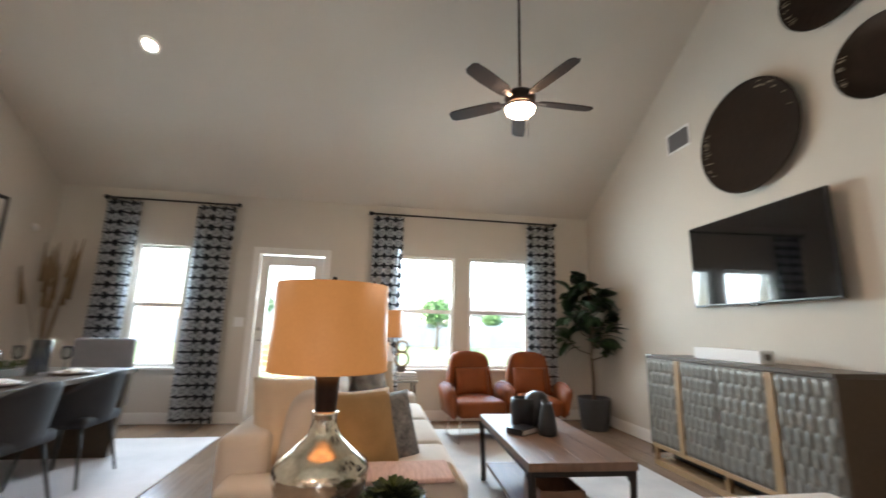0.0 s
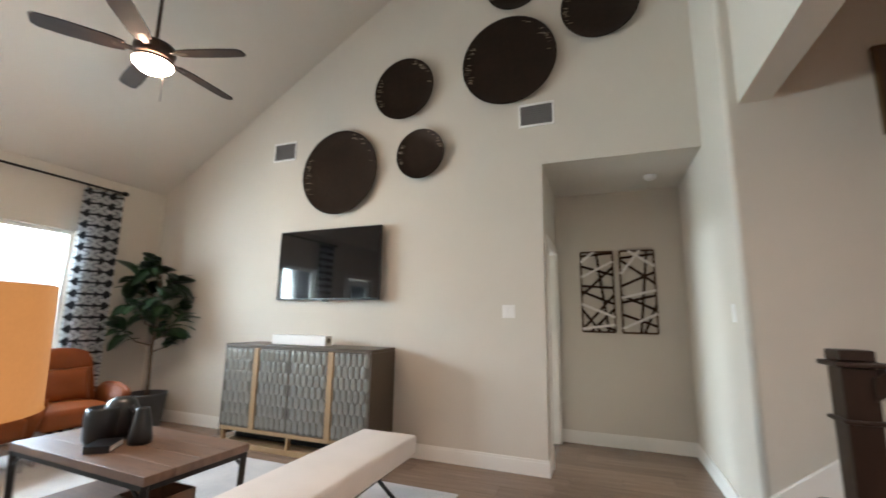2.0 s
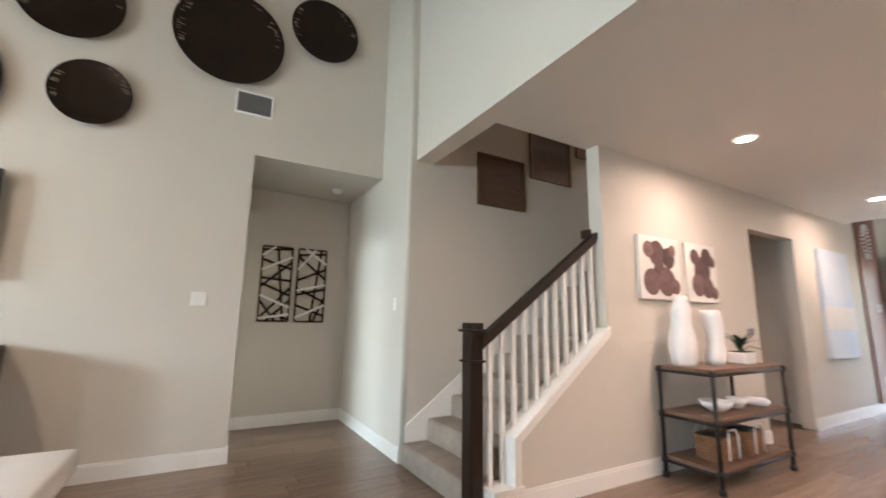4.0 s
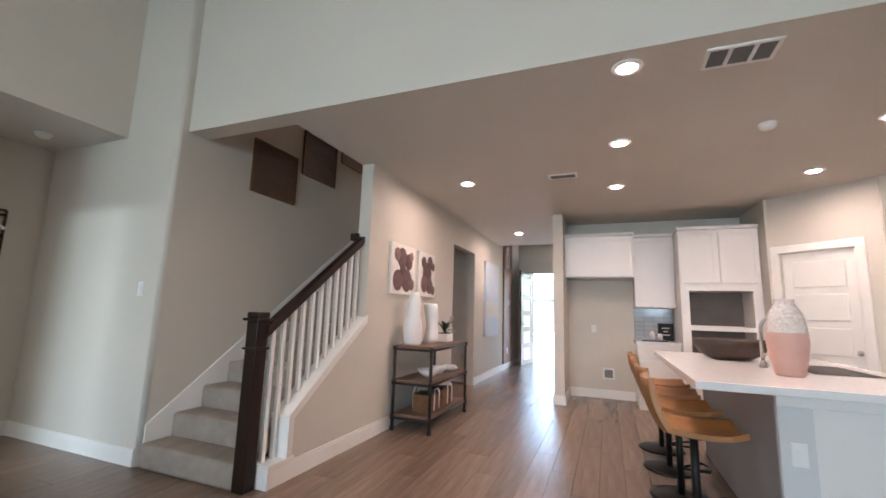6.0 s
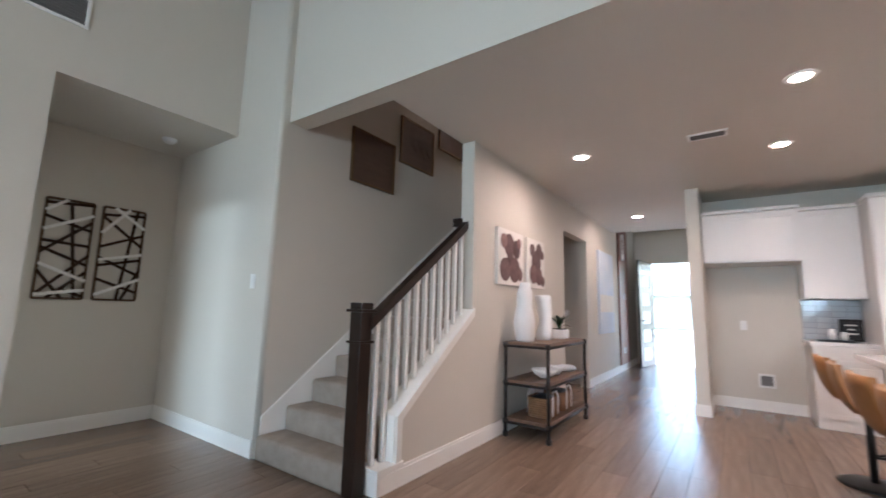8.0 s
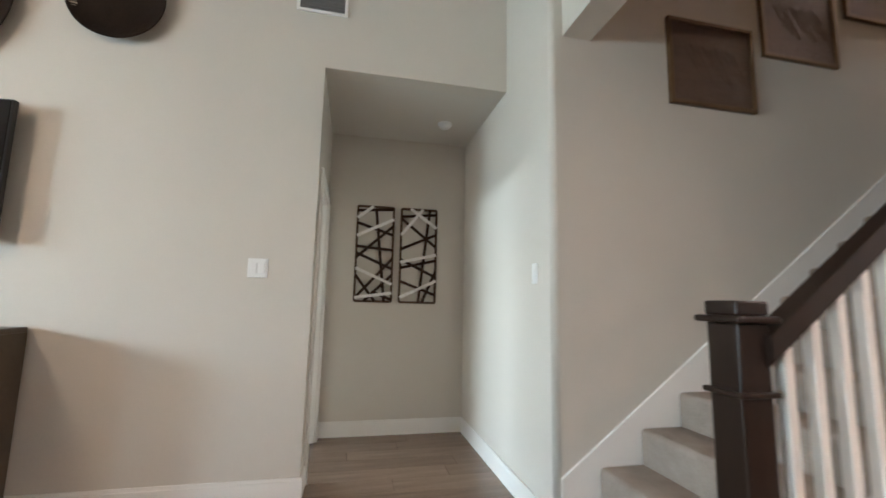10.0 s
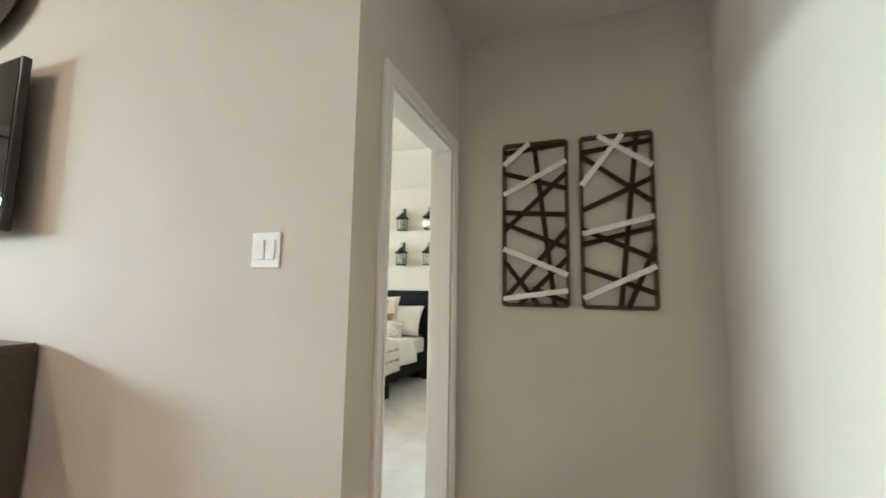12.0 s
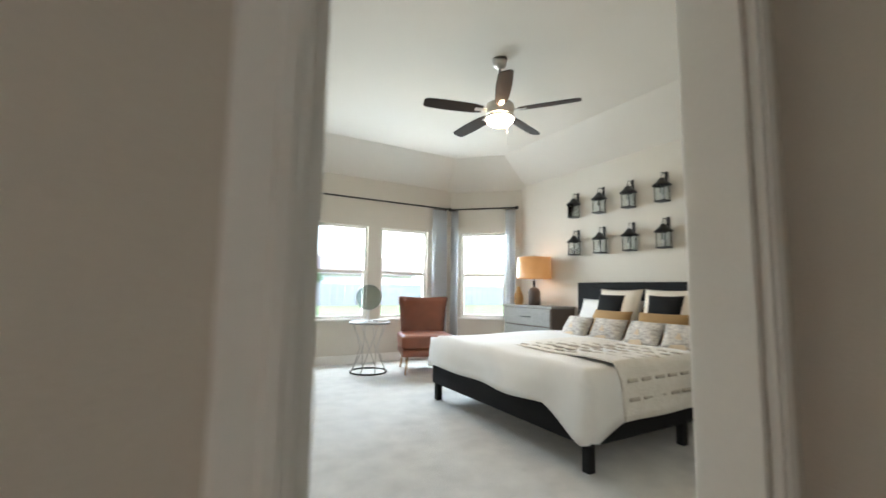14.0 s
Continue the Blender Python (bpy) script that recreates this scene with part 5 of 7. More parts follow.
# ---- stairs ----
RISE, RUN = 0.18, 0.247
for k in range(15):
    st = tagged(part("stair_step", soft_box(2.45, 0.86 - RUN * (k + 1) - 0.01, RISE * k - 0.02 if k else 0.0, 3.4545, 0.885 - RUN * k, RISE * (k + 1), 0.03), STAIRCARPET), "stair step covered in grey-brown carpet", kind="structure")
setting("landing", boxes((2.45, -4.18, 2.5, 3.4545, 0.86 - RUN * 15, RISE * 15 + RISE)), STAIRCARPET, "carpeted upper landing")

ba = thing("stair_railing", "white balusters under a dark wooden handrail", "stair railing", (0, 0, 0))
RX = 2.385


def rail_z(y):
    return 1.028 + SLOPE * (0.86 - y)


NX = 2.425


def newel(y, z0, z1):
    n = part("newel_post", boxes((NX - 0.052, y - 0.052, z0, NX + 0.052, y + 0.052, z1), bevel=0.006), DARKWOOD, ba, "square espresso newel post")
    part("collar", boxes((NX - 0.066, y - 0.066, z1 - 0.20, NX + 0.066, y + 0.066, z1 - 0.185), bevel=0.004), DARKWOOD, n)
    part("cap", boxes((NX - 0.075, y - 0.075, z1, NX + 0.075, y + 0.075, z1 + 0.02), (NX - 0.055, y - 0.055, z1 + 0.02, NX + 0.055, y + 0.055, z1 + 0.062), bevel=0.007), DARKWOOD, n)


newel(0.835, 0.0, 1.14)
part("handrail", prism([(0.80, rail_z(0.80) - 0.03), (0.80, rail_z(0.80) + 0.035), (-0.40, rail_z(-0.40) + 0.035), (-0.40, rail_z(-0.40) - 0.03)], "x", RX - 0.032, RX + 0.032), DARKWOOD, ba, "dark sloped handrail")
part("rail_bead", prism([(0.80, rail_z(0.80) - 0.052), (0.80, rail_z(0.80) - 0.03), (-0.384, rail_z(-0.384) - 0.03), (-0.384, rail_z(-0.384) - 0.052)], "x", RX - 0.02, RX + 0.02), DARKWOOD, ba)
part("rail_end", boxes((RX + 0.034, -0.48, rail_z(-0.42) - 0.03, RX + 0.13, -0.36, rail_z(-0.42) + 0.045), bevel=0.006), DARKWOOD, ba, "dark block where the rail meets the wall")
for k in range(11):
    y = 0.725 - k * 0.104
    z0 = cap_z(y) if y < 0.6 else 0.16
    part("baluster", boxes((RX - 0.016, y - 0.016, z0 - 0.002, RX + 0.016, y + 0.016, rail_z(y) - 0.05), bevel=0.003), TRIM, ba)


def framed(name, label, category, m, w, h, frame_mat, canvas_mat, group="", f=0.025, d=0.03):
    """A framed picture: x across, y out of the wall, z up."""
    p = thing(name, label, category, group=group)
    p.matrix_basis = m
    part("frame", boxes((-w / 2, 0, -h / 2, -w / 2 + f, d, h / 2), (w / 2 - f, 0, -h / 2, w / 2, d, h / 2), (-w / 2 + f, 0, h / 2 - f, w / 2 - f, d, h / 2), (-w / 2 + f, 0, -h / 2, w / 2 - f, d, -h / 2 + f), bevel=0.003), frame_mat, p)
    part("canvas", boxes((-w / 2 + f, 0.002, -h / 2 + f, w / 2 - f, d * 0.6, h / 2 - f)), canvas_mat, p)
    return p


def facing_west(x, y, z):
    return Matrix.Translation((x, y, z)) @ Matrix.Rotation(radians(90), 4, "Z")


for y, z in ((-0.235, 2.70), (-0.965, 3.117), (-1.72, 3.53)):
    p = framed("picture", "square brown relief panel in a thin bronze frame", "picture", facing_west(3.47, y, z), 0.64, 0.57, BRASS, BROWNART, "three brown panels up the stairs")
    for k in range(9):
        x = -0.22 + k * 0.045
        part("ridge", bar((x - 0.05, 0.019, -0.12 + 0.03 * (k % 3)), (x + 0.06, 0.019, 0.10 + 0.02 * (k % 2)), 0.007, 0.004, up=(0, 1, 0)), BROWNART, p)

# ---- console shelf in the hall ----
cs = thing("console_shelf", "three-tier console of brown planks on dark iron pipe", "console table", (0, 0, 0))
CX0, CX1, CY0, CY1 = 1.81, 2.235, -2.05, -0.92
for z in (0.14, 0.49, 0.845):
    for k in range(3):
        x = CX0 + (CX1 - CX0) * k / 3
        part("plank_board", boxes((x + 0.001, CY0, z, x + (CX1 - CX0) / 3 - 0.001, CY1, z + 0.03), bevel=0.003), OAK, cs)
    part("pipe_rail", tube([(CX0, CY0, z - 0.012), (CX0, CY1, z - 0.012)], 0.013), IRON, cs)
    part("pipe_rail", tube([(CX1, CY0, z - 0.012), (CX1, CY1, z - 0.012)], 0.013), IRON, cs)
    for y in (CY0, CY1):
        part("pipe_rail", tube([(CX0, y, z - 0.012), (CX1, y, z - 0.012)], 0.013), IRON, cs)
for x in (CX0, CX1):
    for y in (CY0, CY1):
        lg = part("post", tube([(x, y, 0.0), (x, y, 0.85)], 0.017), IRON, cs)
        for z in (0.01, 0.128, 0.478, 0.833):
            part("fitting", lathe([(0.017, -0.022), (0.026, -0.02), (0.026, 0.02), (0.017, 0.022)], 14, (x, y, z + 0.012)), IRON, lg)


def torso_vase(at, prof, turn, lean, label):
    v = thing("vase", label, "vase", at, turn, "white sculptural vases")
    bm = lathe(prof, 36)
    for q in bm.verts:
        t = q.co.z / prof[-1][1]
        q.co.x = q.co.x * 0.8 + lean * math.sin(3.2 * t)
        q.co.y = q.co.y * (1.0 + 0.05 * math.sin(8 * t))
    part("body", bm, WHITECER, v)


TOP = 0.875
torso_vase((2.11, -1.10, TOP), [(0, 0), (0.10, 0), (0.115, 0.03), (0.125, 0.16), (0.115, 0.26), (0.09, 0.34), (0.095, 0.42), (0.088, 0.49), (0.062, 0.54), (0.058, 0.575), (0.048, 0.575), (0, 0.56)], 0, 0.012, "tall white ceramic torso-shaped vase")
torso_vase((2.05, -1.43, TOP), [(0, 0), (0.09, 0), (0.105, 0.05), (0.095, 0.13), (0.08, 0.2), (0.095, 0.3), (0.10, 0.40), (0.098, 0.455), (0.09, 0.46), (0.08, 0.44), (0, 0.42)], 40, -0.02, "shorter white ceramic torso-shaped vase")
orc = thing("orchid", "white orchid with dark leaves in a square white pot", "plant", (2.0, -1.78, TOP))
part("pot", boxes((-0.075, -0.10, 0, 0.075, 0.10, 0.10), bevel=0.01), WHITECER, orc, "white ceramic pot")
part("soil", boxes((-0.06, -0.085, 0.1, 0.06, 0.085, 0.108)), SOIL, orc)
OL = leaf_mesh("leaf", 0.19, 0.055, LEAF)
for k in range(8):
    part("leaf", OL, None, orc, m=Matrix.Translation((0, 0.02 * (k % 3 - 1), 0.105)) @ Matrix.Rotation(k * 0.8, 4, "Z") @ Matrix.Rotation(radians(62 - 9 * (k % 3)), 4, "X"))
part("stem", tube([(0, 0, 0.10), (-0.02, -0.03, 0.2), (-0.04, -0.08, 0.28), (-0.06, -0.14, 0.29)], 0.004, 6), TRUNK, orc)
part("stem", tube([(0, 0, 0.10), (0.0, -0.16, 0.15), (-0.02, -0.34, 0.12)], 0.004, 6), TRUNK, orc)
FL = leaf_mesh("petal", 0.035, 0.03, WHITECER)
for k in range(10):
    c = Vector((-0.045 - 0.004 * (k // 5), -0.07 - 0.05 * (k // 5), 0.275 + 0.012 * (k // 5)))
    part("petal", FL, None, orc, m=Matrix.Translation(c) @ Matrix.Rotation(k * 1.256, 4, "X") @ Matrix.Rotation(0.3, 4, "Z"))
for y, r in ((-1.24, 0.125), (-1.56, 0.08)):
    bw = thing("bowl", "white ceramic bowl on the middle shelf", "bowl", (1.97, y, 0.52), group="bowls on the console shelf")
    part("body", lathe([(0, 0), (0.04, 0), (r * 0.8, 0.04), (r, 0.085), (r - 0.006, 0.085), (r * 0.75, 0.045), (0, 0.012)], 32), WHITECER, bw)
sh = thing("decor_shell", "white ceramic shell dish on the middle shelf", "decor", (1.95, -1.85, 0.52), 20)
part("body", pillow(0.2, 0.13, 0.07, Matrix.Translation((0, 0, 0.036))), WHITECER, sh)
for y in (-1.22, -1.62):
    bs = thing("basket", "brown woven basket with white rope handles", "basket", (1.98, y, 0.17), group="baskets on the bottom shelf")
    for k in range(9):
        ring = [(0.11 * math.copysign(abs(math.cos(a)) ** 0.4, math.cos(a)), 0.14 * math.copysign(abs(math.sin(a)) ** 0.4, math.sin(a)), 0.012 + k * 0.02) for a in [2 * math.pi * i / 32 for i in range(33)]]
        part("weave", tube(ring, 0.0112, 6), BASKET, bs)
    part("bottom", boxes((-0.08, -0.10, 0, 0.08, 0.10, 0.01), bevel=0.003), OAK, bs)
    for s in (-1, 1):
        part("handle", tube([(0.125 * s, -0.07, 0.02), (0.128 * s, -0.07, 0.18), (0.118 * s, -0.05, 0.235), (0.118 * s, 0.05, 0.235), (0.128 * s, 0.07, 0.18), (0.125 * s, 0.07, 0.02)], 0.008, 7), WHITECER, bs, "white rope handle")
    part("cloth", pillow(0.17, 0.22, 0.07, Matrix.Translation((0, 0, 0.165))), BLACKCER, bs, "dark cloth inside")

# flower canvases above the console
BLOBS = [[(-0.04, 0.13, 0.085), (-0.14, 0.16, 0.055), (0.10, 0.10, 0.07), (-0.02, -0.02, 0.06), (-0.12, -0.13, 0.085), (0.06, -0.12, 0.095), (0.17, -0.16, 0.05), (0.15, 0.17, 0.04)], [(0.0, 0.02, 0.10), (-0.11, 0.15, 0.055), (0.08, 0.16, 0.065), (-0.08, -0.12, 0.08), (0.07, -0.14, 0.075), (0.17, 0.12, 0.04), (0.18, -0.19, 0.045)]]
for k, (y, w) in enumerate(((-1.10, 0.60), (-1.77, 0.52))):
    p = thing("canvas_art", "off-white canvas with mauve-brown flower heads", "wall art", group="pair of flower canvases")
    p.matrix_basis = facing_west(2.30, y, 1.71)
    part("canvas", boxes((-w / 2, 0, -0.285, w / 2, 0.035, 0.285), bevel=0.004), PAPER, p)
    for i, (u, v, r) in enumerate(BLOBS[k]):
        part("flower_head", lathe([(0, 0.004), (r * 1.2, 0.003), (r * 1.4, 0.0)], 22), BLOOM, p, m=Matrix.Translation((-u * w / 0.5, 0.036 + 0.0006 * i, v)) @ Matrix.Rotation(radians(-90), 4, "X"))
ba2 = thing("canvas_art", "tall pale blue abstract canvas in the hall", "wall art")
ba2.matrix_basis = facing_west(2.30, -5.05, 1.52)
part("canvas", boxes((-0.50, 0, -0.72, 0.50, 0.05, 0.72), bevel=0.005), BLUEART, ba2)
part("band", boxes((-0.5, 0.0502, -0.35, 0.5, 0.0515, -0.05)), PAPER, ba2)
setting("trim_foyer_panel", boxes((2.27, -7.0, 0.13, 2.30, -6.15, 3.05)), REDWOOD, "red-brown wood accent panel in the foyer")
gar = thing("bead_garland", "looped white bead garland on the foyer wall", "wall decor", (2.265, -6.4, 2.35))
part("peg", lathe([(0, 0), (0.012, 0), (0.012, 0.03), (0, 0.03)], 12), NICKEL, gar, m=Matrix.Translation((0, 0, 0.42)) @ Matrix.Rotation(radians(-90), 4, "Y"))
bead = mesh_of("bead", lathe([(0, -0.022), (0.019, -0.012), (0.022, 0), (0.019, 0.012), (0, 0.022)], 10), WHITECER)
for i in range(26):
    a = math.pi * 2 * i / 26
    part("bead", bead, None, gar, m=Matrix.Translation((-0.024, 0.11 * math.sin(a), 0.17 + 0.26 * math.cos(a))))
switch_plate(facing_west(2.27, -6.65, 1.5), 1, "white wall control in the foyer")
switch_plate(facing_west(2.27, -6.5, 0.4), 1, "white outlet plate low in the foyer")

# open front door
fd = new("door_2")
fd.matrix_basis = Matrix.Translation((1.94, -7.98, 0)) @ Matrix.Rotation(radians(81), 4, "Z")
tagged(fd, "dark front door standing open, with frosted lights", kind="structure")
part("door_leaf", boxes((0.0, -0.022, 0.01, 0.2, 0.022, 2.33), (0.72, -0.022, 0.01, 0.9, 0.022, 2.33), *[(0.2, -0.022, z, 0.72, 0.022, z + 0.12) for z in (0.01, 0.41, 0.81, 1.21, 1.61, 2.01)], (0.2, -0.022, 2.25, 0.72, 0.022, 2.33)), DOORDARK, fd)
for z in (0.13, 0.53, 0.93, 1.33, 1.73, 2.13):
    part("light", boxes((0.2, -0.008, z, 0.72, 0.008, z + (0.28 if z < 2.1 else 0.12))), FROST, fd, "frosted glass light")
part("lever", tube([(0.84, 0.022, 1.0), (0.84, 0.07, 1.0), (0.74, 0.075, 1.0)], 0.011), BLACKMET, fd, "black lever handle")
part("frame_board", boxes((-0.002, -0.03, 0, 0.0, 0.03, 2.35)), DOORDARK, fd)
setting("trim_front_door", boxes((1.03, -8.09, 0, 1.06, -7.985, 2.35), (1.06, -8.09, 2.32, 1.95, -7.985, 2.35)), TRIM, "white front door frame")
setting("pavement", boxes((-2.5, -26, -0.26, 3.5, -8.1, -0.05)), CONCRETE, "pale concrete front walk")


# ---- kitchen ----
def shaker(parent, x0, x1, z0, z1, y, handle=None):
    """A shaker door whose face looks along +y."""
    g, f = 0.0025, 0.055
    d = part("door", boxes((x0 + g, y, z0 + g, x1 - g, y + 0.012, z1 - g)), CABINET, parent)
    part("door_frame", boxes((x0 + g, y + 0.0122, z0 + g, x0 + f, y + 0.022, z1 - g), (x1 - f, y + 0.0122, z0 + g, x1 - g, y + 0.022, z1 - g), (x0 + f, y + 0.0122, z1 - f, x1 - f, y + 0.022, z1 - g), (x0 + f, y + 0.0122, z0 + g, x1 - f, y + 0.022, z0 + f), bevel=0.001), CABINET, d)
    return d


cf = thing("wall_cabinet", "white shaker cabinet over the fridge space", "cabinet")
part("body", boxes((-0.285, -3.95, 1.815, 0.675, -3.375, 2.43)), CABINET, cf)
for a, b in ((-0.28, 0.195), (0.195, 0.67)):
    shaker(cf, a, b, 1.83, 2.40, -3.375)
part("crown", boxes((-0.29, -3.95, 2.431, 0.678, -3.33, 2.47), bevel=0.006), CABINET, cf)
cu = thing("wall_cabinet", "white shaker wall cabinet above the coffee counter", "cabinet")
part("body", boxes((-0.825, -3.95, 1.39, -0.287, -3.60, 2.43)), CABINET, cu)
shaker(cu, -0.82, -0.29, 1.40, 2.41, -3.60)
part("crown", boxes((-0.826, -3.95, 2.431, -0.291, -3.56, 2.47), bevel=0.006), CABINET, cu)
cb = thing("base_cabinet", "white shaker base cabinet with drawer", "cabinet")
part("body", boxes((-0.825, -3.95, 0.0, -0.287, -3.36, 0.875)), CABINET, cb)
shaker(cb, -0.82, -0.29, 0.11, 0.66, -3.36)
shaker(cb, -0.82, -0.29, 0.67, 0.87, -3.36)
wt = thing("worktop", "white quartz worktop beside the fridge space", "worktop")
part("slab", boxes((-0.826, -3.949, 0.876, -0.27, -3.33, 0.915), bevel=0.004), QUARTZ, wt)
bsp = setting("backsplash", boxes((-0.825, -3.949, 0.916, -0.287, -3.944, 1.389)), VENTDARK, "grey tiled backsplash")
tm = mesh_of("tile", boxes((0.001, 0, 0.001, 0.131, 0.006, 0.064), bevel=0.0015), TILE)
for r in range(7):
    for c in range(4):
        part("tile", tm, None, bsp, m=Matrix.Translation((-0.824 + c * 0.1335, -3.9438, 0.918 + r * 0.0668)))
ow = thing("oven_tower", "tall white cabinet with an empty appliance opening", "cabinet")
TX0, TX1, TY = -1.745, -0.83, -3.21
for nm, row in (("side_panel", (TX0, -3.95, 0, TX0 + 0.1, TY, 2.44)), ("side_panel", (TX1 - 0.1, -3.95, 0, TX1, TY, 2.44)), ("upper_box", (TX0 + 0.1, -3.95, 1.62, TX1 - 0.1, TY, 2.44)),
                ("shelf", (TX0 + 0.1, -3.95, 1.10, TX1 - 0.1, TY, 1.16)), ("lower_box", (TX0 + 0.1, -3.95, 0, TX1 - 0.1, TY, 0.42)), ("back_panel", (TX0 + 0.1, -3.95, 0.42, TX1 - 0.1, -3.70, 1.62))):
    part(nm, boxes(row), CABINET, ow)
for a, b in ((TX0, -1.29), (-1.29, TX1)):
    shaker(ow, a + 0.01, b - 0.01, 1.72, 2.41, TY)
part("niche_back", boxes((TX0 + 0.1, -3.699, 1.16, TX1 - 0.1, -3.69, 1.62)), TAUPEWOOD, ow, "brown unfinished niche back")
part("niche_back", boxes((TX0 + 0.1, -3.699, 0.42, TX1 - 0.1, -3.69, 1.10)), TAUPEWOOD, ow, "brown unfinished niche back")
part("crown", boxes((TX0, -3.95, 2.441, TX1 + 0.02, TY + 0.04, 2.485), bevel=0.006), CABINET, ow)
ob_ = thing("outlet_box", "white recessed water box low on the wall", "outlet", (0.10, -3.95, 0.37))
part("frame", boxes((-0.085, 0, -0.085, 0.085, 0.012, -0.06), (-0.085, 0, 0.06, 0.085, 0.012, 0.085), (-0.085, 0, -0.06, -0.06, 0.012, 0.06), (0.06, 0, -0.06, 0.085, 0.012, 0.06), bevel=0.002), PLASTIC, ob_)
# flat dark sheet in place of the shaded hollow of the box
part("recess", boxes((-0.06, 0.001, -0.06, 0.06, 0.003, 0.06)), VENTDARK, ob_)
switch_plate(Matrix.Translation((0.30, -3.95, 1.05)), 1, "white outlet plate in the fridge space")
tr_ = thing("serving_tray", "dark tray with small jars on the worktop", "tray", (-0.52, -3.62, 0.915))
part("tray", boxes((-0.16, -0.11, 0, 0.16, 0.11, 0.02), bevel=0.004), BLACKCER, tr_)
for x, h in ((-0.08, 0.09), (0.02, 0.12)):
    part("jar", lathe([(0, 0), (0.03, 0), (0.034, h * 0.6), (0.02, h), (0, h)], 18), WHITECER, tr_, m=Matrix.Translation((x, 0.01, 0.02)))
sg = framed("sign", "small black framed sign leaning on the backsplash", "sign", Matrix.Translation((-0.70, -3.86, 1.045)) @ Matrix.Rotation(radians(-8), 4, "X"), 0.2, 0.25, BLACKMET, BLACKCER)
for i, w in enumerate((0.10, 0.06, 0.11)):
    part("text_bar", boxes((-w / 2, 0.0185, 0.05 - i * 0.05, w / 2, 0.0195, 0.065 - i * 0.05)), PAPER, sg)

# pantry door on the diagonal wall
pn = new("door_3")
pn.matrix_basis = DIAG
tagged(pn, "white five-panel pantry door, closed", kind="structure")
part("door_leaf", boxes((0.135, 0.04, 0.01, 0.825, 0.075, 2.04)), TRIM, pn)
for z in (0.16, 0.53, 0.90, 1.27, 1.64):
    part("panel", boxes((0.24, 0.024, z, 0.72, 0.0398, z + 0.29), bevel=0.006), TRIM, pn)
for a, b, c, d in ((0.045, 0.13, 0, 2.05), (0.83, 0.915, 0, 2.05), (0.045, 0.915, 2.05, 2.135)):
    part("casing_board", boxes((a, -0.018, c, b, 0.0, d), bevel=0.004), TRIM, pn)
part("knob", lathe([(0, -0.05), (0.022, -0.048), (0.03, -0.035), (0.022, -0.02), (0.01, -0.015), (0.012, 0.0), (0, 0)], 20), NICKEL, pn, "satin nickel knob", Matrix.Translation((0.775, 0.039, 0.95)) @ Matrix.Rotation(radians(-90), 4, "X"))
for z in (0.3, 1.75):
    part("hinge", boxes((0.13, 0.032, z, 0.142, 0.04, z + 0.09)), NICKEL, pn)

# island
il = thing("kitchen_island", "grey-sided island with a white end panel", "kitchen island")
IX0, IX1, IY0, IY1 = -1.62, -0.735, -1.58, 0.33
part("body", boxes((IX0, IY0, 0, IX1, IY1 - 0.02, 0.875)), ISLANDPAINT, il)
part("end_panel", boxes((IX0, IY1 - 0.0195, 0.0, IX1 - 0.002, IY1, 0.875), bevel=0.002), CABINET, il, "white end panel")
part("corner_post", boxes((IX1 - 0.16, IY1 + 0.0005, 0.12, IX1 - 0.004, IY1 + 0.008, 0.80), bevel=0.002), POSTPAINT, il, "pale grey corner panel")
part("panel_trim", boxes((IX0, IY1 + 0.0005, 0.80, IX1, IY1 + 0.022, 0.875), bevel=0.003), CABINET, il)
part("plinth_board", boxes((IX0, IY1 + 0.0005, 0.0, IX1, IY1 + 0.016, 0.12), bevel=0.003), CABINET, il)
itop = thing("island_worktop", "white quartz island worktop with overhang", "worktop")
part("slab", boxes((IX0 - 0.03, -1.62, 0.877, -0.335, 0.53, 0.92), bevel=0.004), QUARTZ, itop)
part("sink_rim", boxes((-1.52, -0.92, 0.9205, -1.10, -0.22, 0.9225)), NICKEL, itop)
# the sink has no depth: a dark sheet gives its shade
part("sink_basin", boxes((-1.50, -0.90, 0.9227, -1.12, -0.24, 0.9235)), IRON, itop, "dark sink opening")
switch_plate(Matrix.Translation((IX1 - 0.085, IY1 + 0.008, 0.56)), 1, "white outlet plate on the island end")
fa = thing("faucet", "brushed nickel gooseneck kitchen faucet", "faucet", (-0.93, -0.50, 0.92))
part("base", lathe([(0, 0), (0.028, 0), (0.026, 0.03), (0.018, 0.05), (0, 0.05)], 20), NICKEL, fa)
part("spout", tube([(0, 0, 0.04), (0, 0, 0.27)] + [(-0.085 + 0.085 * math.cos(a), 0, 0.27 + 0.085 * math.sin(a)) for a in [math.pi * i / 10 for i in range(1, 11)]] + [(-0.17, 0, 0.2)], 0.012), NICKEL, fa)
part("handle", tube([(0, 0.025, 0.07), (0.0, 0.06, 0.10)], 0.007), NICKEL, fa)
bo = thing("bowl", "large dark wooden dough bowl on the island", "bowl", (-0.86, -1.02, 0.92), 10)
bm = lathe([(0, 0), (0.13, 0.0), (0.23, 0.05), (0.28, 0.12), (0.285, 0.165), (0.268, 0.168), (0.2, 0.07), (0.10, 0.025), (0, 0.022)], 40)
for v in bm.verts:
    v.co.y *= 0.7
part("body", bm, WALNUT, bo)
pv = thing("vase", "blush ceramic vase with a speckled white glazed top", "vase", (-0.94, -0.06, 0.92))
part("body", lathe([(0, 0), (0.07, 0), (0.075, 0.01), (0.10, 0.12), (0.108, 0.20), (0.105, 0.26)], 40), PINKCER, pv)
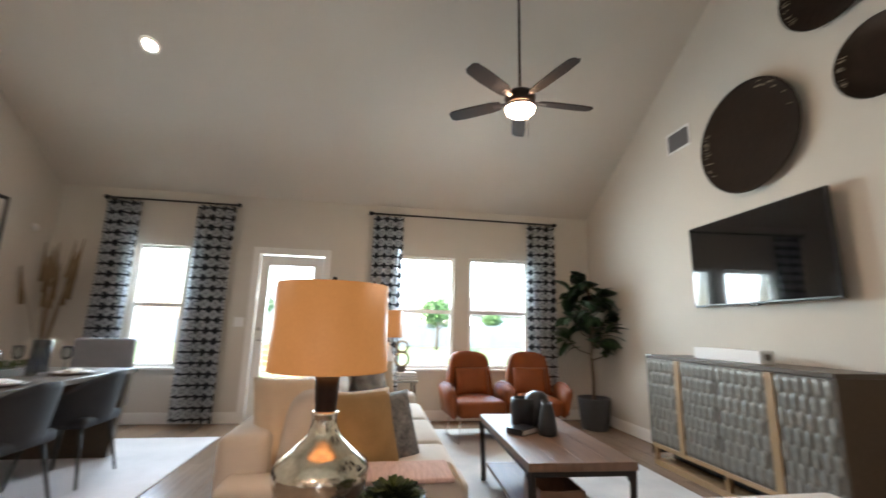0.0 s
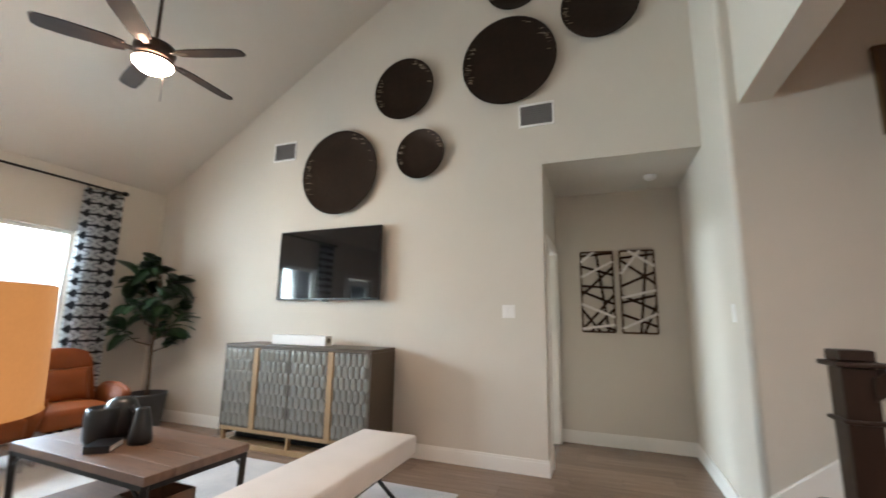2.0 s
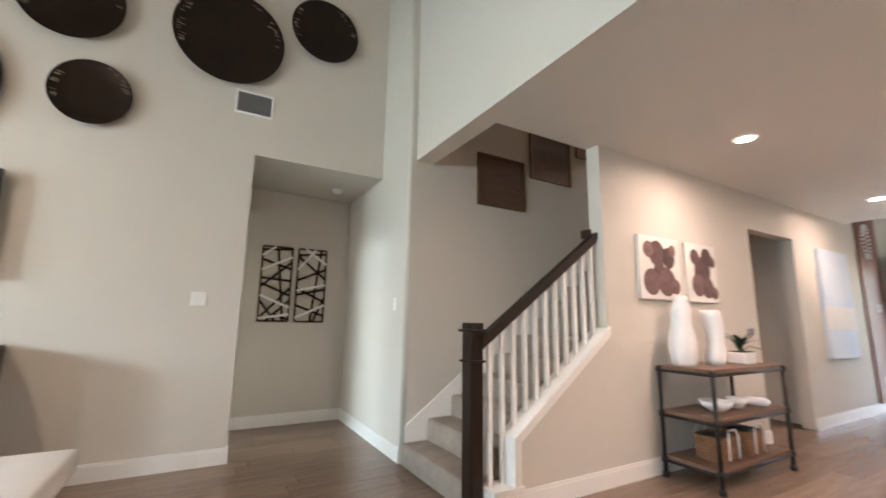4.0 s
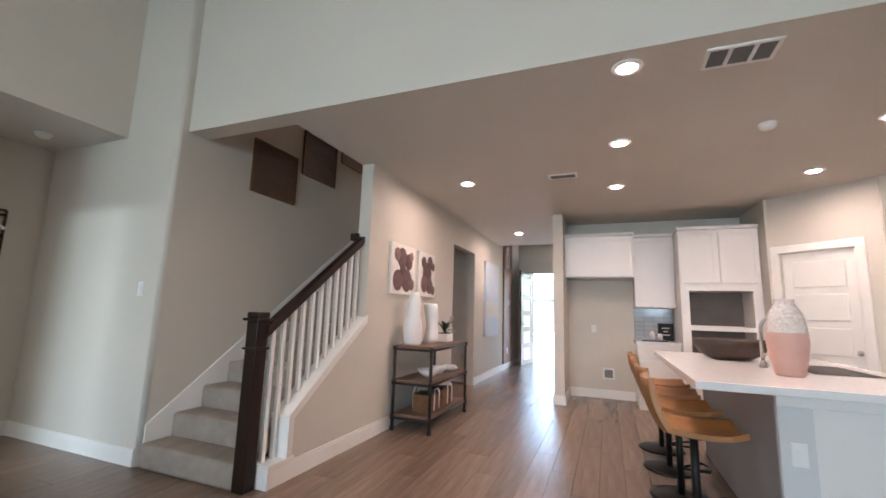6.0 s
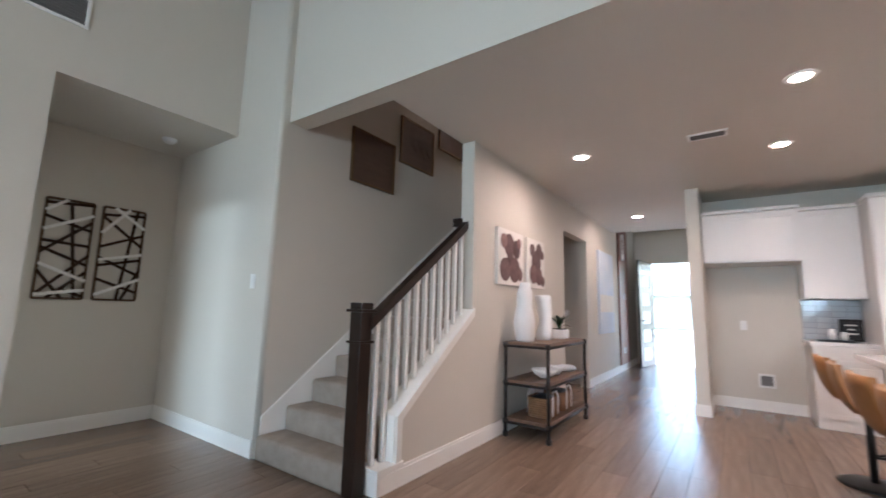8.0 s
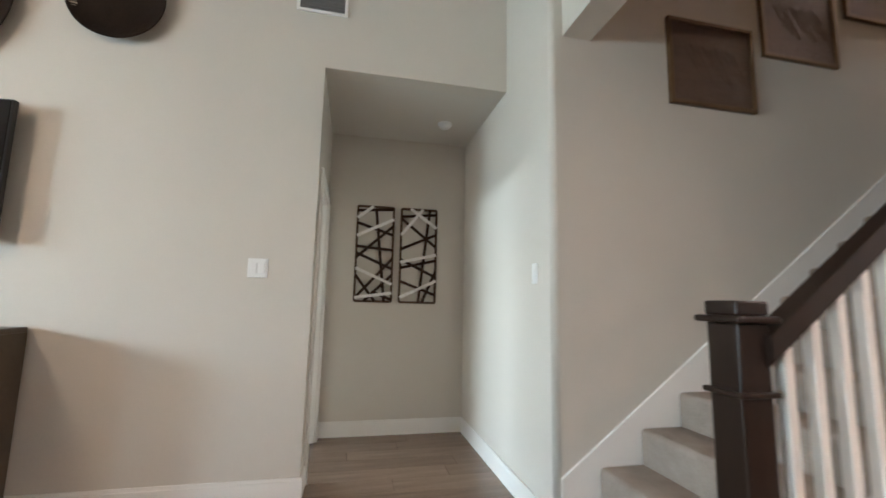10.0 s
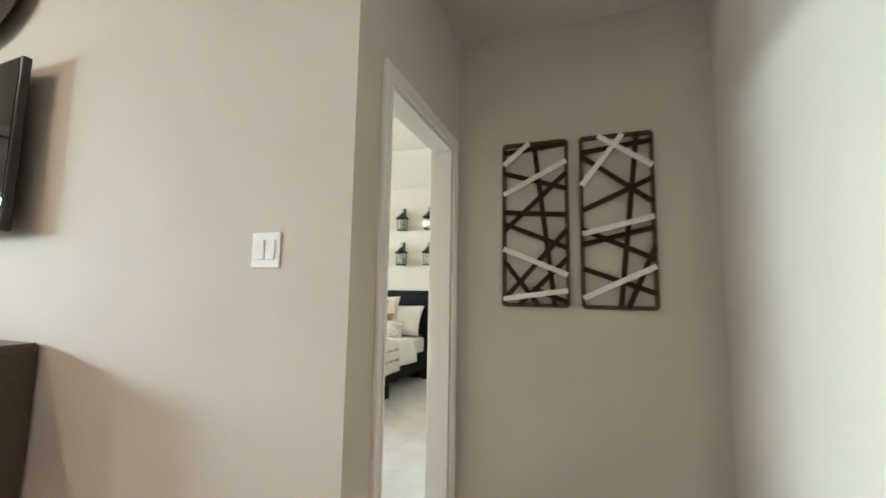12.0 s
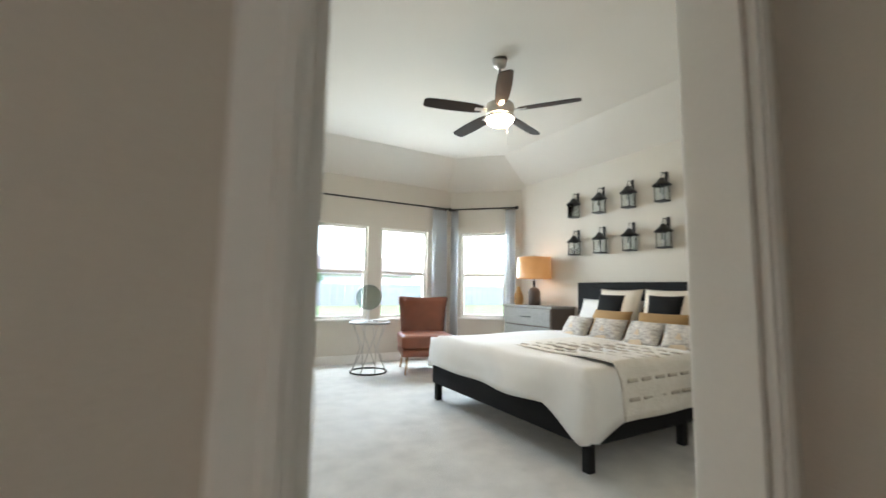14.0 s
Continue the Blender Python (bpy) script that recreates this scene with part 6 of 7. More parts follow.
part("glazed_top", lathe([(0.1055, 0.25), (0.102, 0.30), (0.085, 0.38), (0.06, 0.42), (0.048, 0.44), (0.052, 0.465), (0.044, 0.465), (0.04, 0.43), (0, 0.42)], 40), SPECKLE, pv, "speckled white glaze")
wc = thing("base_cabinet", "white base cabinets along the far kitchen wall", "cabinet")
part("body", boxes((-4.47, -2.19, 0.0, -2.75, -1.62, 0.875)), CABINET, wc)
for k in range(3):
    shaker(wc, -4.46 + k * 0.57, -3.9 + k * 0.57, 0.11, 0.87, -1.62)
wk = thing("worktop", "white quartz worktop along the far kitchen wall", "worktop")
part("slab", boxes((-4.47, -2.19, 0.876, -2.72, -1.58, 0.915), bevel=0.004), QUARTZ, wk)
wu = thing("wall_cabinet", "white wall cabinets above the far worktop", "cabinet")
part("body", boxes((-4.47, -2.19, 1.39, -2.75, -1.86, 2.43)), CABINET, wu)
for k in range(3):
    shaker(wu, -4.46 + k * 0.57, -3.9 + k * 0.57, 1.40, 2.42, -1.86)


# stools
def bar_stool(at, turn):
    s = thing("bar_stool", "camel leather bar stool on a black round base", "bar stool", at, turn, "stools along the island")
    part("base", lathe([(0, 0), (0.20, 0), (0.205, 0.008), (0.18, 0.018), (0.04, 0.03), (0, 0.03)], 36), BLACKMET, s)
    part("column", tube([(0, 0, 0.025), (0, 0, 0.58)], 0.024), BLACKMET, s)
    part("footrest", tube([(0.02, 0.0, 0.2), (-0.16, 0.09, 0.22), (-0.19, 0, 0.22), (-0.16, -0.09, 0.22), (0.02, 0, 0.2)], 0.01, 8), BLACKMET, s)
    bm = bmesh.new()
    n, m_ = 16, 10
    prof = []
    for i in range(n + 1):
        t = i / n
        if t < 0.55:
            q = t / 0.55
            prof.append((-0.24 + 0.40 * q, 0.60 - 0.02 * math.sin(math.pi * q)))
        else:
            q = (t - 0.55) / 0.45
            prof.append((0.16 + 0.10 * math.sin(q * 1.5), 0.60 + 0.29 * q ** 1.35))
    up, lo = [], []
    for i, (x, z) in enumerate(prof):
        a, b = prof[max(0, i - 1)], prof[min(n, i + 1)]
        tx, tz = b[0] - a[0], b[1] - a[1]
        L = math.hypot(tx, tz)
        nx, nz = -tz / L, tx / L
        t = i / n
        w = 0.225 * (1 - 0.25 * max(0, t - 0.6) / 0.4) * (1 - 0.25 * max(0, 0.12 - t) / 0.12)
        ru, rl = [], []
        for j in range(m_ + 1):
            u = 2 * j / m_ - 1
            rise = 0.035 * u * u
            ru.append(bm.verts.new((x + nx * (0.014 + rise), u * w, z + nz * (0.014 + rise))))
            rl.append(bm.verts.new((x - nx * 0.014 + nx * rise, u * w, z - nz * 0.014 + nz * rise)))
        up.append(ru)
        lo.append(rl)
    for i in range(n):
        for j in range(m_):
            bm.faces.new((up[i][j], up[i][j + 1], up[i + 1][j + 1], up[i + 1][j])).smooth = True
            bm.faces.new((lo[i][j], lo[i + 1][j], lo[i + 1][j + 1], lo[i][j + 1])).smooth = True
        for j in (0, m_):
            bm.faces.new((up[i][j], up[i + 1][j], lo[i + 1][j], lo[i][j]))
    for i in (0, n):
        for j in range(m_):
            bm.faces.new((up[i][j], up[i][j + 1], lo[i][j + 1], lo[i][j]))
    bmesh.ops.recalc_face_normals(bm, faces=bm.faces)
    part("shell", bm, STOOLLEATHER, s, "camel leather seat shell")
    part("seat_mount", lathe([(0, 0), (0.09, 0), (0.06, -0.03), (0, -0.03)], 20, (0, 0, 0.588)), BLACKMET, s)
    return s


bs0 = bar_stool((-0.36, 0.22, 0.0), 0)
for y, r in ((-0.38, 6), (-0.98, -4), (-1.55, 3)):
    copy_thing(bs0, pose(-0.36, y, 0, 0, 0, r))


# ---- dining corner ----
dt = thing("dining_table", "dark wood dining table on slab legs", "dining table", (0, 0, 0.014))
for k in range(5):
    x = -2.25 + k * 0.22
    part("board", boxes((x + 0.001, 4.25, 0.715, x + 0.219, 6.0, 0.755), bevel=0.003), DARKCASE, dt)
for y in (4.30, 5.88):
    part("slab_leg", prism([(-2.22, 0.714), (-1.16, 0.714), (-1.24, 0.0), (-2.14, 0.0)], "y", y, y + 0.06), DARKCASE, dt)
part("stretcher", boxes((-1.72, 4.361, 0.3, -1.66, 5.879, 0.42), bevel=0.004), DARKCASE, dt)


def shell_chair(at, turn, mat, label, high=0.80):
    c = thing("dining_chair", label, "dining chair", at, turn, "chairs round the dining table")
    part("seat", soft_box(-0.23, -0.23, 0.40, 0.23, 0.22, 0.48, 0.035, 0.012), mat, c)
    bm = bmesh.new()
    n, rows = 20, 9
    g = [[], []]
    for j in range(rows + 1):
        t = j / rows
        rr_ = [[], []]
        for i in range(n + 1):
            a = math.pi * (i / n)
            top = 0.58 + (high - 0.58) * math.sin(a) ** 0.8
            z = 0.42 + (top - 0.42) * t
            for k, r in enumerate((0.255 + 0.03 * t, 0.225 + 0.03 * t)):
                rr_[k].append(bm.verts.new((r * math.cos(a), -0.02 + r * math.sin(a) * (1.0 + 0.12 * t), z)))
        for k in (0, 1):
            g[k].append(rr_[k])
    for k in (0, 1):
        for j in range(rows):
            for i in range(n):
                bm.faces.new((g[k][j][i], g[k][j][i + 1], g[k][j + 1][i + 1], g[k][j + 1][i])).smooth = True
    for j in (0, rows):
        for i in range(n):
            bm.faces.new((g[0][j][i], g[0][j][i + 1], g[1][j][i + 1], g[1][j][i])).smooth = True
    for j in range(rows):
        for i in (0, n):
            bm.faces.new((g[0][j][i], g[0][j + 1][i], g[1][j + 1][i], g[1][j][i]))
    bmesh.ops.recalc_face_normals(bm, faces=bm.faces)
    part("backrest", bm, mat, c)
    for sx in (-1, 1):
        for sy in (-1, 1):
            part("leg", tube([(sx * 0.17, sy * 0.16, 0.41), (sx * 0.23, sy * 0.23, 0.0)], 0.015, 9, taper=0.6), BLACKMET, c)
    return c


dc = shell_chair((-1.23, 5.34, 0.014), -90, CHAIRVELVET, "slate velvet dining chair with a curved back")
copy_thing(dc, pose(-1.24, 4.64, 0.014, 0, 0, -95))
copy_thing(dc, pose(-2.30, 5.34, 0.014, 0, 0, 90))
copy_thing(dc, pose(-2.30, 4.64, 0.014, 0, 0, 90))
hc = thing("dining_chair", "tall grey upholstered chair at the table end", "dining chair", (-1.80, 6.36, 0.014), 0, "chairs round the dining table")
part("seat", soft_box(-0.26, -0.24, 0.36, 0.26, 0.24, 0.49, 0.04, 0.01), CHAIRGREY, hc)
part("backrest", soft_box(-0.29, 0.20, 0.30, 0.29, 0.29, 1.0, 0.035), CHAIRGREY, hc)
for sx in (-1, 1):
    for sy in (-1, 1):
        part("leg", boxes((sx * 0.22 - 0.02, sy * 0.20 - 0.02, 0, sx * 0.22 + 0.02, sy * 0.20 + 0.02, 0.37), bevel=0.004), DARKWOOD, hc)
DT = 0.769


def place_setting(x, y):
    p = thing("plate", "stacked white dinner plates on a dark charger", "plate", (x, y, DT), group="place settings")
    part("charger", lathe([(0, 0), (0.11, 0), (0.155, 0.012), (0.153, 0.016), (0.10, 0.006), (0, 0.006)], 32), TAUPEWOOD, p)
    part("dish", lathe([(0, 0.0065), (0.08, 0.0065), (0.12, 0.02), (0.118, 0.024), (0.08, 0.012), (0, 0.012)], 32), WHITECER, p)
    part("napkin", pillow(0.07, 0.16, 0.03, Matrix.Translation((0, 0, 0.03))), PAPER, p, "folded pale napkin")
    g = thing("wine_glass", "clear stemmed wine glass", "glass", (x + (0.17 if x < -1.7 else -0.17), y + 0.16, DT), group="glasses on the dining table")
    part("bowl", lathe([(0.004, 0.09), (0.03, 0.11), (0.042, 0.15), (0.036, 0.21), (0.034, 0.21), (0.04, 0.15), (0.028, 0.113), (0, 0.1)], 24), DRINKGLASS, g)
    part("stem", lathe([(0, 0), (0.034, 0.0), (0.034, 0.003), (0.005, 0.008), (0.004, 0.09), (0, 0.09)], 20), DRINKGLASS, g)
    t = thing("tumbler", "clear empty glass tumbler on the dining table", "glass", (x + (0.2 if x < -1.7 else -0.2), y - 0.14, DT), group="glasses on the dining table")
    part("body", lathe([(0, 0), (0.033, 0), (0.038, 0.12), (0.036, 0.12), (0.031, 0.006), (0, 0.006)], 24), DRINKGLASS, t)


for x in (-1.36, -2.06):
    for y in (4.75, 5.45):
        place_setting(x, y)
cp = thing("centrepiece", "low green arrangement in a dark trough", "plant", (-1.70, 5.15, DT))
part("trough", boxes((-0.06, -0.22, 0, 0.06, 0.22, 0.06), bevel=0.006), TAUPEWOOD, cp)
for k in range(60):
    part("sprig", ML, None, cp, m=Matrix.Translation((rr.uniform(-0.05, 0.05), rr.uniform(-0.2, 0.2), 0.06)) @ Matrix.Rotation(rr.uniform(0, 6.28), 4, "Z") @ Matrix.Rotation(rr.uniform(0.3, 1.4), 4, "X") @ Matrix.Scale(1.6, 4))
hv = thing("hurricane_vase", "tall clear glass hurricane vase with a candle", "vase", (-1.70, 4.72, DT), group="glass vases on the dining table")
part("glass", lathe([(0, 0), (0.06, 0), (0.065, 0.01), (0.065, 0.26), (0.062, 0.26), (0.06, 0.012), (0, 0.012)], 28), DRINKGLASS, hv)
part("candle", lathe([(0, 0.013), (0.035, 0.013), (0.035, 0.12), (0, 0.12)], 20), PAPER, hv)
copy_thing(hv, pose(-1.70, 5.58, DT))
FROSTVASE = material("frosted_white_glass", (0.62, 0.66, 0.66), 0.25, var=0.08, scale=8, bump=0.02)
for x, y, h, r in ((-1.62, 4.40, 0.27, 0.05), (-1.50, 4.56, 0.21, 0.045)):
    fv = thing("glass_cylinder", "frosted pale glass cylinder on the dining table", "vase", (x, y, DT), group="glass vases on the dining table")
    part("body", lathe([(0, 0), (r * 0.9, 0), (r, 0.012), (r, h), (r - 0.004, h), (r - 0.005, 0.015), (0, 0.014)], 28), FROSTVASE, fv)
# dried grasses in a floor vase behind the table
pg = thing("pampas_vase", "tall floor vase of dried tan pampas grass", "plant", (-2.62, 6.92, 0))
part("vase", lathe([(0, 0), (0.10, 0), (0.13, 0.05), (0.15, 0.3), (0.10, 0.55), (0.06, 0.68), (0.07, 0.72), (0.06, 0.72), (0, 0.66)], 32), TAUPEWOOD, pg)
for k in range(16):
    a, l = rr.uniform(0, 6.28), rr.uniform(0.15, 0.34)
    tip = Vector((l * math.cos(a), min(0.2, l * math.sin(a)), rr.uniform(1.55, 2.0)))
    part("stalk", tube([(0, 0, 0.66), tuple(tip * 0.5 + Vector((0, 0, 0.42))), tuple(tip)], 0.004, 5), PAMPAS, pg)
    d = tip.normalized()
    part("plume", tube([tuple(tip - d * 0.28), tuple(tip - d * 0.12), tuple(tip + d * 0.05), tuple(tip + d * 0.16)], 0.028, 7, taper=0.15), PAMPAS, pg, "feathery tan plume")
framed("picture", "large dark-framed picture on the dining wall", "picture", Matrix.Translation((XW, 5.95, 2.05)) @ Matrix.Rotation(radians(-90), 4, "Z"), 1.15, 0.86, BLACKMET, PAPER, f=0.04)
ts = thing("thermostat", "small round white thermostat on the dining wall", "thermostat", (XW, 6.95, 2.25))
part("body", lathe([(0, 0), (0.045, 0), (0.042, 0.022), (0, 0.024)], 24), PLASTIC, ts, m=Matrix.Rotation(radians(90), 4, "Y"))

# ---- bedroom ----
bed = thing("bed", "king bed with a black upholstered frame and white bedding", "bed", (0, 0, 0))
BX0, BX1, BY0, BY1 = 6.47, 8.82, 3.68, 5.74
part("side_rail", soft_box(BX0 + 0.08, BY0, 0.17, BX1, BY0 + 0.07, 0.40, 0.015), BEDBLACK, bed)
part("side_rail", soft_box(BX0 + 0.08, BY1 - 0.07, 0.17, BX1, BY1, 0.40, 0.015), BEDBLACK, bed)
part("foot_rail", soft_box(BX0, BY0, 0.17, BX0 + 0.08, BY1, 0.40, 0.015), BEDBLACK, bed)
part("headboard", soft_box(BX1, BY0 - 0.02, 0.0, BX1 + 0.09, BY1 + 0.14, 1.27, 0.02), BEDBLACK, bed, "tall black upholstered headboard")
part("headboard_panel", soft_box(BX1 - 0.012, BY0 + 0.08, 0.5, BX1 + 0.02, BY1 - 0.08, 1.19, 0.012), BEDBLACK, bed)
for x in (BX0 + 0.02, 7.52, BX1 - 0.08):
    for y in (BY0 + 0.02, BY1 - 0.08):
        part("leg", boxes((x, y, 0, x + 0.06, y + 0.06, 0.17), bevel=0.006), BEDBLACK, bed)
part("mattress", soft_box(BX0 + 0.08, BY0 + 0.07, 0.30, BX1 - 0.01, BY1 - 0.07, 0.60, 0.05), LINEN, bed)


def spread(x0, x1, y0, y1, top, drop_foot, drop_side, seed, lift=0.0, n=44, droop=0.0):
    """A cloth over the mattress that hangs at the foot and sides, with soft folds and a low corner."""
    rr_ = random.Random(seed)
    bm = bmesh.new()
    a, b = rr_.uniform(0, 6), rr_.uniform(0, 6)
    ex, ey = drop_foot, drop_side
    W, D = x1 - x0 + ex, y1 - y0 + 2 * ey
    grid = []
    for i in range(n + 1):
        row = []
        for j in range(n + 1):
            u, v = i / n * W - ex, j / n * D - ey
            near = max(0.0, 1 - max(v, 0.0) / 0.34)
            ox = max(0.0, -u) * (1 + droop * near)
            oy = max(0.0, -v, v - (y1 - y0)) * (1 + 0.65 * droop * (max(0.0, 1 - max(u, 0.0) / 0.34) if v < 0 else 0.0))
            over = max(ox, oy)
            x = x0 + max(u, 0.0) - (0.035 + 0.10 * ox + 0.02 * math.sin(6 * v + a) * min(1, ox * 5) * min(1, max(0, v) * 4)) * min(1.0, ox * 9)
            side = -1 if v < 0 else 1
            yb = y0 + min(max(v, 0.0), y1 - y0)
            y = yb + side * (0.035 + 0.08 * oy + 0.02 * math.sin(6 * u + b) * min(1, oy * 5) * min(1, max(0, u) * 4)) * min(1.0, oy * 9)
            if ox and oy:
                out, turn = 0.035 + 0.09 * over, math.atan2(oy, ox)
                x, y = x0 - out * math.cos(turn), yb + side * out * math.sin(turn)
            z = top + lift - over * 0.98 + 0.008 * math.sin(4 * u + 2.7 * v + a) + 0.006 * math.sin(9 * v + b)
            row.append(bm.verts.new((x, y, max(0.02, z))))
        grid.append(row)
    for i in range(n):
        for j in range(n):
            bm.faces.new((grid[i][j], grid[i + 1][j], grid[i + 1][j + 1], grid[i][j + 1])).smooth = True
    bmesh.ops.recalc_face_normals(bm, faces=bm.faces)
    bmesh.ops.solidify(bm, geom=list(bm.faces), thickness=-0.012)
    return bm


part("duvet", spread(BX0 + 0.02, 8.2, BY0 + 0.02, BY1 - 0.02, 0.645, 0.285, 0.32, 5, droop=0.62), LINEN, bed, "white cotton bedspread hanging over the edge")
tw = thing("throw", "cream knitted throw with rows of tufts across the bed", "throw", (0, 0, 0))
part("cloth", spread(6.75, 7.72, BY0 + 0.015, 4.9, 0.662, 0.0, 0.37, 8, n=36), KNIT, tw)
tuft = mesh_of("tuft", pillow(0.12, 0.028, 0.02, n=4), TUFT)
for r in range(6):
    for c in range(8):
        part("tuft", tuft, None, tw, m=Matrix.Translation((6.85 + 0.15 * r + rr.uniform(-0.02, 0.02), 3.78 + 0.13 * c, 0.672)) @ Matrix.Rotation(radians(90) + rr.uniform(-0.3, 0.3), 4, "Z") @ Matrix.Scale(rr.uniform(0.6, 1.25), 4))
for r in range(6):
    for c in range(2):
        part("tuft", tuft, None, tw, m=Matrix.Translation((6.85 + 0.15 * r, 3.632 - 0.012 * c, 0.56 - 0.12 * c)) @ Matrix.Rotation(radians(86), 4, "X"))


def bed_pillow(x, y, z, w, h, t, mat, label, lean, turn=0, name="pillow"):
    c = thing(name, label, "pillow", (x, y, z), turn, "pillows on the bed")
    part("cover", pillow(w, h, t, Matrix.Rotation(radians(-90), 4, "Z") @ Matrix.Rotation(radians(lean), 4, "X")), mat, c)
    part("seam", tube([(0.02, -w * 0.47, -h * 0.42), (0.02, -w * 0.25, -h * 0.44), (0.02, 0, -h * 0.445), (0.02, w * 0.25, -h * 0.44), (0.02, w * 0.47, -h * 0.42)], 0.004, 6), mat, c)


for y in (4.18, 5.24):
    bed_pillow(8.62, y, 0.84, 0.90, 0.48, 0.20, LINEN, "large white sleeping pillow against the headboard", 62)
for y in (4.34, 4.98):
    bed_pillow(8.46, y, 0.93, 0.60, 0.54, 0.17, PILLOWCREAM, "cream square pillow behind a black cushion", 70, 6 if y < 4.6 else -5)
    bn = thing("pillow_band", "black printed cushion with thin white lines", "pillow", (8.385, y + 0.02, 0.965), 6, "pillows on the bed")
    part("cover", pillow(0.36, 0.33, 0.11, Matrix.Rotation(radians(-90), 4, "Z") @ Matrix.Rotation(radians(70), 4, "X")), BEDBLACK, bn)
    for i in range(5):
        part("stripe", bar((-0.055 + 0.012 * i, -0.12 + 0.02 * (i % 2), -0.02 + 0.03 * i - 0.03), (-0.055 + 0.012 * i, 0.11 - 0.03 * (i % 3), -0.03 + 0.035 * i - 0.03), 0.006, 0.004), PAPER, bn)
for y in (4.30, 4.92):
    bed_pillow(8.24, y, 0.785, 0.54, 0.36, 0.16, GOLDCUSH, "ochre oblong pillow with woven cover", 62, 7 if y < 4.6 else -6)
for y, r in ((3.98, 8), (4.38, -5), (4.80, 4), (5.22, -8)):
    bed_pillow(8.08, y, 0.745, 0.40, 0.27, 0.13, PRINTCUSH, "small black and white patterned pillow with tassels", 58, r)
TRI = bmesh.new()
q_ = [TRI.verts.new(p_) for p_ in ((0, -0.09, -0.09), (0, 0.09, -0.09), (0, 0, 0.09), (0.006, -0.09, -0.09), (0.006, 0.09, -0.09), (0.006, 0, 0.09))]
for f_ in ((0, 1, 2), (5, 4, 3), (0, 3, 4, 1), (1, 4, 5, 2), (2, 5, 3, 0)):
    TRI.faces.new([q_[i] for i in f_])
trim_me = mesh_of("tassel_flap", TRI, CREAMCUSH)
for ob in [o for o in scene.collection.objects if o.name.startswith("pillow") and "patterned" in str(o.get("label", ""))]:
    part("tassel_flap", trim_me, None, ob, "cream triangular flap", Matrix.Translation((-0.085, 0.03, -0.03)) @ Matrix.Rotation(radians(20), 4, "Y"))


def lantern(y, z):
    """A wall lantern on a bracket: z is its foot."""
    l = thing("wall_lantern", "black metal lantern with glass sides hung from a bracket", "wall lantern", (BX, y, z), group="lanterns above the bed")
    w = 0.055
    part("base", boxes((-0.165, -w - 0.01, 0, -0.165 + 2 * w + 0.02, w + 0.01, 0.014), bevel=0.003), BLACKMET, l)
    for sx in (-1, 1):
        for sy in (-1, 1):
            part("corner_bar", boxes((-0.10 + sx * w - 0.004, sy * w - 0.004, 0.014, -0.10 + sx * w + 0.004, sy * w + 0.004, 0.19)), BLACKMET, l)
    for sx in (-1, 1):
        part("pane", boxes((-0.10 + sx * w - 0.001, -w + 0.004, 0.014, -0.10 + sx * w + 0.001, w - 0.004, 0.19)), DRINKGLASS, l)
    part("roof", lathe([(0.105, 0.19), (0.10, 0.2), (0.055, 0.235), (0.035, 0.265), (0.02, 0.28), (0, 0.28)], 4 * 6, (-0.10, 0, 0)), BLACKMET, l)
    part("ring", tube([(-0.10 + 0.018 * math.cos(a), 0, 0.295 + 0.018 * math.sin(a)) for a in [2 * math.pi * i / 14 for i in range(15)]], 0.003, 6), BLACKMET, l)
    part("bracket", tube([(-0.10, 0, 0.312), (-0.10, 0, 0.345), (-0.02, 0, 0.345)], 0.006, 7), BLACKMET, l)
    part("wall_plate", boxes((-0.012, -0.02, 0.20, 0, 0.02, 0.37), bevel=0.003), BLACKMET, l)
    part("candle", lathe([(0, 0.015), (0.022, 0.015), (0.022, 0.10), (0, 0.10)], 14, (-0.10, 0, 0)), PAPER, l, "pale candle")
    return l


l0 = lantern(5.95, 2.195)
for r, z in enumerate((2.195, 1.655)):
    for k in range(6):
        if r or k:
            copy_thing(l0, pose(BX, 5.95 - 0.442 * k, z))

ns = thing("nightstand", "grey-washed chest of drawers used as a nightstand", "nightstand", (0, 0, 0))
part("body", boxes((8.48, 6.03, 0.1, 8.93, 7.06, 0.90), bevel=0.005), TAUPEWOOD, ns)
part("top", boxes((8.46, 6.01, 0.90, 8.935, 7.08, 0.93), bevel=0.005), GREYWASH, ns)
for z in (0.13, 0.39, 0.65):
    d = part("drawer", boxes((8.46, 6.05, z, 8.48, 7.04, z + 0.24), bevel=0.004), GREYWASH, ns)
    part("pull", tube([(8.455, 6.43, z + 0.12), (8.43, 6.45, z + 0.12), (8.43, 6.64, z + 0.12), (8.455, 6.66, z + 0.12)], 0.006, 7), BLACKMET, d)
for y in (6.05, 6.98):
    part("foot", boxes((8.5, y, 0, 8.56, y + 0.06, 0.1), bevel=0.004), TAUPEWOOD, ns)
drum_lamp((8.66, 6.57, 0.93), "bronze bottle lamp with a lit warm drum shade", [(0, 0), (0.085, 0), (0.09, 0.02), (0.09, 0.2), (0.07, 0.25), (0.035, 0.27), (0, 0.271)], WALNUT,
          [(0.02, 0.271), (0.02, 0.36), (0.03, 0.37), (0, 0.371)], (0.26, 0.25, 0.40, 0.72), SHADE2)
dv = thing("decor_vase", "small tan bottle vase with a hole beside the lamp", "vase", (8.60, 6.86, 0.93))
part("body", lathe([(0, 0), (0.06, 0), (0.075, 0.05), (0.07, 0.14), (0.035, 0.22), (0.02, 0.28), (0.014, 0.28), (0, 0.2)], 28), GOLDCUSH, dv)
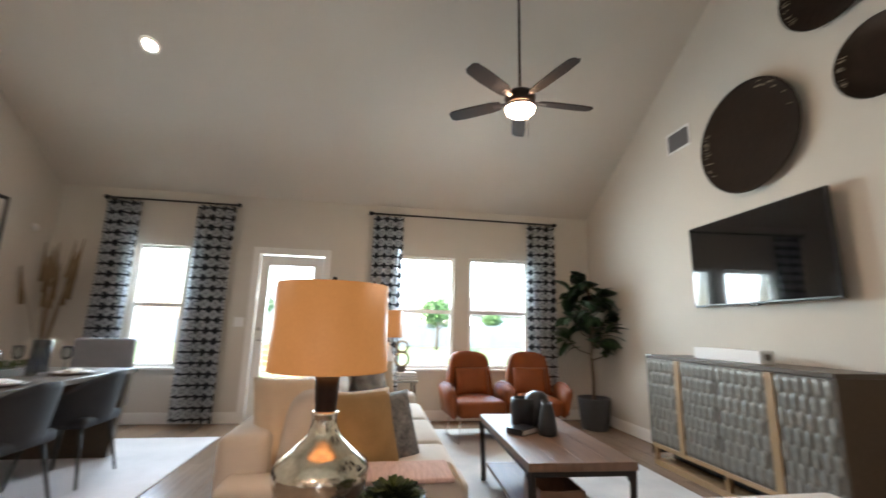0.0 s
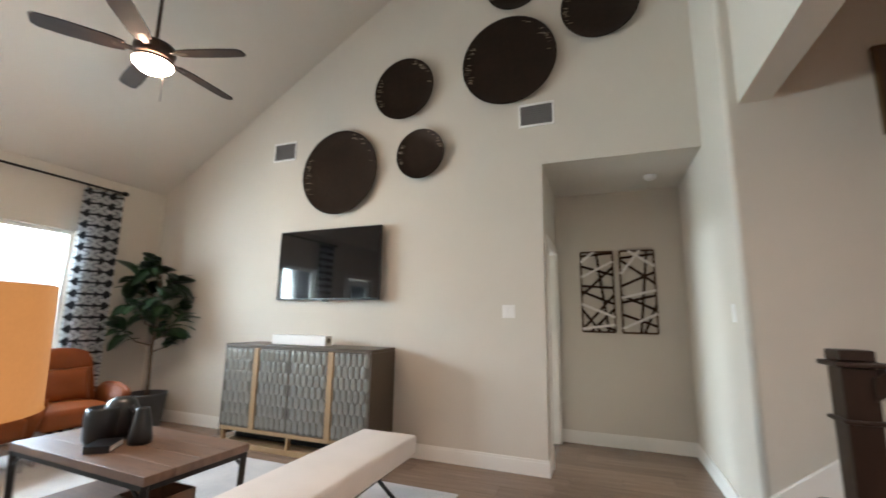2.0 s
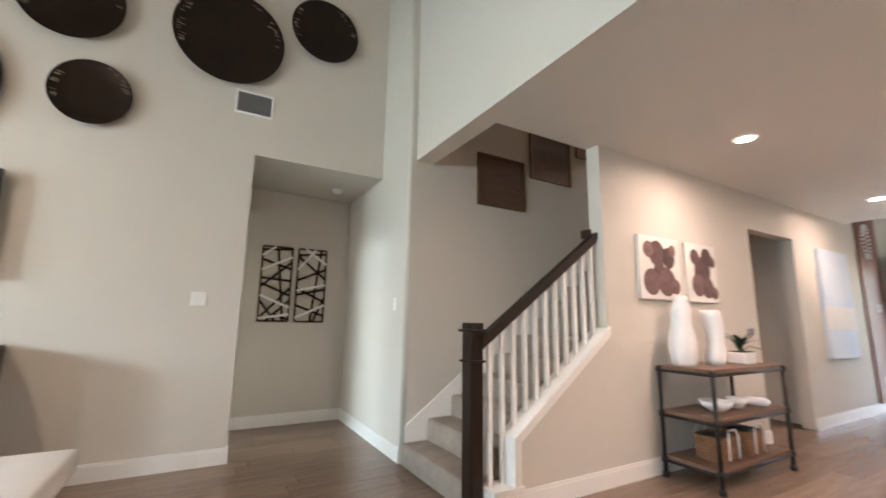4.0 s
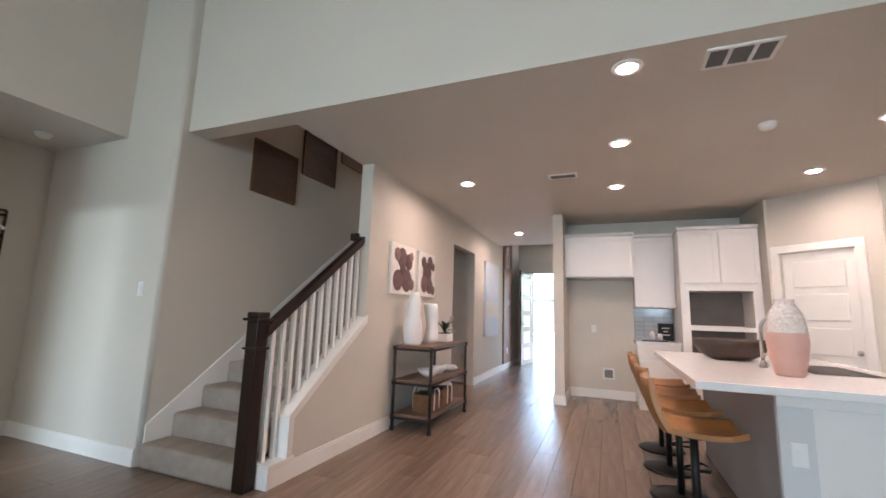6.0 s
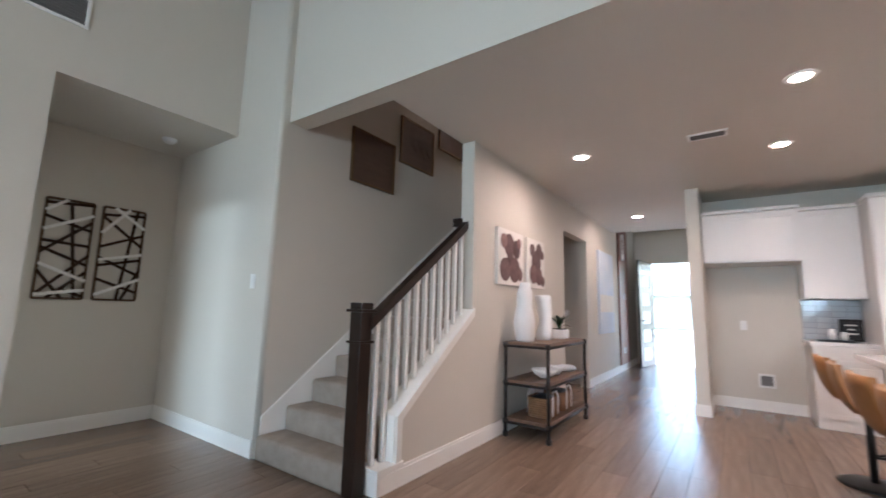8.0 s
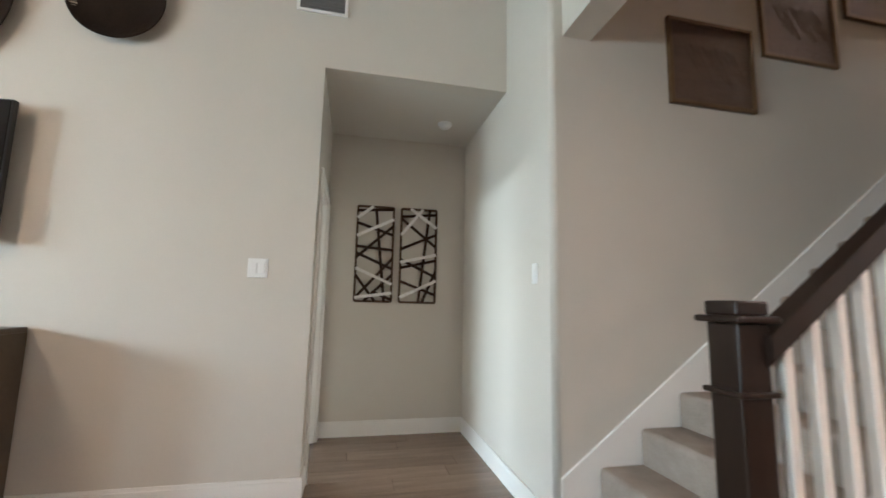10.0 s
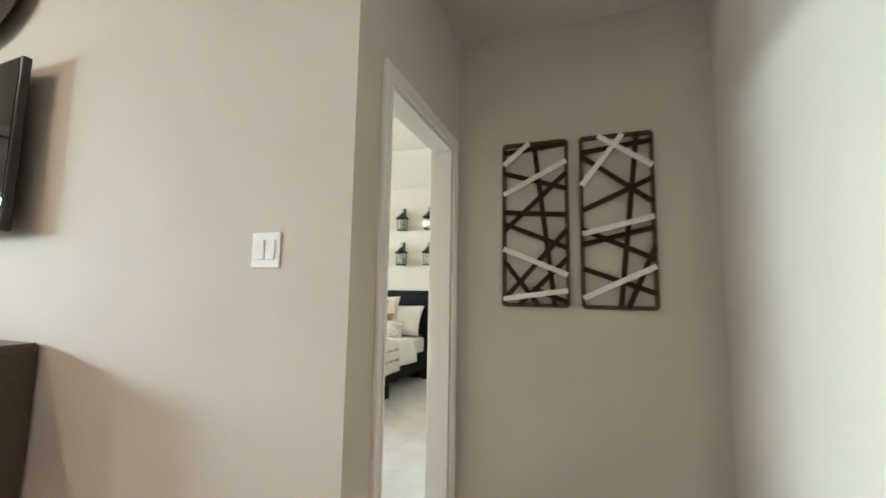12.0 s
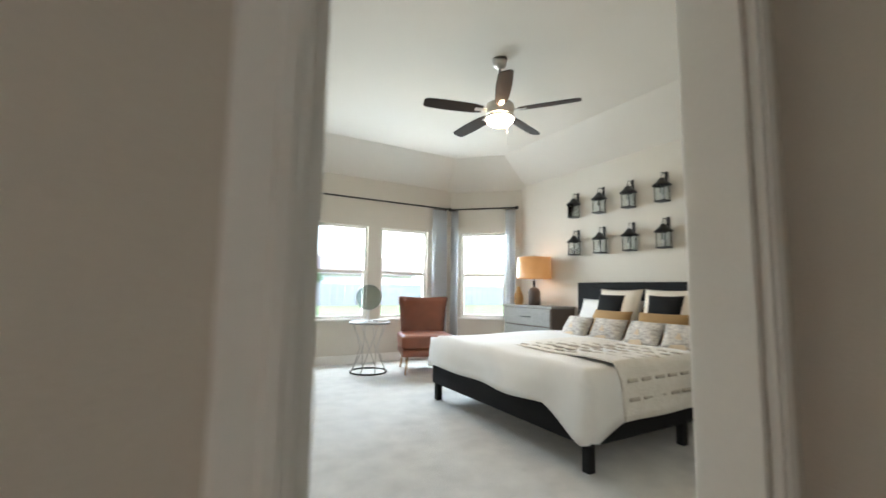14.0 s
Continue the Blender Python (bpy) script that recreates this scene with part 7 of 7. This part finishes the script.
# dark disc on the closed body, painted as the shade in a hole
part("hole", lathe([(0, 0), (0.02, 0), (0.02, 0.004), (0, 0.004)], 16), WALNUT, dv, m=Matrix.Translation((-0.074, 0, 0.09)) @ Matrix.Rotation(radians(-90), 4, "Y"))

wc2 = thing("accent_chair", "cognac leather chair with a curved back and pale legs", "chair", (7.10, 7.12, 0), -18)
part("seat", soft_box(-0.37, -0.36, 0.33, 0.37, 0.34, 0.52, 0.05, 0.02), LEATHER2, wc2)
part("seat_frame", soft_box(-0.36, -0.34, 0.24, 0.36, 0.33, 0.335, 0.02), LEATHER2, wc2)
bm = boxes((-0.35, 0.27, 0.40, 0.35, 0.36, 1.04))
bmesh.ops.subdivide_edges(bm, edges=list(bm.edges), cuts=7, use_grid_fill=True)
for v in bm.verts:
    t = (v.co.z - 0.4) / 0.64
    v.co.y += 0.10 * t - 0.16 * (v.co.x / 0.35) ** 2 * (0.4 + 0.6 * t)
    v.co.x *= 0.90 + 0.16 * t ** 2
    v.co.z -= 0.03 * (1 - abs(v.co.x / 0.36)) * t
sharp = [e for e in bm.edges if len(e.link_faces) == 2 and e.calc_face_angle(0) > 0.9]
bmesh.ops.bevel(bm, geom=sharp, offset=0.02, segments=2, affect="EDGES")
for f in bm.faces:
    f.smooth = True
part("backrest", bm, LEATHER2, wc2)
for sx in (-1, 1):
    for sy in (-1, 1):
        part("leg", tube([(sx * 0.28, sy * 0.26, 0.25), (sx * 0.31, sy * 0.30, 0.0)], 0.022, 9, taper=0.6), GOLDWOOD, wc2, "pale wooden leg")
at_ = thing("accent_table", "round pale accent table on a bent metal frame", "side table", (6.35, 7.35, 0))
part("top", lathe([(0, 0.66), (0.28, 0.66), (0.285, 0.675), (0.27, 0.69), (0, 0.69)], 40), GREYWASH, at_)
part("base_ring", tube([(0.25 * math.cos(a), 0.25 * math.sin(a), 0.012) for a in [2 * math.pi * i / 32 for i in range(33)]], 0.011, 8), IRON, at_)
for k in range(8):
    a = k * math.pi / 4
    part("wire", tube([(0.25 * math.cos(a), 0.25 * math.sin(a), 0.012), (0.12 * math.cos(a + 0.5), 0.12 * math.sin(a + 0.5), 0.33), (0.24 * math.cos(a + 1), 0.24 * math.sin(a + 1), 0.66)], 0.008, 7), NICKEL, at_)
dd = thing("disc_sculpture", "round glass disc sculpture on a thin stand", "decor", (6.32, 7.33, 0.69), -20)
part("foot", lathe([(0, 0), (0.06, 0), (0.06, 0.012), (0.012, 0.02), (0.01, 0.16), (0, 0.16)], 24), NICKEL, dd)
part("disc", lathe([(0, -0.008), (0.17, -0.008), (0.175, 0), (0.17, 0.008), (0, 0.008)], 40), DISCGLASS, dd, "smoky green glass disc", Matrix.Translation((0, 0, 0.33)) @ Matrix.Rotation(radians(90), 4, "X"))
part("rim", tube([(0.176 * math.cos(a), 0, 0.33 + 0.176 * math.sin(a)) for a in [2 * math.pi * i / 36 for i in range(37)]], 0.006, 7), NICKEL, dd)
bkk = thing("book", "pale book lying on the accent table", "book", (6.47, 7.25, 0.69), 12)
part("cover", boxes((-0.09, -0.06, 0, 0.09, 0.06, 0.03), bevel=0.003), PAPER, bkk)
part("pages", boxes((-0.085, -0.0605, 0.005, 0.0905, 0.0555, 0.025)), LINEN, bkk)

curtain_rod(4.6, 7.97, 7.97, 2.545, BY, "black curtain rod over the bedroom windows")
curtain_rod(0.04, 1.16, -0.10, 2.545, 0.0, "short black curtain rod over the bay window", BAY)
SHL = "sheer white bedroom curtain"
drapery("sheer_curtain", SHL, ((4.65, 5.45), (7.66, 7.93)), 7.97, 0.02, 2.51, SHEER, "bedroom sheers", 6)
drapery("sheer_curtain", SHL, ((0.04, 0.17), (0.99, 1.16)), -0.10, 0.02, 2.51, SHEER, "bedroom sheers", 4, BAY)
ceiling_fan((6.57, 4.72, 2.765), 3.27, 20, "brown five-blade bedroom ceiling fan, light on", BLADE, NICKEL, 0.71, FANLIGHT2)
wall_vent("ceiling_vent", "white ceiling register in the bedroom", on_ceiling(6.2, 3.4, 3.27, 20), 0.36, 0.2, 6, bays=2)

# ---- outside ----
setting("patio", boxes((-3.2, YN + 0.14, -0.26, 1.6, 11.0, -0.06)), CONCRETE, "pale concrete patio")


def patio_chair(at, turn):
    c = thing("patio_chair", "orange-stained wooden patio chair", "patio chair", at, turn, "patio chairs")
    for k in range(5):
        part("seat_slat", boxes((-0.24 + k * 0.097, -0.24, 0.41, -0.24 + k * 0.097 + 0.085, 0.22, 0.435), bevel=0.003), PATIOWOOD, c)
    for k in range(4):
        part("back_slat", boxes((-0.24, 0.22, 0.52 + k * 0.10, 0.24, 0.24, 0.59 + k * 0.10), bevel=0.003), PATIOWOOD, c)
    for sx in (-1, 1):
        part("back_leg", boxes((sx * 0.24 - 0.02, 0.24, 0, sx * 0.24 + 0.02, 0.28, 0.92), bevel=0.004), PATIOWOOD, c)
        part("front_leg", boxes((sx * 0.24 - 0.02, -0.24, 0, sx * 0.24 + 0.02, -0.20, 0.41), bevel=0.004), PATIOWOOD, c)
    return c


p0 = patio_chair((-1.75, 8.6, -0.06), 10)
copy_thing(p0, pose(-0.25, 9.0, -0.06, 0, 0, -30))
copy_thing(p0, pose(-0.9, 9.9, -0.06, 0, 0, 170))
fn = thing("fence", "long grey board fence beyond the lawn", "fence", (0, 34, -0.25))
fb = mesh_of("board", boxes((0, 0, 0, 0.58, 0.03, 1.7), bevel=0.004), FENCE)
for k in range(110):
    part("board", fb, None, fn, m=Matrix.Translation((-22 + 0.6 * k, 0, 0)))
for k in range(14):
    part("post", boxes((-22 + 5 * k, 0.031, 0, -21.88 + 5 * k, 0.15, 1.8)), FENCE, fn)


def tree(at, h, r, seed):
    t = thing("tree", "small leafy green tree beyond the fence", "tree", at, group="garden trees")
    rr_ = random.Random(seed)
    part("trunk", tube([(0, 0, 0), (0.05, 0, h * 0.3), (0, 0.05, h * 0.6)], 0.12, 9, taper=0.4), TRUNK, t)
    for k in range(6):
        a = k * 1.05
        part("limb", tube([(0, 0, h * (0.32 + 0.04 * k)), (r * 0.4 * math.cos(a), r * 0.4 * math.sin(a), h * (0.5 + 0.04 * k)), (r * 0.75 * math.cos(a), r * 0.75 * math.sin(a), h * (0.62 + 0.05 * k))], 0.05, 6, taper=0.3), TRUNK, t)
    v, f = [], []
    for k in range(1500):
        d = Vector((rr_.gauss(0, 1), rr_.gauss(0, 1), rr_.gauss(0, 0.8)))
        d = d.normalized() * r * rr_.uniform(0.35, 1.0) * (0.8 + 0.3 * noise.noise(d * 2 + Vector((seed, 0, 0))))
        c = Vector((0, 0, h * 0.7)) + d
        s = 0.13
        u = Vector((rr_.gauss(0, 1), rr_.gauss(0, 1), rr_.gauss(0, 1))).normalized() * s
        w = u.orthogonal().normalized() * s * 0.6
        n = len(v)
        v += [c - u, c + w, c + u, c - w]
        f += [(n, n + 1, n + 2, n + 3)]
    me = bpy.data.meshes.new("crown")
    me.from_pydata(v, [], f)
    me.materials.append(TREELEAF)
    part("crown", me, None, t)


tree((5.3, 30, -0.25), 3.7, 1.5, 1)
tree((14.4, 48, -0.25), 3.6, 1.4, 2)
tree((-7, 31, -0.25), 3.8, 1.6, 3)


def house(at, turn, w, label):
    hs = thing("house", label, "house", at, turn, "neighbour houses")
    part("wall", boxes((-w / 2, 0, 0, w / 2, 8, 3.0)), SIDING, hs)
    part("roof", prism([(-0.5, 3.0), (4.0, 5.4), (8.5, 3.0)], "x", -w / 2 - 0.4, w / 2 + 0.4), ROOF, hs)
    for x in (-w / 4, w / 4):
        g = part("window", boxes((x - 0.7, -0.05, 0.9, x + 0.7, 0.02, 2.2), bevel=0.01), TRIM, hs)
        part("pane", boxes((x - 0.6, -0.07, 1.0, x + 0.6, -0.051, 2.1)), BLUEART, g)


house((-6, 44, -0.25), 0, 14, "single-storey pale neighbour house with a dark roof")
house((20, 50, -0.25), 0, 15, "single-storey pale neighbour house behind the fence")
house((2, -42, -0.25), 180, 16, "single-storey pale house across the street")
setting("road", boxes((-60, -34, -0.26, 60, -27, -0.2)), CONCRETE, "pale street in front of the house")

# ---- floor boards, last ----
lay_planks(bpy.data.objects["floor"])
